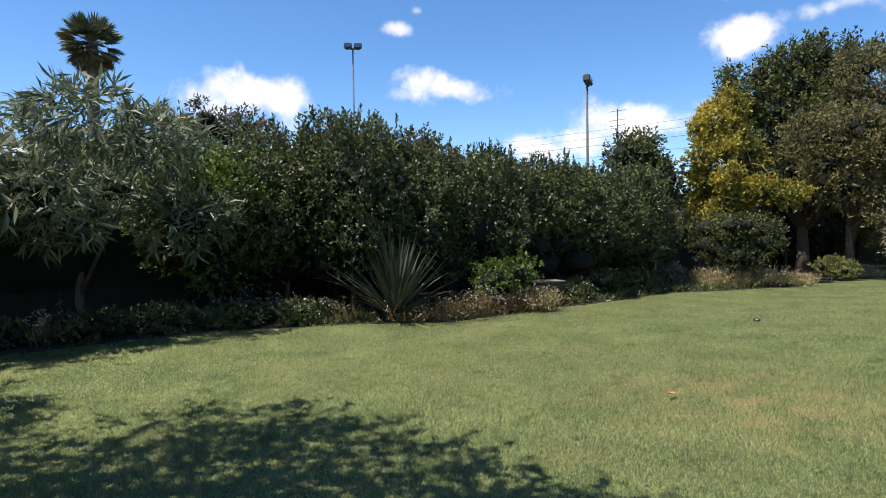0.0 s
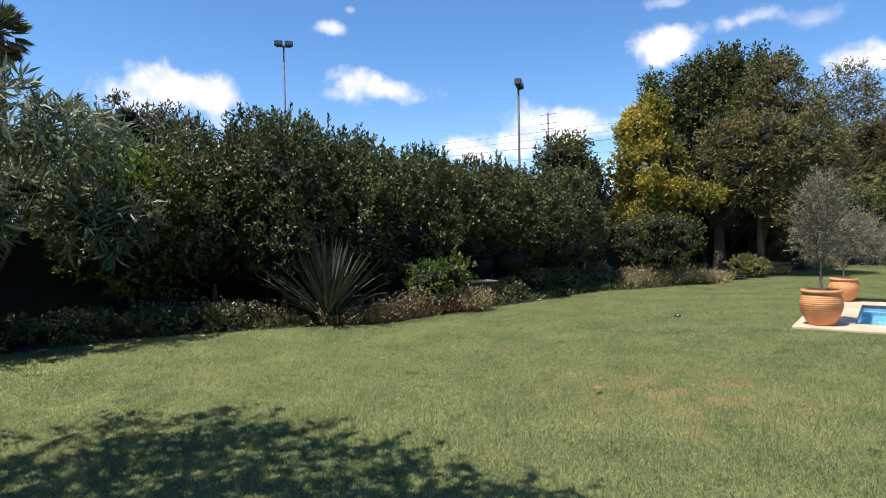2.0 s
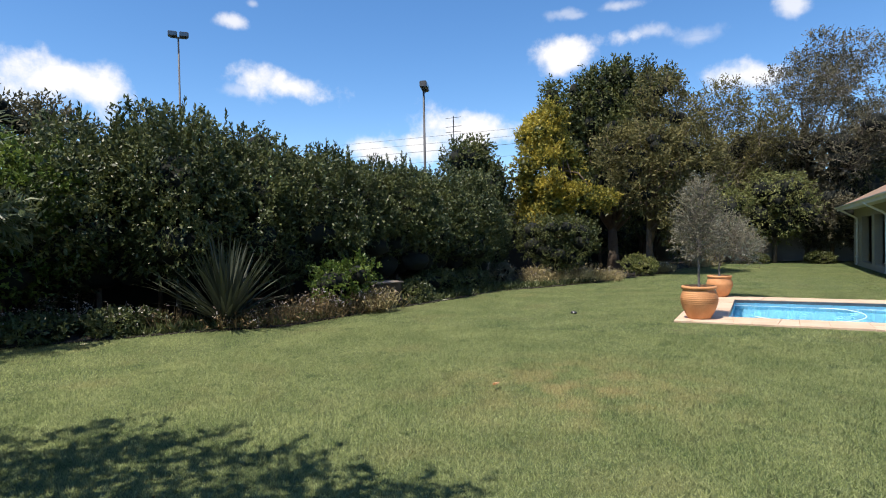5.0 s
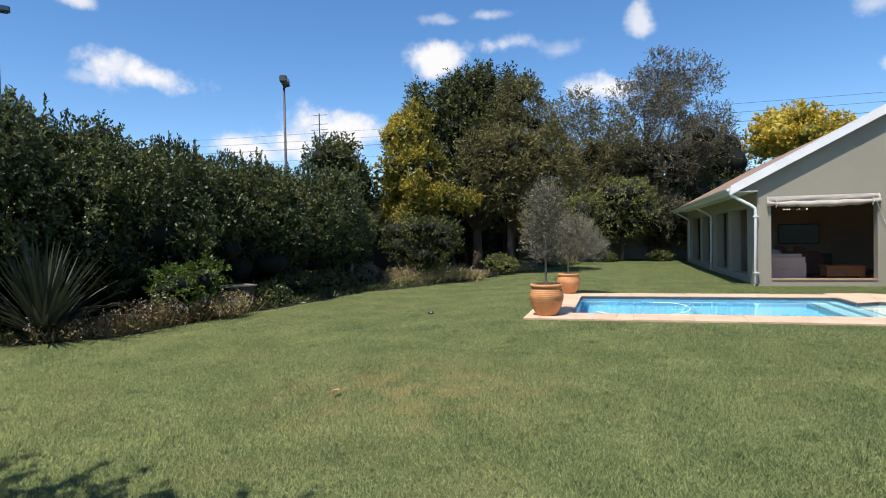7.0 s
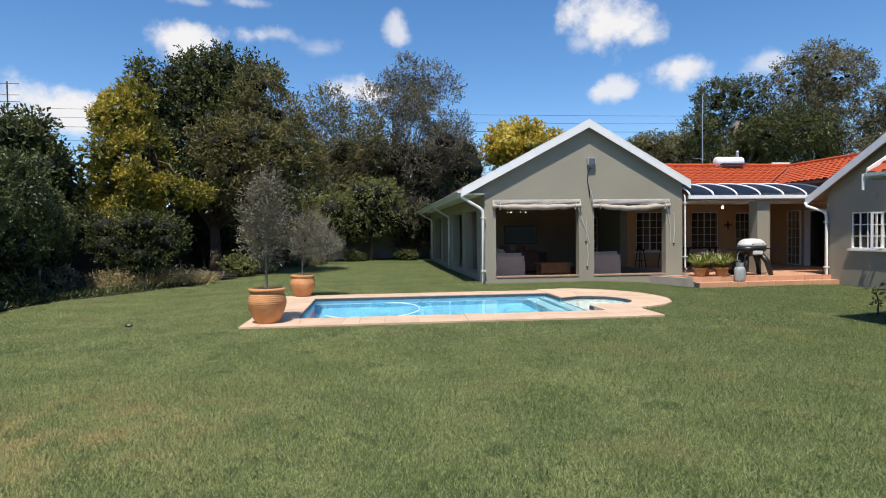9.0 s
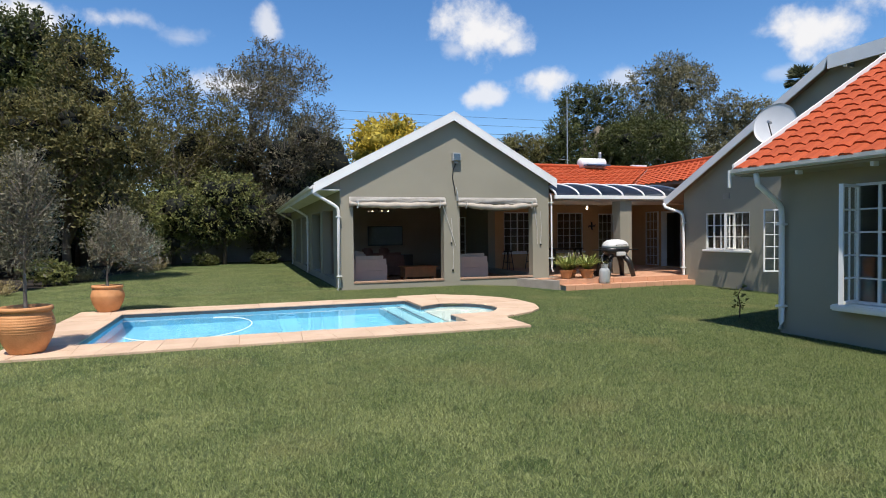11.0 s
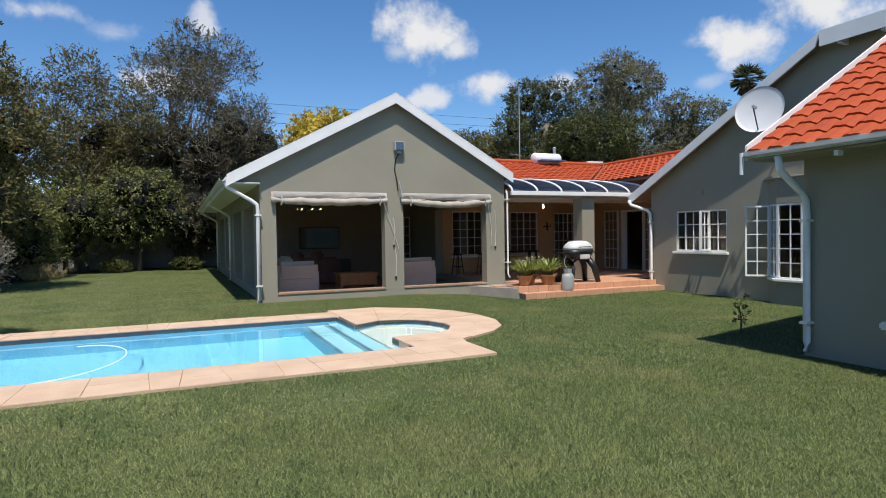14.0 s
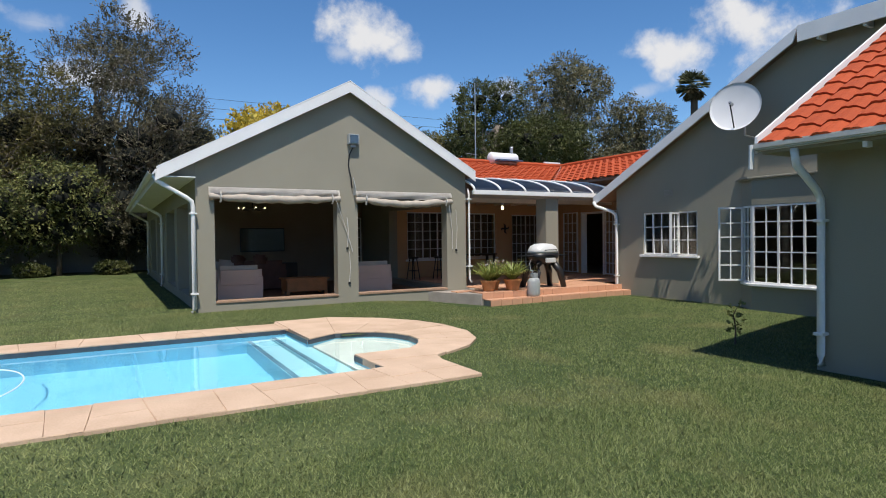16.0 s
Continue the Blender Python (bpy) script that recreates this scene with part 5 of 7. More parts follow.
olive((-1.27, 12.92, 0.55), [((0.3, 0, 1.0), (0.42, 0.42, 0.52)), ((0.62, -0.1, 0.72), (0.36, 0.36, 0.38)), ((0.1, 0.1, 1.28), (0.3, 0.3, 0.36)), ((0.0, 0.0, 0.8), (0.3, 0.3, 0.3))], 0.6, 32, "grey-leaved olive tree leaning out of a smooth pot", 1500)

# ---- roof furniture ----
geyser = root("solar_geyser", pose(15.6, 21.4, 4.46), "white cylindrical solar water heater on the roof ridge", "water heater")
part("tank", lathe(bmesh.new(), [(0.05, -0.62), (0.19, -0.6), (0.22, -0.56), (0.22, 0.56), (0.19, 0.6), (0.05, 0.62)], 24), WHITE, geyser, smooth=True).rotation_euler = (0, math.pi / 2, 0)
part("collector", boxes((-0.5, -0.5, -0.14, 0.6, 0.0, -0.08), bevel=0.01, ), POLYCARB, geyser)
part("vent_cap", lathe(bmesh.new(), [(0.06, 0.2), (0.06, 0.42), (0.08, 0.44), (0.05, 0.48)], 14, (0.4, 0, 0)), STEEL, geyser)
aerial = root("aerial_mast", pose(15.0, 22.4, 3.9), "thin aerial mast with a bar antenna on the roof", "antenna")
part("mast", tube(bmesh.new(), [(0, 0, 0), (0, 0, 3.6)], [0.025, 0.018], 6), STEEL, aerial)
part("crossbar", tube(bmesh.new(), [(-0.45, 0, 0.85), (0.1, 0, 0.8)], 0.012, 5), STEEL, aerial)

# ---- roof tiles, in their own pieces ----
TILE_W, TILE_L = 0.30, 0.32


def tile_mesh(name):
    """One roll tile: x down the slope's width, y up the slope; a wave with a thick lower edge."""
    bm = bmesh.new()
    cols = [i / 8 for i in range(9)]
    wave = [0.024 * math.sin(2 * math.pi * c - 0.6) + 0.012 * math.sin(4 * math.pi * c) for c in cols]
    low = [bm.verts.new((c * TILE_W, -0.03, w + 0.032)) for c, w in zip(cols, wave)]
    high = [bm.verts.new((c * TILE_W, TILE_L, w + 0.004)) for c, w in zip(cols, wave)]
    under = [bm.verts.new((c * TILE_W, -0.03, w + 0.006)) for c, w in zip(cols, wave)]
    for i in range(8):
        bm.faces.new((low[i], low[i + 1], high[i + 1], high[i]))
        bm.faces.new((under[i], under[i + 1], low[i + 1], low[i]))
    return mesh_of(name, bm, TILE_RED)


TILE = tile_mesh("roof_tile")


def lay_tiles(parent, origin, across, up, count_across, count_up, keep=None, most=300):
    """Tiles in courses from the eave up: singly for the first ones, the rest in one mesh."""
    across, up = Vector(across).normalized(), Vector(up).normalized()
    normal = across.cross(up)
    rest = []
    laid = 0
    for j in range(count_up):
        for i in range(count_across):
            at = Vector(origin) + across * (i * TILE_W) + up * (j * TILE_L)
            if keep and not keep(at + across * TILE_W / 2 + up * TILE_L / 2):
                continue
            m = Matrix.Translation(at) @ Matrix((across, up, normal)).transposed().to_4x4()
            if laid < most:
                o = new("roof_tile", TILE)
                o.parent = parent
                o.matrix_world = m @ pose(random.uniform(-0.004, 0.004), random.uniform(-0.006, 0.006), random.uniform(0, 0.004), 0, 0, random.uniform(-0.4, 0.4))
                laid += 1
            else:
                rest.append(m)
    if rest:
        bm = bmesh.new()
        for m in rest:
            before = len(bm.verts)
            bm.from_mesh(TILE)
            bm.verts.ensure_lookup_table()
            for v in bm.verts[before:]:
                v.co = m @ v.co
        part("roof_tiles", bm, TILE_RED, parent, kind="stuff")


slope = math.hypot(1, D_PITCH)
lay_tiles(roof_near, (D_EAVE - 0.03, D_VERGE - 0.02, D_Z - 0.06), (0, -1, 0), (1 / slope, 0, D_PITCH / slope), 22, 17, most=300)

B_EAVE_Y, B_EAVE_Z, B_RIDGE_Y, B_RIDGE_Z = 18.1, 3.27, 21.5, 4.30
C_EAVE_X, C_RIDGE_X = 15.3, 18.55
pb = (B_RIDGE_Z - B_EAVE_Z) / (B_RIDGE_Y - B_EAVE_Y)
roof_b = root("roof_terrace", pose(0, 0, 0), "red concrete tile roof above the terrace", "roof", kind="structure")
bm = prism(bmesh.new(), [(10.5, B_EAVE_Y, B_EAVE_Z - 0.05), (10.5, B_RIDGE_Y, B_RIDGE_Z - 0.05), (10.5, 25.2, 3.1), (10.5, 25.2, 3.0), (10.5, B_EAVE_Y, B_EAVE_Z - 0.13)], (11.5, 0, 0))
part("roof_deck", bm, ROOFSHEET, roof_b)
sl = math.hypot(1, pb)


def valley_y(x):
    return B_EAVE_Y + (x - C_EAVE_X) * (B_RIDGE_Y - B_EAVE_Y) / (C_RIDGE_X - C_EAVE_X)


lay_tiles(roof_b, (10.55, B_EAVE_Y - 0.03, B_EAVE_Z - 0.03), (1, 0, 0), (0, 1 / sl, pb / sl), 27, 11, keep=lambda p: p.y > valley_y(p.x) - 0.05)
pc = (B_RIDGE_Z - B_EAVE_Z) / (C_RIDGE_X - C_EAVE_X)
slc = math.hypot(1, pc)
roof_c = root("roof_east", pose(0, 0, 0), "red concrete tile roof of the east range", "roof", kind="structure")
bm = prism(bmesh.new(), [(C_EAVE_X, 14.6, B_EAVE_Z - 0.05), (C_RIDGE_X, 14.6, B_RIDGE_Z - 0.05), (21.8, 14.6, B_EAVE_Z - 0.05), (21.8, 14.6, B_EAVE_Z - 0.13), (C_EAVE_X, 14.6, B_EAVE_Z - 0.13)], (0, 6.9, 0))
part("roof_deck", bm, ROOFSHEET, roof_c)
lay_tiles(roof_c, (C_EAVE_X - 0.03, 21.6, B_EAVE_Z - 0.03), (0, -1, 0), (1 / slc, 0, pc / slc), 23, 11, keep=lambda p: p.y < valley_y(p.x) + 0.05)
for r_, a_, c_ in ((roof_b, (10.5, B_RIDGE_Y, B_RIDGE_Z + 0.02), (C_RIDGE_X, B_RIDGE_Y, B_RIDGE_Z + 0.02)), (roof_c, (C_RIDGE_X, B_RIDGE_Y, B_RIDGE_Z + 0.02), (C_RIDGE_X, 14.6, B_RIDGE_Z + 0.02))):
    a_, c_ = Vector(a_), Vector(c_)
    n_ = int((c_ - a_).length / 0.42)
    ridge = None
    for i in range(n_):
        p0, p1 = a_.lerp(c_, i / n_), a_.lerp(c_, (i + 1) / n_ + 0.008)
        part("ridge_tile", tube(bmesh.new(), [p0, p1], [0.085, 0.095], 10), TILE_RED, r_)
part("valley_gutter", tube(bmesh.new(), [(C_EAVE_X + 0.05, B_EAVE_Y + 0.05, B_EAVE_Z + 0.0), (C_RIDGE_X, B_RIDGE_Y, B_RIDGE_Z + 0.0)], 0.03, 6), STEEL, roof_b)
part("flashing", boxes((C_RIDGE_X - 0.9, B_RIDGE_Y - 0.05, B_RIDGE_Z + 0.1, C_RIDGE_X - 0.1, B_RIDGE_Y + 0.05, B_RIDGE_Z + 0.16)), WHITE, roof_b)

# ---- terrace tiles, in their own pieces ----
ts = 0.33
tile_flat = mesh_of("floor_tile", boxes((0.004, 0.004, 0, ts - 0.004, ts - 0.004, 0.022), bevel=0.003), TERRACE)
riser = mesh_of("step_tile", boxes((0.004, 0, 0.004, 0.296, 0.02, 0.142), bevel=0.003), TERRACE)
tread = mesh_of("step_tile", boxes((0.004, 0.0, 0, 0.296, 0.296, 0.022), bevel=0.003), TERRACE)
count = 0
for j in range(18):
    for i in range(22):
        x, y = 9.4 + i * ts, 14.34 + j * ts
        if y + ts > 20.3 or x + ts > 16.75 or (y > 15.2 and x < 10.44) or x < 9.98 - (y - 14.3) * 0.5 + 0.05 or (y < 15.0 and x + ts > 14.46):
            continue
        o = new("floor_tile", tile_flat)
        o.parent, o.location = terrace, (x, y, T_TOP - 0.03 + 0.004 * random.random())
for i in range(15):
    x = 10.0 + i * 0.3
    if x + 0.3 > 14.5:
        break
    for me_, loc in ((riser, (x, 14.30, 0.037)), (tread, (x + 0.02, 14.0, 0.02)), (riser, (x + 0.02, 13.98, -0.11))):
        o = new("step_tile", me_)
        o.parent, o.location = terrace, loc

# ---- coping stones round the pool, in their own pieces ----
coping = root("pool_coping", pose(0, 0, 0), "pink sandstone paving round the pool", "paving", kind="structure")


bed = bmesh.new()


def stone(outline, top=0.047, gap=0.001):
    """One paving stone with slightly worn upper edges."""
    c = Vector((sum(p[0] for p in outline) / len(outline), sum(p[1] for p in outline) / len(outline), 0))
    z = top + random.uniform(-0.004, 0.003)
    bm = bmesh.new()
    rings = []
    for inset, h in ((gap, -0.05), (gap, z - 0.01), (gap + 0.005, z)):
        ring = []
        for p in outline:
            d = (c - Vector((p[0], p[1], 0)))
            ring.append(bm.verts.new(Vector((p[0], p[1], h)) + d.normalized() * inset * 1.3))
        rings.append(ring)
    for a, b_ in zip(rings, rings[1:]):
        for i in range(len(a)):
            j = (i + 1) % len(a)
            bm.faces.new((a[i], a[j], b_[j], b_[i]))
    bm.faces.new(rings[-1])
    bmesh.ops.recalc_face_normals(bm, faces=bm.faces)
    bed.faces.new([bed.verts.new((p[0], p[1], 0.037)) for p in outline])
    return part("paving_stone", bm, STONE, coping)


def stone_row(x0, y0, x1, y1, along, rnd):
    """A row of stones of uneven length with joints that are not quite square."""
    at, end = (x0, x1) if along == "x" else (y0, y1)
    skew = 0.0
    while at < end - 0.01:
        nxt = at + rnd.uniform(0.28, 0.62)
        if end - nxt < 0.35:
            nxt = end
        s2 = rnd.uniform(-0.06, 0.06) if nxt < end else 0.0
        if along == "x":
            inner = y0 > 10
            wob = [rnd.uniform(-0.02, 0.015), rnd.uniform(-0.02, 0.015)]
            q = [(at - skew, y0 + (0 if inner else wob[0])), (nxt - s2, y0 + (0 if inner else wob[1])), (nxt + s2, y1 + (wob[1] if inner else 0)), (at + skew, y1 + (wob[0] if inner else 0))]
            if rnd.random() < 0.7:
                m_ = y0 + (y1 - y0) * rnd.uniform(0.42, 0.58)
                stone([q[0], q[1], (nxt, m_ + 0.03), (at, m_)])
                stone([(at, m_), (nxt, m_ + 0.03), q[2], q[3]])
            else:
                stone(q)
        else:
            stone([(x0, at - skew), (x1, at + skew), (x1, nxt + s2), (x0, nxt - s2)])
        at, skew = nxt, s2


rnd = random.Random(8)
stone_row(-1.78, 7.94, 5.87, 8.8, "x", rnd)
stone_row(-1.78, 12.3, 4.86, 13.02, "x", rnd)
stone_row(-1.78, 8.8, -0.9, 12.3, "y", rnd)
stone([(5.1, 8.8), (5.87, 8.8), (5.95, 9.1), (5.07, 9.22)])
stone([(5.07, 9.22), (5.95, 9.1), (6.12, 9.2), ring_in[0], (5.07, 9.68)])
for i in range(len(ANGLES) - 1):
    a, b_, c_, d_ = ring_in[i], ring_in[i + 1], ring_out[i + 1], ring_out[i]
    if rnd.random() < 0.5:
        m0, m1 = [((p[0] * 0.5 + q[0] * 0.5), (p[1] * 0.5 + q[1] * 0.5)) for p, q in ((a, d_), (b_, c_))]
        stone([a, m0, m1, b_])
        stone([m0, d_, c_, m1])
    else:
        stone([a, d_, c_, b_])
stone([ring_in[-1], ring_out[-1], (4.95, 13.3), (4.93, 12.0), (4.93, 11.17)])
stone([(4.86, 12.3), (4.92, 12.3), (4.94, 13.3), (4.86, 13.02)])

part("mortar_bed", bed, MORTAR, coping, "pale sandy mortar between the stones")

# ---- small things on the lawn ----
for x, y, s, mat_, lab in ((-3.04, 2.4, 0.09, DRYLEAF, "dry orange leaf lying on the lawn"), (-10.5, 2.15, 0.14, PALELEAF, "pale dry leaf lying at the lawn's edge"), (-11.2, 0.5, 0.10, PALELEAF, "pale dry leaf lying at the lawn's edge"), (-10.9, 1.0, 0.08, PALELEAF, "pale dry leaf lying at the lawn's edge"), (-11.4, -0.1, 0.09, PALELEAF, "pale dry leaf lying at the lawn's edge")):
    bm = bmesh.new()
    prev = None
    for i in range(7):
        f = i / 6
        w = s * 0.4 * math.sin(math.pi * (0.06 + 0.9 * f))
        row = [bm.verts.new((s * (f * 2 - 1), -w, 0.012 + 0.02 * f * f)), bm.verts.new((s * (f * 2 - 1), 0, 0.0 + 0.015 * f * f)), bm.verts.new((s * (f * 2 - 1), w, 0.014 + 0.02 * f * f))]
        if prev:
            for k_ in range(2):
                bm.faces.new((prev[k_], prev[k_ + 1], row[k_ + 1], row[k_]))
        prev = row
    bmesh.ops.solidify(bm, geom=bm.faces[:], thickness=0.003)
    o = tagged(part("fallen_leaf", bm, mat_), lab, "leaf", "fallen leaves")
    o.matrix_world = pose(*lifted(x, y, 0.06), 0, 0, 30 + 40 * x)
bm = bmesh.new()
bmesh.ops.create_icosphere(bm, subdivisions=2, radius=0.05)
for v in bm.verts:
    v.co = Vector((v.co.x * 1.5, v.co.y, v.co.z * 0.8)) * (1 + 0.2 * noise.noise(v.co * 20))
tagged(part("dark_stone", bm, BLACK), "small dark stone on the lawn", "stone").location = lifted(-4.0, 9.1, 0.03)

crate = root("garden_box", pose(*lifted(-9.0, 9.1), 0, 0, 62), "dark weathered box with a lid in the bed", "box")
part("body", boxes((-0.35, -0.3, -0.05, 0.35, 0.3, 0.62), bevel=0.015), DARKWOOD, crate)
part("lid", boxes((-0.4, -0.35, 0.62, 0.4, 0.35, 0.66), bevel=0.015), BARK_GREY, crate)
bench = root("garden_bench", pose(*lifted(-9.2, 15.6), 0, 0, 25), "pale grey wooden frame standing in the bed", "frame")
part("rail", boxes((-0.35, -0.04, 0.85, 0.35, 0.04, 0.91)), GREYWALL, bench)
for x in (-0.3, 0.26):
    part("post", boxes((x, -0.03, -0.05, x + 0.05, 0.03, 0.85)), GREYWALL, bench)


# ---- beds and boundaries ----
EDGE = [(-12.6, -9), (-12.3, -4), (-11.95, -1.4), (-11.85, -0.2), (-11.7, 1.8), (-10.1, 4.0), (-8.95, 5.4), (-8.65, 8.4), (-8.3, 10.0), (-7.8, 14.2), (-5.8, 18.2), (-5.4, 20.3), (-4.6, 23.0), (-2.6, 29.0), (-0.45, 33.2), (1.8, 33.0), (3.9, 33.3)]
FENCE_LINE = [(-16.5, -9), (-16.0, 0), (-14.6, 8), (-12.4, 16), (-10.4, 24), (-8.6, 31), (-7.5, 37.5)]
# the bed's shadow is put into the soil colour
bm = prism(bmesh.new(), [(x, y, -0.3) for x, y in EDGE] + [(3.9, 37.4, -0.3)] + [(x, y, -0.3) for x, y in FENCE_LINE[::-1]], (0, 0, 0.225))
setting("planting_bed", bm, SOIL, "soil of the planting bed, its near-black colour imitating shade", "bed")
fence = root("boundary_fence", pose(0, 0, 0), "dark shade-cloth boundary fence behind the shrubs", "fence", kind="structure")
for (x0, y0), (x1, y1) in zip(FENCE_LINE, FENCE_LINE[1:]):
    d = Vector((x1 - x0, y1 - y0, 0))
    n = Vector((d.y, -d.x, 0)).normalized() * 0.02
    bm = prism(bmesh.new(), [(x0, y0, -0.2), (x1, y1, -0.2), (x1, y1, 2.0), (x0, y0, 2.0)], n)
    part("cloth", bm, FENCE, fence)
    for i in range(3):
        p = Vector((x0, y0, 0)) + d * (i / 3)
        part("post", tube(bmesh.new(), [(p.x, p.y, -0.2), (p.x, p.y, 2.15)], 0.04, 8), DARKWOOD, fence)
setting("wall_boundary", boxes((-7.5, 37.5, -0.3, 14.0, 37.7, 2.1)), GREYWALL, "weathered grey boundary wall at the end of the garden", "wall")
setting("wall_behind", boxes((-16.6, -13.2, -0.3, 15.0, -13.0, 2.2)), GREYWALL, "plain boundary wall", "wall")


# ---- shrubs of the hedge ----
def shrub(name, h, r, seed, leaf_mat, label, category="shrub", group="", count=4600, per=8, length=0.105, width=0.05, shoot=0.24, spikes=24, base=0.2, rise=0.55, droop=0.0, core_size=0.6):
    rnd = random.Random(seed)
    lobes = [((0, 0, h * 0.6), (r * 0.78, r * 0.78, h * 0.29)), ((0, 0, h * 0.32), (r * 0.62, r * 0.62, h * 0.24))]
    for i in range(8):
        a = i * 0.785 + rnd.uniform(-0.3, 0.3)
        lobes.append(((r * 0.52 * math.cos(a), r * 0.52 * math.sin(a), h * rnd.uniform(base + 0.04, 0.46)), (r * rnd.uniform(0.36, 0.5), r * rnd.uniform(0.36, 0.5), h * rnd.uniform(0.10, 0.15))))
    for i in range(17):
        a = i * 2.4 + rnd.uniform(-0.3, 0.3)
        z = 0.44 + 0.34 * i / 16 + rnd.uniform(-0.04, 0.04)
        q = r * rnd.uniform(0.66, 0.86) * (1.0 if z < 0.66 else 0.78)
        lobes.append(((q * math.cos(a), q * math.sin(a), h * z), (r * rnd.uniform(0.26, 0.4), r * rnd.uniform(0.26, 0.4), h * rnd.uniform(0.085, 0.13))))
    for i in range(5):
        a = i * 1.257 + rnd.uniform(-0.5, 0.5)
        lobes.append(((r * 0.42 * math.cos(a), r * 0.42 * math.sin(a), h * rnd.uniform(0.76, 0.87)), (r * 0.32, r * 0.32, h * rnd.uniform(0.09, 0.14))))
    t = root(name, pose(0, 0, 0), label, category, group)
    part("trunk", trunk_mesh(seed, h * 0.5, 0.07, lobes[1:8]), BARK, t, smooth=True)
    # some low lobes bear no leaves: the near-black core imitates shade there
    crown("crown", seed, lobes[:1] + lobes[6:], count, per, length, width, shoot, leaf_mat, t, rise, droop, 0.3, 0.2)
    core("crown_core", seed, lobes[:10], L_HEDGE_CORE, t, core_size)
    # upright leading shoots clothed in leaves
    rng = np.random.default_rng(seed + 5)
    foot, lead = [], []
    for i in range(spikes):
        a, q = rng.random() * 6.283, r * 0.8 * math.sqrt(rng.random())
        start = np.array([q * math.cos(a), q * math.sin(a), h * (0.86 - 0.2 * (q / r) ** 2)])
        up = unit(np.array([0.14 * math.cos(a), 0.14 * math.sin(a), 1.0]) + rng.normal(size=3) * 0.07)
        ln = rng.uniform(0.45, 0.95)
        f = np.linspace(0, 1, 34)
        foot.append(start + up * (f * ln)[:, None])
        lead.append(unit(up * (0.9 + 0.5 * f[:, None]) + rng.normal(size=(34, 3)) * 0.55))
    foot, lead = np.concatenate(foot), np.concatenate(lead)
    quads("shoot_mass", leaf_corners(rng, foot, lead, length * (0.9 + 0.5 * rng.random(len(foot))), width), leaf_mat, t, kind="stuff")
    return t


def planted(x, y, h_scale=1.0, w_scale=1.0, turn=0):
    return pose(*lifted(x, y), 0, 0, turn) @ Matrix.Diagonal((w_scale, w_scale, h_scale, 1))


hedge_label = "dense dark green glossy-leaved hedge shrub with upright shoots"
kinds = [shrub("hedge_shrub", 4.4, 1.75, s, L_HEDGE, hedge_label, group="hedge") for s in (11, 12, 13)]
spots = [(-13.3, 4.2, 1.02, 1.05, 20), (-12.1, 5.3, 1.10, 1.0, 75), (-11.5, 6.9, 1.0, 0.95, 140), (-10.8, 8.4, 0.94, 0.95, 200), (-10.4, 9.9, 0.84, 0.92, 255), (-10.0, 11.3, 0.93, 1.0, 310), (-9.8, 13.0, 0.86, 0.98, 15), (-9.6, 14.6, 0.86, 0.95, 100), (-9.6, 16.1, 0.80, 0.8, 170), (-10.4, 17.8, 0.78, 0.85, 30), (-14.2, 6.4, 1.0, 1.0, 60), (-12.6, 9.6, 0.9, 1.0, 10)]
for i, (x, y, hs, ws, turn) in enumerate(spots):
    m = planted(x, y, hs, ws * 0.95, turn)
    if i < 3:
        kinds[i].matrix_world = m
    else:
        copy_thing(kinds[i % 3], m)
lime = shrub("fresh_green_shrub", 4.2, 1.7, 21, L_LIME, "fresh green leafy shrub between the hedge and the long-leaved bush", count=3800, spikes=6)
lime.matrix_world = planted(-14.0, 2.6, 1.0, 1.0, 30)

# long-leaved bush beside the lawn
rnd = random.Random(4)
lobes = []
for i in range(22):
    lobes.append(((rnd.uniform(-1.5, 1.8), rnd.uniform(-3.3, 1.9), rnd.uniform(2.2, 4.15)), (rnd.uniform(0.6, 1.0), rnd.uniform(0.6, 1.0), rnd.uniform(0.4, 0.65))))
inner_lobes = lobes + [((-0.4, -0.6, 1.7), (1.5, 2.6, 1.7))]
bush = root("long_leaved_bush", pose(*lifted(-13.45, -0.3)), "large grey-green bush with long drooping leaves", "bush")
part("trunk", trunk_mesh(3, 2.4, 0.1, lobes[:9]), BARK, bush, smooth=True)
lobes += [((rnd.uniform(2.6, 5.0), rnd.uniform(-5.6, -4.2), rnd.uniform(1.8, 4.0)), (rnd.uniform(0.7, 1.0), rnd.uniform(0.7, 1.0), rnd.uniform(0.5, 0.8))) for i in range(12)]
crown("crown", 41, lobes, 4600, 9, 0.30, 0.045, 0.22, L_LONG, bush, 0.25, 0.30, 0.35, 0.2)
# the core alone fills the low middle, near-black for the shade there
core("crown_core", 41, [(c, r) for c, r in inner_lobes if c[2] < 3.4], L_HEDGE_CORE, bush, 0.5)

# ---- trees beyond ----
def puffs(seed, n, centre, spread, size):
    r = random.Random(seed)
    out = []
    for i in range(n):
        d = Vector((r.gauss(0, 1), r.gauss(0, 1), r.gauss(0, 1))).normalized() * (0.35 + 0.65 * r.random() ** 0.5)
        k = r.uniform(0.75, 1.25)
        out.append(((centre[0] + d.x * spread[0], centre[1] + d.y * spread[1], centre[2] + d.z * spread[2]), (size[0] * k, size[1] * k, size[2] * k)))
    return out


gold_rnd = random.Random(5)
gold_lobes = [((-0.1, 0, 7.0), (0.36, 0.36, 0.5))]
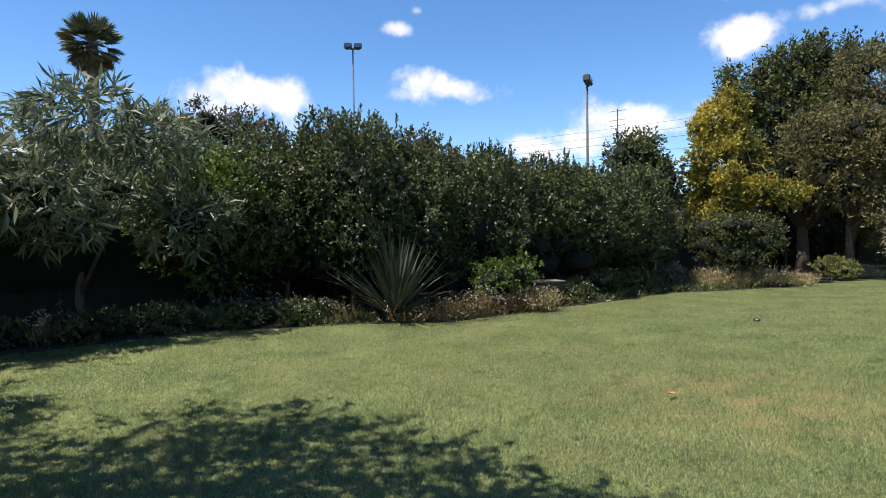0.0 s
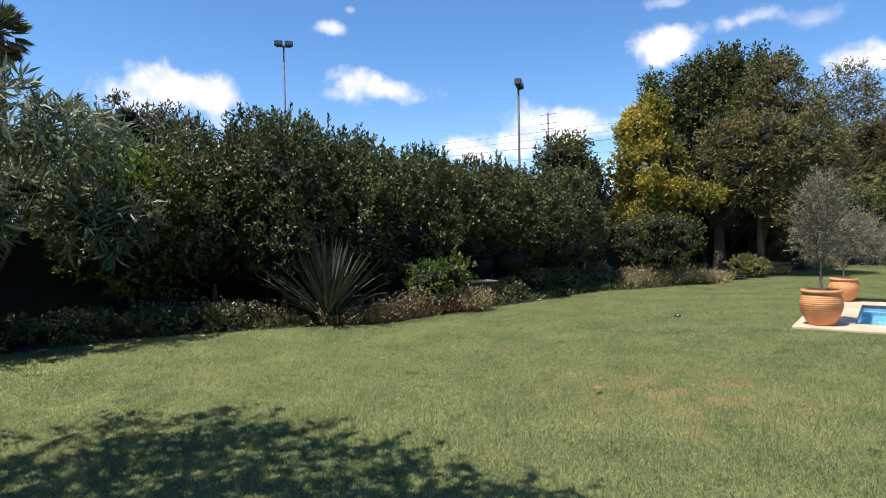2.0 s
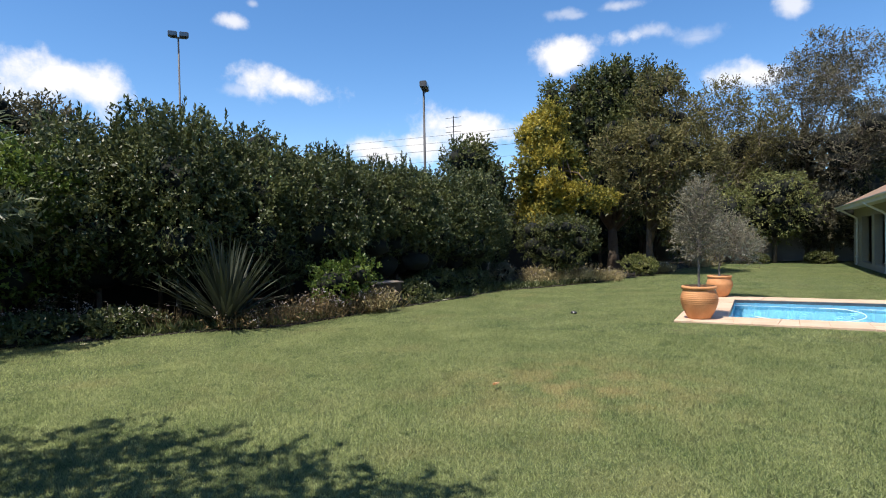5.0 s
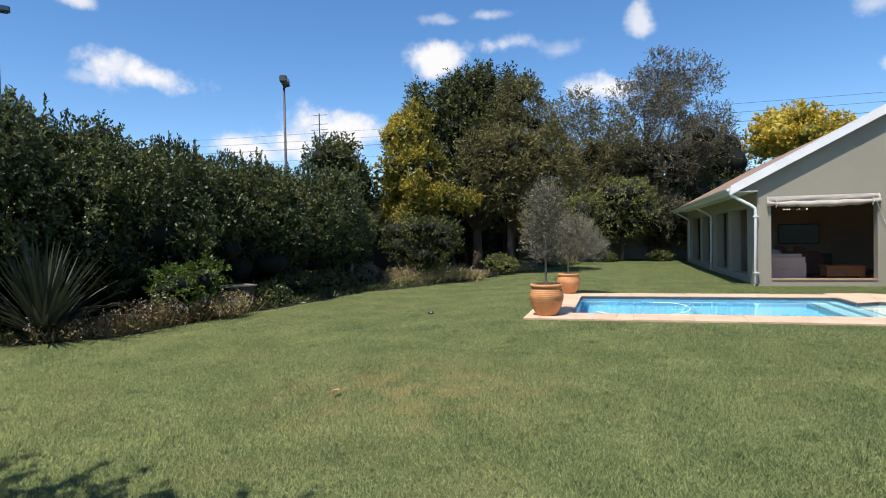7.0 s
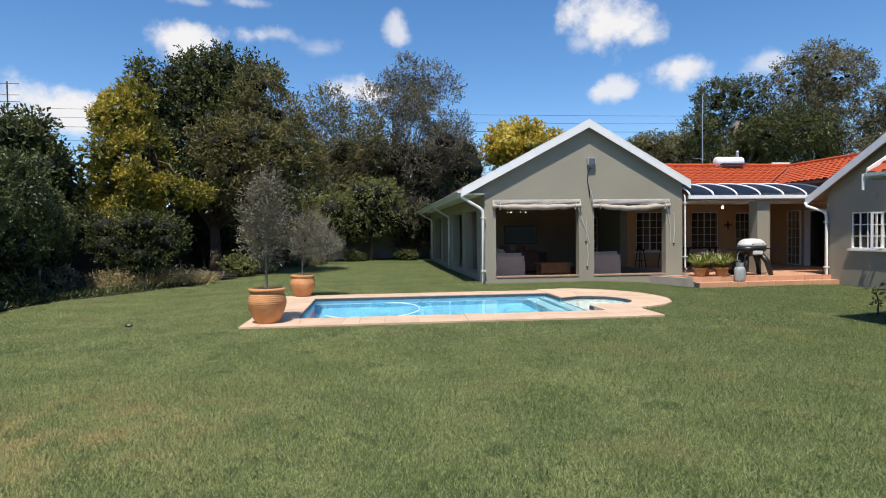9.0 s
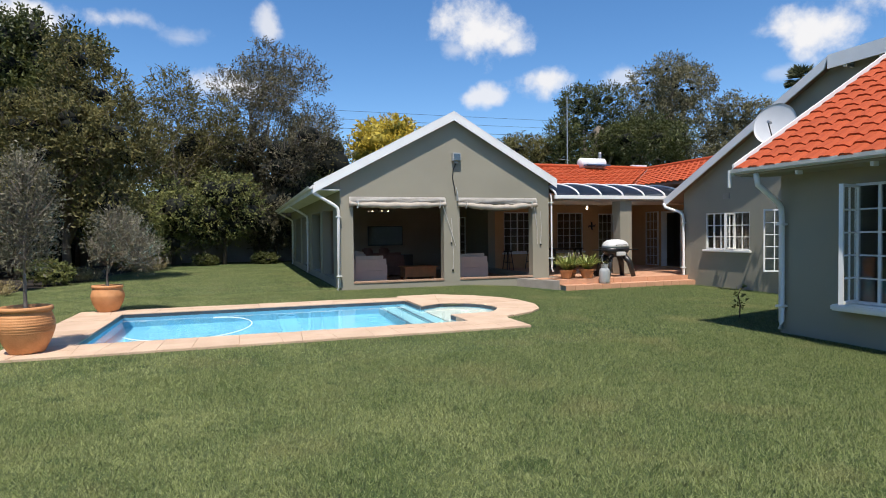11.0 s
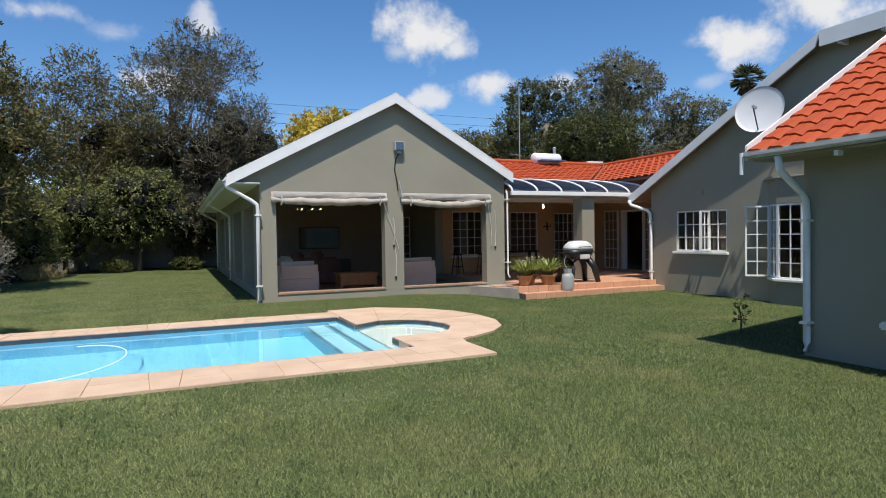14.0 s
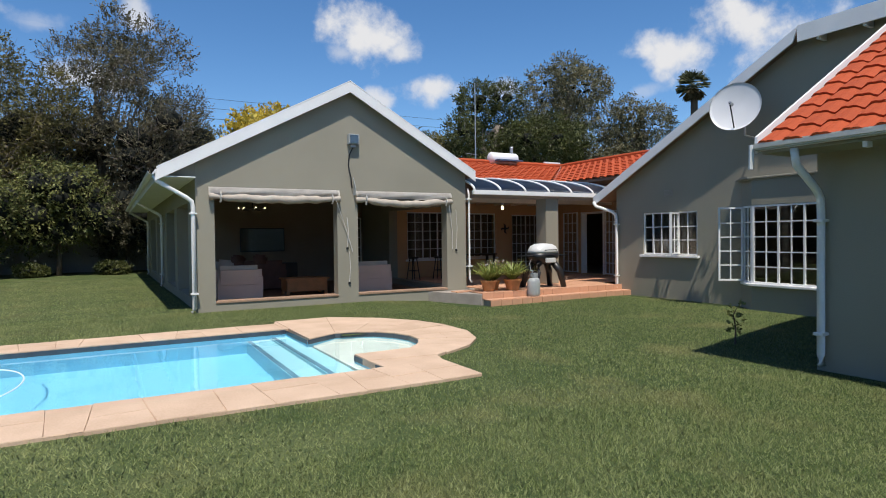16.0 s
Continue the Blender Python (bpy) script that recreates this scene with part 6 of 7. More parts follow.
for level, half in ((6.5, 0.5), (5.95, 0.75), (5.4, 0.95), (4.85, 1.2), (4.3, 1.35), (3.75, 1.35), (3.2, 1.2), (2.6, 1.0)):
    for i in range(5):
        a = i * 1.257 + gold_rnd.uniform(-0.5, 0.5)
        q, k = half * gold_rnd.uniform(0.55, 1.0), gold_rnd.uniform(0.32, 0.55)
        gold_lobes.append(((-0.35 + q * math.cos(a), q * math.sin(a), level + gold_rnd.uniform(-0.2, 0.2)), (k, k, k * 0.8)))
gold_lobes += [((0.9 + 0.28 * i, -0.5, 3.5 - 0.1 * i + 0.2 * (i % 2)), (0.42, 0.42, 0.24)) for i in range(6)]
gold = tree("golden_tree", lifted(-8.0, 20.6), gold_lobes, 5.6, 0.13, L_GOLD, 5600, 7, 0.13, 0.06, 0.24, "golden yellow-green leafy tree at the lawn's edge", seed=51, depth=0.5, rough=0.3)
# dark green core stands for inner leaves and the shade among them
core("crown_core", 51, [(c, r) for c, r in gold_lobes if c[2] < 6.2], L_DARKTREE, gold, 0.6)
dark_rnd = random.Random(23)
dark_lobes = puffs(7, 30, (-1.0, 0, 6.3), (2.2, 2.2, 3.4), (0.78, 0.78, 0.75)) + puffs(17, 26, (1.3, 0, 5.9), (2.0, 2.2, 3.2), (0.78, 0.78, 0.75)) + puffs(27, 14, (0.1, 0, 8.5), (1.8, 1.5, 1.0), (0.75, 0.75, 0.7))
for i in range(13):
    x = dark_rnd.uniform(-3.0, 3.0)
    dark_lobes.append(((x, dark_rnd.uniform(-1.2, 1.2), 9.9 - 0.14 * x * x + dark_rnd.uniform(-0.4, 0.35)), (0.4, 0.4, dark_rnd.uniform(0.55, 0.95))))
tree("dark_tree", lifted(-6.9, 26.8), dark_lobes, 6.0, 0.28, L_DARKTREE, 9000, 7, 0.17, 0.08, 0.42, "tall dark green tree with a dense tufted crown", seed=61, fill=0.6, rise=0.8)
tree("olive_brown_tree", lifted(-4.7, 24.0), puffs(8, 28, (0.3, 0, 4.7), (2.3, 1.9, 3.4), (0.95, 0.95, 0.8)), 3.8, 0.18, L_OLIVEBROWN, 5000, 7, 0.15, 0.06, 0.4, "olive-brown tree with fine twiggy foliage", seed=62, fill=0.3, twigs=900)
tree("grey_green_shrub", lifted(-7.0, 17.9), puffs(9, 20, (-0.1, 0, 1.6), (1.25, 0.9, 1.15), (0.5, 0.5, 0.42)), 1.5, 0.06, L_DARKTREE, 1900, 7, 0.09, 0.04, 0.22, "grey-green shrub under the golden tree", seed=63, fill=0.6, category="shrub")
tree("round_dark_tree", lifted(-11.2, 19.6), puffs(10, 20, (0.1, 0, 3.9), (1.05, 1.0, 2.0), (0.7, 0.7, 0.6)), 3.8, 0.14, L_DARKTREE, 2400, 7, 0.15, 0.075, 0.25, "small round-crowned dark tree behind the hedge", seed=64, fill=0.65)
for i, (x, y) in enumerate(((-12.0, 25.6), (-10.0, 26.6), (-8.2, 29.5))):
    tree("back_hedge_shrub", lifted(x, y), puffs(14 + i, 12, (0, 0, 2.3), (1.5, 1.3, 1.2), (0.85, 0.85, 0.75)), 2.0, 0.1, L_DARKTREE, 1100, 7, 0.16, 0.08, 0.3, "dark green shrub behind the boundary trees", seed=210 + i, fill=0.7, category="shrub", group="back hedge shrubs")
tree("far_hedge_tree", lifted(-21.0, 17.5), puffs(12, 12, (0, 0, 4.8), (1.6, 1.6, 1.8), (0.9, 0.9, 0.8)), 4.5, 0.2, L_DARKTREE, 900, 7, 0.2, 0.1, 0.3, "dark tree top beyond the hedge", seed=65, fill=0.6)
for i, (x, y, h, s) in enumerate(((-27.0, 8.0, 8.2, 1.0), (-25.5, 10.2, 7.7, 0.85), (-24.0, 12.5, 6.6, 0.9), (-24.5, 3.0, 6.5, 1.1), (-19.0, 19.5, 5.8, 0.9), (-17.5, 23.0, 5.4, 0.9))):
    tree("distant_grey_tree", lifted(x, y), puffs(20 + i, 12, (0, 0, h * 0.72), (1.7 * s, 1.7 * s, h * 0.2), (0.95 * s, 0.95 * s, 0.75 * s)), h * 0.65, 0.2, L_GREYTREE, 800, 7, 0.2, 0.075, 0.35, "distant grey-green tree beyond the hedge", seed=70 + i, fill=0.45, group="distant trees")

# back of the garden
feathery = tree("feathery_grey_tree", lifted(2.2, 37.0), puffs(30, 34, (0.6, 0, 7.6), (4.7, 3.0, 3.5), (1.05, 1.05, 0.9)) + puffs(31, 12, (1.6, 0, 11.4), (2.2, 1.4, 1.3), (0.7, 0.7, 0.7)), 6.5, 0.22, L_GREYTREE, 7000, 7, 0.15, 0.055, 0.5, "tall feathery grey tree with see-through twigs", bark=BARK_GREY, seed=80, twigs=3600)
# near-black core imitates the shade low in the crown
core("crown_core", 80, [(c, r) for c, r in puffs(30, 34, (0.6, 0, 7.6), (4.7, 3.0, 3.5), (1.05, 1.05, 0.9)) if c[2] < 7.4], L_HEDGE_CORE, feathery, 0.55)
tree("grey_brown_tree", lifted(-2.2, 36.0), puffs(32, 30, (0, 0, 6.9), (3.3, 2.4, 3.3), (1.05, 1.05, 0.9)), 5.0, 0.22, L_OLIVEBROWN, 5400, 7, 0.16, 0.06, 0.45, "grey-brown twiggy tree at the garden's end", bark=BARK_GREY, seed=81, twigs=1500)
for i, (x, y, h, r, mat_) in enumerate(((-2.6, 33.6, 5.4, 2.0, L_MID), (0.4, 34.6, 5.8, 2.2, L_MID), (3.2, 35.4, 6.0, 2.2, L_GREYTREE), (6.0, 36.6, 6.4, 2.4, L_DARKTREE), (-5.6, 31.6, 5.6, 2.0, L_DARKTREE), (9.6, 38.0, 6.4, 2.4, L_DARKTREE), (-7.0, 35.5, 8.6, 2.8, L_DARKTREE), (-0.6, 38.6, 8.8, 3.0, L_GREYTREE), (6.2, 39.6, 9.4, 3.2, L_OLIVEBROWN), (-3.6, 30.8, 3.6, 1.5, L_MID))):
    tree("garden_end_shrub", lifted(x, y), puffs(40 + i, 18, (0, 0, h * 0.52), (r * 0.75, r * 0.7, h * 0.32), (r * 0.42, r * 0.42, h * 0.14)), h * 0.5, 0.12, mat_, 2300, 7, 0.15, 0.06, 0.35, "leafy green shrub at the end of the garden", seed=90 + i, fill=0.66, category="shrub", group="garden end shrubs", droop=0.2, twigs=300)
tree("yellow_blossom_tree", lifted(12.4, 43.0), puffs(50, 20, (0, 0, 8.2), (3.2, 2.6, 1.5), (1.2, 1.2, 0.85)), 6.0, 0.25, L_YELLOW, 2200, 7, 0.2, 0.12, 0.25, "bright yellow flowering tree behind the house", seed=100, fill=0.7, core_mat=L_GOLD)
for i, (x, y, h, s, mat_, thick) in enumerate(((25.6, 36.5, 12.6, 1.05, L_DARKTREE, 0.3), (28.8, 36.0, 11.4, 1.05, L_DARKTREE, 0.3), (32.7, 37.5, 15.9, 1.15, L_GUM, 0.12), (21.0, 39.5, 9.4, 0.9, L_OLIVEBROWN, 0.3), (36.0, 34.0, 12.0, 0.95, L_GUM, 0.08))):
    tree("gum_tree", lifted(x, y), puffs(60 + i, 22, (0, 0, h * 0.66), (2.9 * s, 2.7 * s, h * 0.26), (1.15 * s, 1.15 * s, 0.9 * s)), h * 0.72, 0.32, mat_, 5200, 7, 0.2, 0.065, 0.45, "tall gum tree with open grey-green crown" if thick < 0.2 else "tall dense dark green tree behind the house", bark=BARK_GREY, seed=110 + i, fill=thick, group="gum trees", droop=0.45 if thick < 0.2 else 0.15, twigs=500)
for i, (x, y, h) in enumerate(((19.3, 44.0, 9.6), (20.6, 45.0, 8.6), (17.6, 43.0, 7.6))):
    cone = [((0, 0, h * f), (1.1 * (1.05 - f), 1.1 * (1.05 - f), h * 0.09)) for f in np.linspace(0.15, 0.98, 9)]
    tree("conifer", lifted(x, y), cone, h * 0.95, 0.14, L_DARKTREE, 900, 7, 0.14, 0.05, 0.25, "dark narrow conifer behind the roof", seed=130 + i, fill=0.7, group="conifers")


def palm(place, height, size, seed, label):
    """A slender trunk with a ruff of dead leaves and a crown of fans."""
    rng = np.random.default_rng(seed)
    t = root("palm_tree", pose(*place), label, "palm", "palms")
    part("trunk", tube(bmesh.new(), [(0.12 * math.sin(f * 2), 0, f * height) for f in np.linspace(0, 1, 8)], [0.34 - 0.12 * f for f in np.linspace(0, 1, 8)], 10), BARK, t, smooth=True)
    for part_name, n, mat_, lo, hi in (("fronds", 46, L_PALM, -0.35, 1.3), ("dead_fronds", 30, L_DRY, -1.25, -0.5)):
        rows = []
        for i in range(n):
            a, e = rng.random() * 6.283, lo + (hi - lo) * rng.random()
            axis = np.array([math.cos(a) * math.cos(e), math.sin(a) * math.cos(e), math.sin(e)])
            stalk = np.array([0, 0, height]) + axis * size * 0.5
            blades = 16
            side = unit(np.cross(axis, [0, 0, 1.0])[None])[0]
            w = unit(axis[None] * np.cos(np.linspace(-1.25, 1.25, blades))[:, None] + side[None] * np.sin(np.linspace(-1.25, 1.25, blades))[:, None] + np.array([0, 0, -0.18]))
            rows.append(leaf_corners(rng, np.repeat(stalk[None], blades, 0), w, size * 0.62, 0.075 * size, 0.02))
            rows.append(leaf_corners(rng, np.array([[0, 0, height]]), axis[None], size * 0.52, 0.05 * size, 0.02))
        quads(part_name, np.concatenate(rows), mat_, t)
    return t


palm(lifted(-29.2, 4.8), 10.4, 1.25, 5, "tall fan palm beyond the long-leaved bush")
palm(lifted(38.0, 30.4), 11.9, 1.1, 6, "tall fan palm behind the wing roof")


# ---- shade-giving tree behind the start of the path ----
tree("shade_tree", lifted(-6.3, -7.4), puffs(77, 26, (1.2, 3.15, 5.3), (2.3, 1.6, 0.75), (0.72, 0.72, 0.42)) + puffs(78, 10, (-1.0, 0.5, 5.4), (1.6, 1.6, 0.8), (0.9, 0.9, 0.6)), 4.4, 0.2, L_MID, 2600, 7, 0.16, 0.07, 0.5, "leafy tree whose shadow falls on the lawn", seed=140)

# ---- low planting in the bed ----
agave = root("spiky_blade_plant", pose(*lifted(-10.1, 4.85)), "large clump of stiff grey-green sword-shaped leaves", "plant")
rng = np.random.default_rng(17)
for i in range(135):
    a, tilt = rng.random() * 6.283, 0.05 + 0.92 * rng.random() ** 0.95
    ln = 1.5 + 0.6 * rng.random()
    bend = 0.45 * rng.random() * tilt
    bm = bmesh.new()
    prev = None
    for j in range(7):
        f = j / 6
        th = tilt + bend * f
        c = Vector((math.cos(a) * math.sin(th) * ln * f, math.sin(a) * math.sin(th) * ln * f, math.cos(th) * ln * f))
        w = 0.046 * (0.75 + 0.6 * f if f < 0.4 else max(0.02, 0.99 * (1 - (f - 0.4) / 0.6) ** 0.75))
        s = Vector((-math.sin(a), math.cos(a), 0)) * w
        up = Vector((-math.cos(a), -math.sin(a), 0.6)) * w * 0.3
        row = [bm.verts.new(c - s + up), bm.verts.new(c), bm.verts.new(c + s + up)]
        if prev:
            for k_ in range(2):
                bm.faces.new((prev[k_], prev[k_ + 1], row[k_ + 1], row[k_]))
        prev = row
    part("blade", bm, L_AGAVE, agave)


def dry_clump(place, radius, height, stalks, heads, seed, label, mat_=None, head_mat=None, category="plant"):
    rng = np.random.default_rng(seed)
    t = root("dry_flower_clump" if category == "plant" else "dry_grass_clump", pose(*place), label, category, "bed clumps")
    q = rng.normal(size=(stalks, 2)) * radius * 0.45
    base = np.column_stack([q, np.zeros(stalks)])
    w = unit(np.column_stack([q * 0.6 / radius + rng.normal(size=(stalks, 2)) * 0.22, 0.8 + 0.3 * rng.random(stalks)]))
    ln = height * (0.55 + 0.6 * rng.random(stalks))
    rows = [leaf_corners(rng, base, w, ln, 0.013, 0.06)]
    pick = rng.integers(0, stalks, stalks * 2)
    mid = base[pick] + w[pick] * (ln[pick] * (0.25 + 0.7 * rng.random(len(pick))))[:, None]
    rows.append(leaf_corners(rng, mid, unit(rng.normal(size=mid.shape) + np.array([0, 0, 0.2])), 0.10, 0.028, 0.1))
    quads("stalk_mass", np.concatenate(rows), mat_ or L_DRY, t, kind="stuff")
    if heads:
        pick = rng.integers(0, stalks, heads)
        tip = base[pick] + w[pick] * ln[pick][:, None]
        tip = np.repeat(tip, 5, 0) + rng.normal(size=(heads * 5, 3)) * 0.025
        quads("seed_head_mass", leaf_corners(rng, tip, unit(rng.normal(size=tip.shape)), 0.035, 0.03), head_mat or L_FLOWER, t, "pale seed heads", "stuff")
    return t


rnd = random.Random(15)
clump_label = "straggly clump of dry stalks with pale seed heads in the bed"
for x, y, r, h, n, hd in ((-12.3, -1.1, 0.4, 0.65, 60, 30), (-12.5, -0.2, 0.45, 0.5, 45, 16), (-12.6, 2.4, 0.4, 0.55, 50, 26), (-12.3, 3.0, 0.45, 0.7, 70, 40), (-11.5, 3.5, 0.45, 0.55, 70, 30), (-10.9, 4.0, 0.45, 0.5, 80, 14), (-9.8, 4.75, 0.5, 0.42, 160, 16), (-9.3, 5.5, 0.5, 0.45, 200, 16), (-9.1, 6.4, 0.6, 0.6, 230, 40), (-9.0, 7.2, 0.5, 0.55, 200, 40), (-8.75, 7.9, 0.45, 0.55, 240, 15)):
    dry_clump(lifted(x, y), r, h, n, hd, int(abs(x * 31 + y * 7)), clump_label)
grass_label = "pale dry ornamental grass clump at the lawn's edge"
for x, y, r, h in ((-8.6, 8.1, 0.45, 0.6), (-7.6, 17.1, 0.6, 0.75), (-6.3, 18.5, 0.8, 0.75), (-7.0, 17.7, 0.5, 0.6), (-5.6, 19.6, 0.5, 0.5), (-4.4, 24.5, 0.6, 0.6), (-2.9, 29.3, 0.6, 0.7)):
    dry_clump(lifted(x, y), r, h, 420, 25, int(abs(x * 13 + y * 5)), grass_label, L_DRYGRASS, None, "grass")
for name_, x, y, h, r, mat_, lab, s in (("round_green_shrub", -9.2, 7.6, 1.45, 0.9, L_LIME, "low rounded green shrub in the bed", 1), ("pale_leaf_shrub", -8.75, 16.2, 0.85, 0.5, L_OLIVE, "low pale grey-leaved shrub in the bed", 2), ("low_green_shrub", -9.2, 12.0, 0.85, 0.9, L_HEDGE, "low dark green ground cover under the hedge", 3), ("low_green_shrub", -9.0, 13.6, 0.8, 0.9, L_HEDGE, "low dark green ground cover under the hedge", 4), ("low_green_shrub", -9.0, 10.4, 0.6, 0.7, L_HEDGE, "low dark green ground cover under the hedge", 5), ("low_green_shrub", -5.0, 22.6, 0.9, 0.7, L_MID, "low green shrub at the lawn's edge", 6), ("low_green_shrub", 2.6, 33.9, 0.65, 0.8, L_DARKTREE, "low dark strap-leaved planting by the wall", 7), ("low_green_shrub", -0.6, 33.9, 0.6, 0.7, L_DARKTREE, "low dark strap-leaved planting by the wall", 8), ("low_green_shrub", -12.7, -1.9, 0.45, 0.8, L_HEDGE, "low dark green ground cover under the long-leaved bush", 9), ("low_green_shrub", -12.6, -0.5, 0.45, 0.8, L_HEDGE, "low dark green ground cover under the long-leaved bush", 10), ("low_green_shrub", -12.5, 0.9, 0.45, 0.8, L_HEDGE, "low dark green ground cover under the long-leaved bush", 11), ("low_green_shrub", -12.1, 2.2, 0.45, 0.8, L_HEDGE, "low dark green ground cover under the long-leaved bush", 12), ("low_green_shrub", -11.3, 3.4, 0.45, 0.7, L_HEDGE, "low dark green ground cover under the hedge", 13)):
    tree(name_, lifted(x, y), puffs(200 + s, 9, (0, 0, h * 0.5), (r * 0.6, r * 0.6, h * 0.2), (r * 0.5, r * 0.5, h * 0.28)), h * 0.4, 0.03, mat_, 760, 8, 0.085, 0.042, 0.14, lab, seed=150 + s, fill=0.5, category="shrub")
sap = root("young_plant", pose(*lifted(10.25, 8.0)), "small young leafy plant growing in the lawn", "plant")
part("stem", tube(bmesh.new(), [(0, 0, -0.03), (0.04, 0.02, 0.25), (0.0, 0.03, 0.44), (0.04, 0.0, 0.54)], [0.016, 0.013, 0.01, 0.005], 6), BARK, sap)
crown("foliage", 9, [((0.03, 0, 0.52), (0.1, 0.1, 0.07)), ((0.04, 0, 0.33), (0.07, 0.07, 0.05)), ((-0.04, 0, 0.2), (0.06, 0.06, 0.05))], 20, 4, 0.055, 0.04, 0.05, L_MID, sap)

# ---- poles, wires and the neighbour ----
def floodlight_pole(place, height, label):
    p = root("floodlight_pole", pose(*place), label, "light pole", "floodlight poles")
    part("pole", tube(bmesh.new(), [(0, 0, -0.1), (0, 0, height)], [0.06, 0.04], 10), POLE, p, smooth=True)
    part("crossarm", boxes((-0.36, -0.04, height, 0.36, 0.04, height + 0.07)), POLE, p)
    for x in (-0.25, 0.25):
        head = part("lamp_head", boxes((x - 0.2, -0.17, height + 0.05, x + 0.2, 0.1, height + 0.29), bevel=0.03), POLE, p)
        part("lens", boxes((x - 0.16, -0.178, height + 0.09, x + 0.16, -0.171, height + 0.25)), SCREEN, head, "dark glass lamp front")
    return p


floodlight_pole((-24.4, 15.3, -0.1), 11.4, "tall grey floodlight pole with twin lamps").rotation_euler = (0, 0, radians(50))
floodlight_pole((-11.9, 16.5, -0.1), 7.55, "tall grey floodlight pole with twin lamps").rotation_euler = (0, 0, radians(112))
floodlight_pole((-33.0, 40.0, -0.1), 8.4, "distant grey floodlight pole with twin lamps")
mast = root("aerial_mast", pose(-15.6, 26.4, 0), "thin aerial mast with crossbars beyond the hedge", "antenna")
part("mast", tube(bmesh.new(), [(0, 0, 0), (0, 0, 8.6)], 0.03, 6), POLE, mast)
for z in (8.5, 8.0, 7.7):
    part("crossbar", tube(bmesh.new(), [(-0.5, 0, z), (0.5, 0, z)], 0.015, 5), POLE, mast)
for y, z, r in ((50, 12.9, 0.013), (50.6, 12.3, 0.013), (51, 11.6, 0.02), (52, 10.6, 0.013)):
    pts = [(x, y, z - 0.9 * (1 - ((x - 5) / 75) ** 2)) for x in np.linspace(-70, 80, 25)]
    tagged(part("power_line", tube(bmesh.new(), pts, r, 5), BLACK, smooth=True), "thin dark overhead power line", "power line", "power lines")
for x, m_ in ((-70, "west"), (80, "east")):
    pp = root("power_pole", pose(x, 51, 0), "wooden power pole carrying the overhead lines", "power pole", "power poles")
    part("pole", tube(bmesh.new(), [(0, 0, -0.2), (0, 0, 13.2)], [0.16, 0.11], 10), BARK_GREY, pp)
    for z in (12.85, 12.25, 11.55, 10.55):
        part("crossarm", boxes((-0.06, -1.2, z - 0.06, 0.06, 1.2, z + 0.06)), BARK_GREY, pp)
lane_pole = root("lane_pole", pose(31.8, 34.5, -0.1), "thin grey pole among the trees behind the house", "pole")
part("pole", tube(bmesh.new(), [(0, 0, 0), (0, 0, 8.75)], [0.07, 0.05], 8), POLE, lane_pole, smooth=True)
part("cap", boxes((-0.16, -0.07, 8.75, 0.16, 0.07, 8.9), bevel=0.02), POLE, lane_pole)
hut = root("neighbour_house", pose(-17.5, 33.5, -1.7, 0, 0, 25), "neighbour's white-walled house with a tiled roof", "house")
part("wall", boxes((-3, -2, -0.2, 3, 2, 3.0)), SILL, hut)
bm = prism(bmesh.new(), [(-3.2, -2.4, 3.0), (-3.2, 0, 4.6), (-3.2, 2.4, 3.0)], (6.4, 0, 0))
part("roof", bm, ROOFSHEET, hut)
part("verge_board", prism(bmesh.new(), [(3.21, -2.45, 3.0), (3.21, 0, 4.66), (3.21, 2.45, 3.0), (3.21, 2.45, 2.8), (3.21, 0, 4.45), (3.21, -2.45, 2.8)], (0.03, 0, 0)), WHITE, hut)

# far tree line that closes the view
rng = np.random.default_rng(99)
far_p, far_w = [], []
for i in range(230):
    a = i / 230 * 2 * math.pi + rng.normal() * 0.01
    d = 85 + 25 * rng.random()
    h = 4.0 + 3.5 * rng.random()
    n = 130
    u = unit(rng.normal(size=(n, 3)))
    far_p.append(np.array([d * math.cos(a), d * math.sin(a) + 10, h * 0.5]) + u * np.array([4.5, 4.5, h * 0.6]))
    far_w.append(unit(u + np.array([0, 0, 0.3])))
far_p, far_w = np.concatenate(far_p), np.concatenate(far_w)
quads("far_woods", leaf_corners(rng, far_p, far_w, 1.7, 1.2, 0.1), L_DARKTREE, None, "distant dark belt of trees", "stuff")["category"] = "woods"

# dark ground cover that fills the bed
rng = np.random.default_rng(55)
row_y = rng.uniform(3.2, 19.0, 2600)
row_x = np.interp(row_y, [p[1] for p in EDGE[:14]], [p[0] for p in EDGE[:14]]) - 0.12 - 1.9 * rng.random(2600) ** 1.3
base = np.repeat(np.column_stack([row_x, row_y, np.full(2600, -0.09)]), 6, 0)
way = unit(rng.normal(size=base.shape) * 0.6 + np.array([0, 0, 0.8]))
cover_ob = quads("ground_cover", leaf_corners(rng, base + way * 0.1 * rng.random((len(base), 1)), way, 0.15 * (0.5 + rng.random(len(base))), 0.04, 0.15), L_HEDGE, None, "low dark leafy ground cover in the bed", "stuff")
cover_ob["category"] = "ground cover"

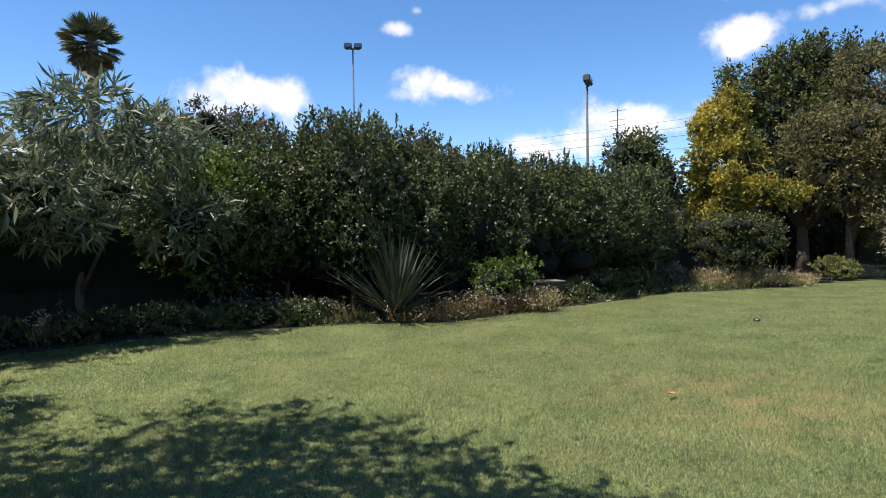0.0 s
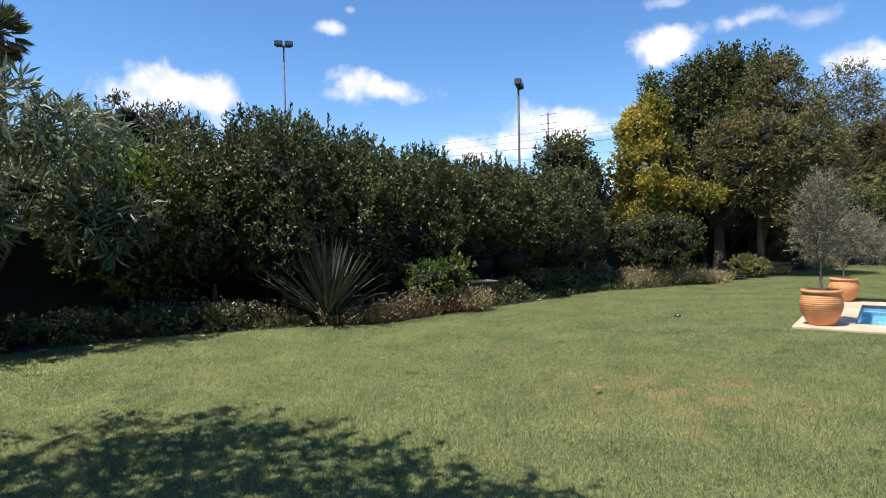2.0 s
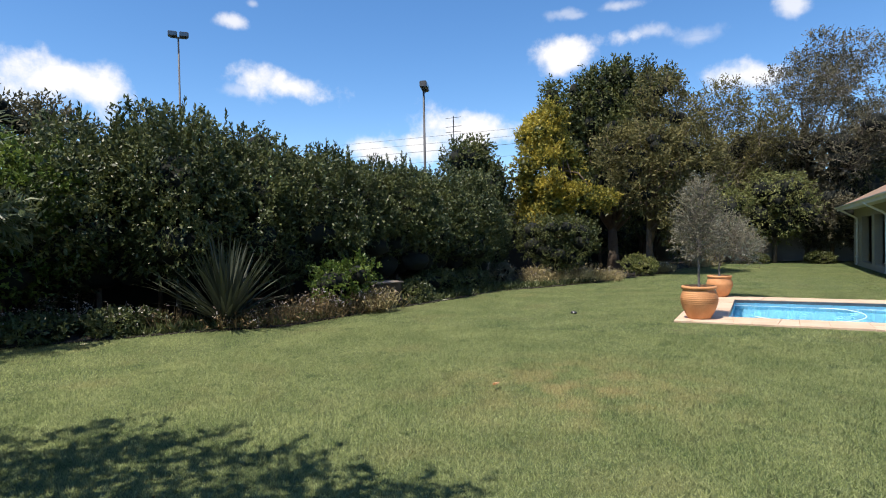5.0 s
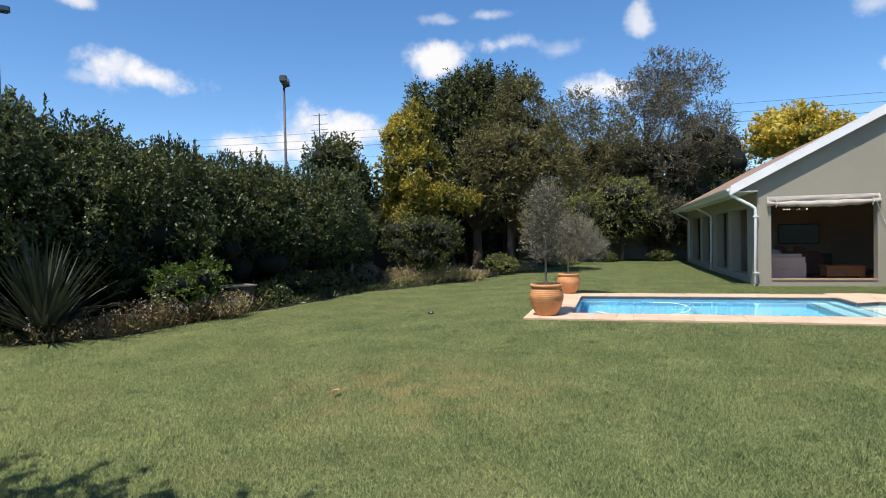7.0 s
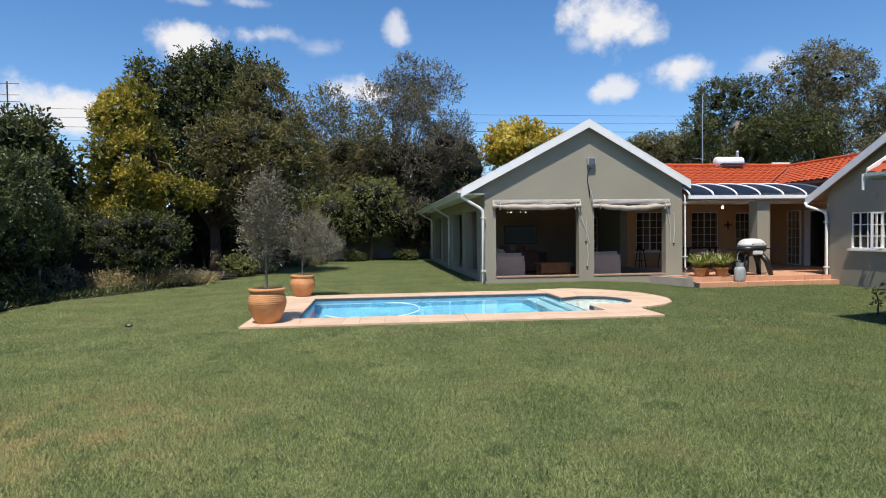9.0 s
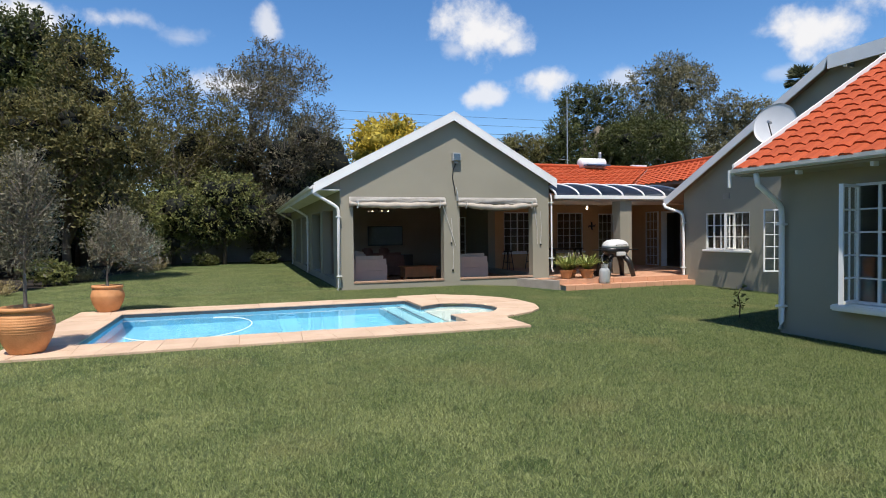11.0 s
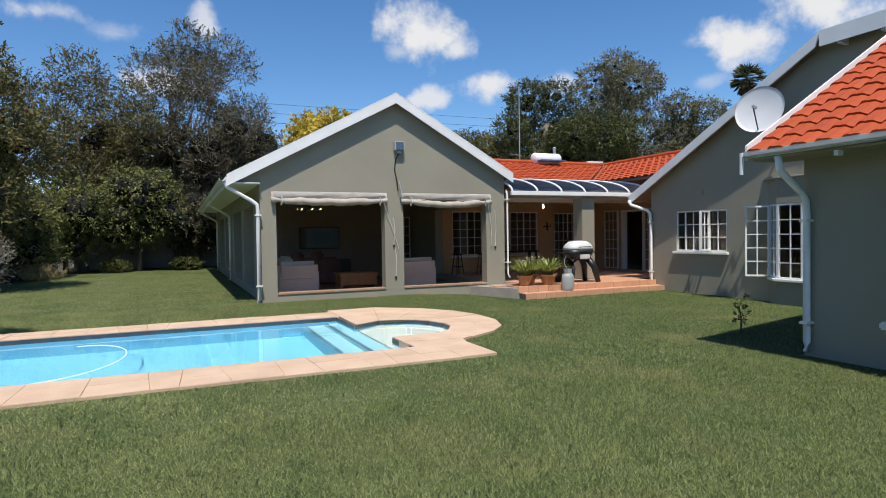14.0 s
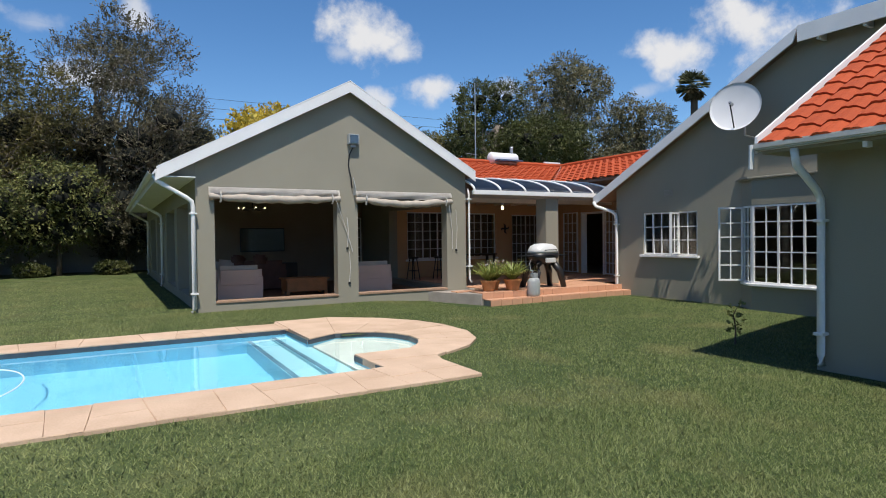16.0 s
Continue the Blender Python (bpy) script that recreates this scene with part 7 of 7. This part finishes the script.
# ---- grass ----
def on_lawn(x, y):
    ok = ~((x > -1.82) & (x < 5.98) & (y > 7.9) & (y < 13.06))
    r = np.hypot(x - CENTRE[0], y - CENTRE[1])
    ang = np.degrees(np.arctan2(y - CENTRE[1], x - CENTRE[0]))
    ok &= ~((ang > -64) & (ang < 100) & (r < np.interp(ang, (-60, -25, 20, 55, 76, 100), (1.83, 2.0, 2.15, 2.45, 2.68, 2.7))))
    ok &= ~((x > 9.53) & (y < 6.55)) & ~((y > 15.65) & (x > 3.85)) & ~((y > 13.95) & (x > 9.3)) & ~((x > 14.15) & (y > 3.0))
    edge_x = np.interp(y, [p[1] for p in EDGE[:14]], [p[0] for p in EDGE[:14]])
    return ok & (x > edge_x - 0.1)


def grass(name, seed, x0, y0, x1, y1, per_m2, height, width, label):
    rng = np.random.default_rng(seed)
    n = int((x1 - x0) * (y1 - y0) * per_m2)
    x, y = x0 + (x1 - x0) * rng.random(n), y0 + (y1 - y0) * rng.random(n)
    keep = on_lawn(x, y)
    x, y = x[keep], y[keep]
    tuft = 0.85 + 0.3 * (0.5 + 0.5 * np.sin(x * 1.7 + 1.3 * np.sin(y * 1.1)) * np.cos(y * 1.9 + x * 0.6)) + 0.18 * np.sin(x * 23 + 3 * np.sin(y * 9)) * np.cos(y * 19 + 2 * np.sin(x * 11))
    base = np.column_stack([x, y, ground_z(x, y) - 0.004])
    w = unit(np.column_stack([rng.normal(size=(len(x), 2)) * 0.8, np.ones(len(x))]))
    a = rng.random(len(x)) * 6.283
    side = np.column_stack([np.cos(a), np.sin(a), 0 * a]) * width * 0.5
    tip = base + w * (height * tuft * (0.6 + 0.7 * rng.random(len(x))))[:, None]
    corners = np.stack([base - side, base + side, tip], 1)
    me = bpy.data.meshes.new(name)
    me.vertices.add(3 * len(x))
    me.vertices.foreach_set("co", np.ascontiguousarray(corners, np.float32).ravel())
    me.loops.add(3 * len(x))
    me.loops.foreach_set("vertex_index", np.arange(3 * len(x), dtype=np.int32))
    me.polygons.add(len(x))
    me.polygons.foreach_set("loop_start", np.arange(0, 3 * len(x), 3, dtype=np.int32))
    me.update(calc_edges=True)
    me.materials.append(BLADE)
    tagged(new(name, me), label, "grass", kind="stuff")


BLADES = "short mown green grass blades of the lawn"
grass("grass", 1, -8.0, -3.6, 9.5, 6.6, 5200, 0.042, 0.010, BLADES)
grass("grass", 2, -9.0, 6.6, 14.2, 16.0, 1900, 0.038, 0.013, BLADES)
grass("grass", 3, -12.3, -4.0, -8.0, 6.6, 1900, 0.042, 0.012, BLADES)
grass("grass", 4, -8.0, 16.0, 3.9, 30.0, 500, 0.040, 0.016, BLADES)
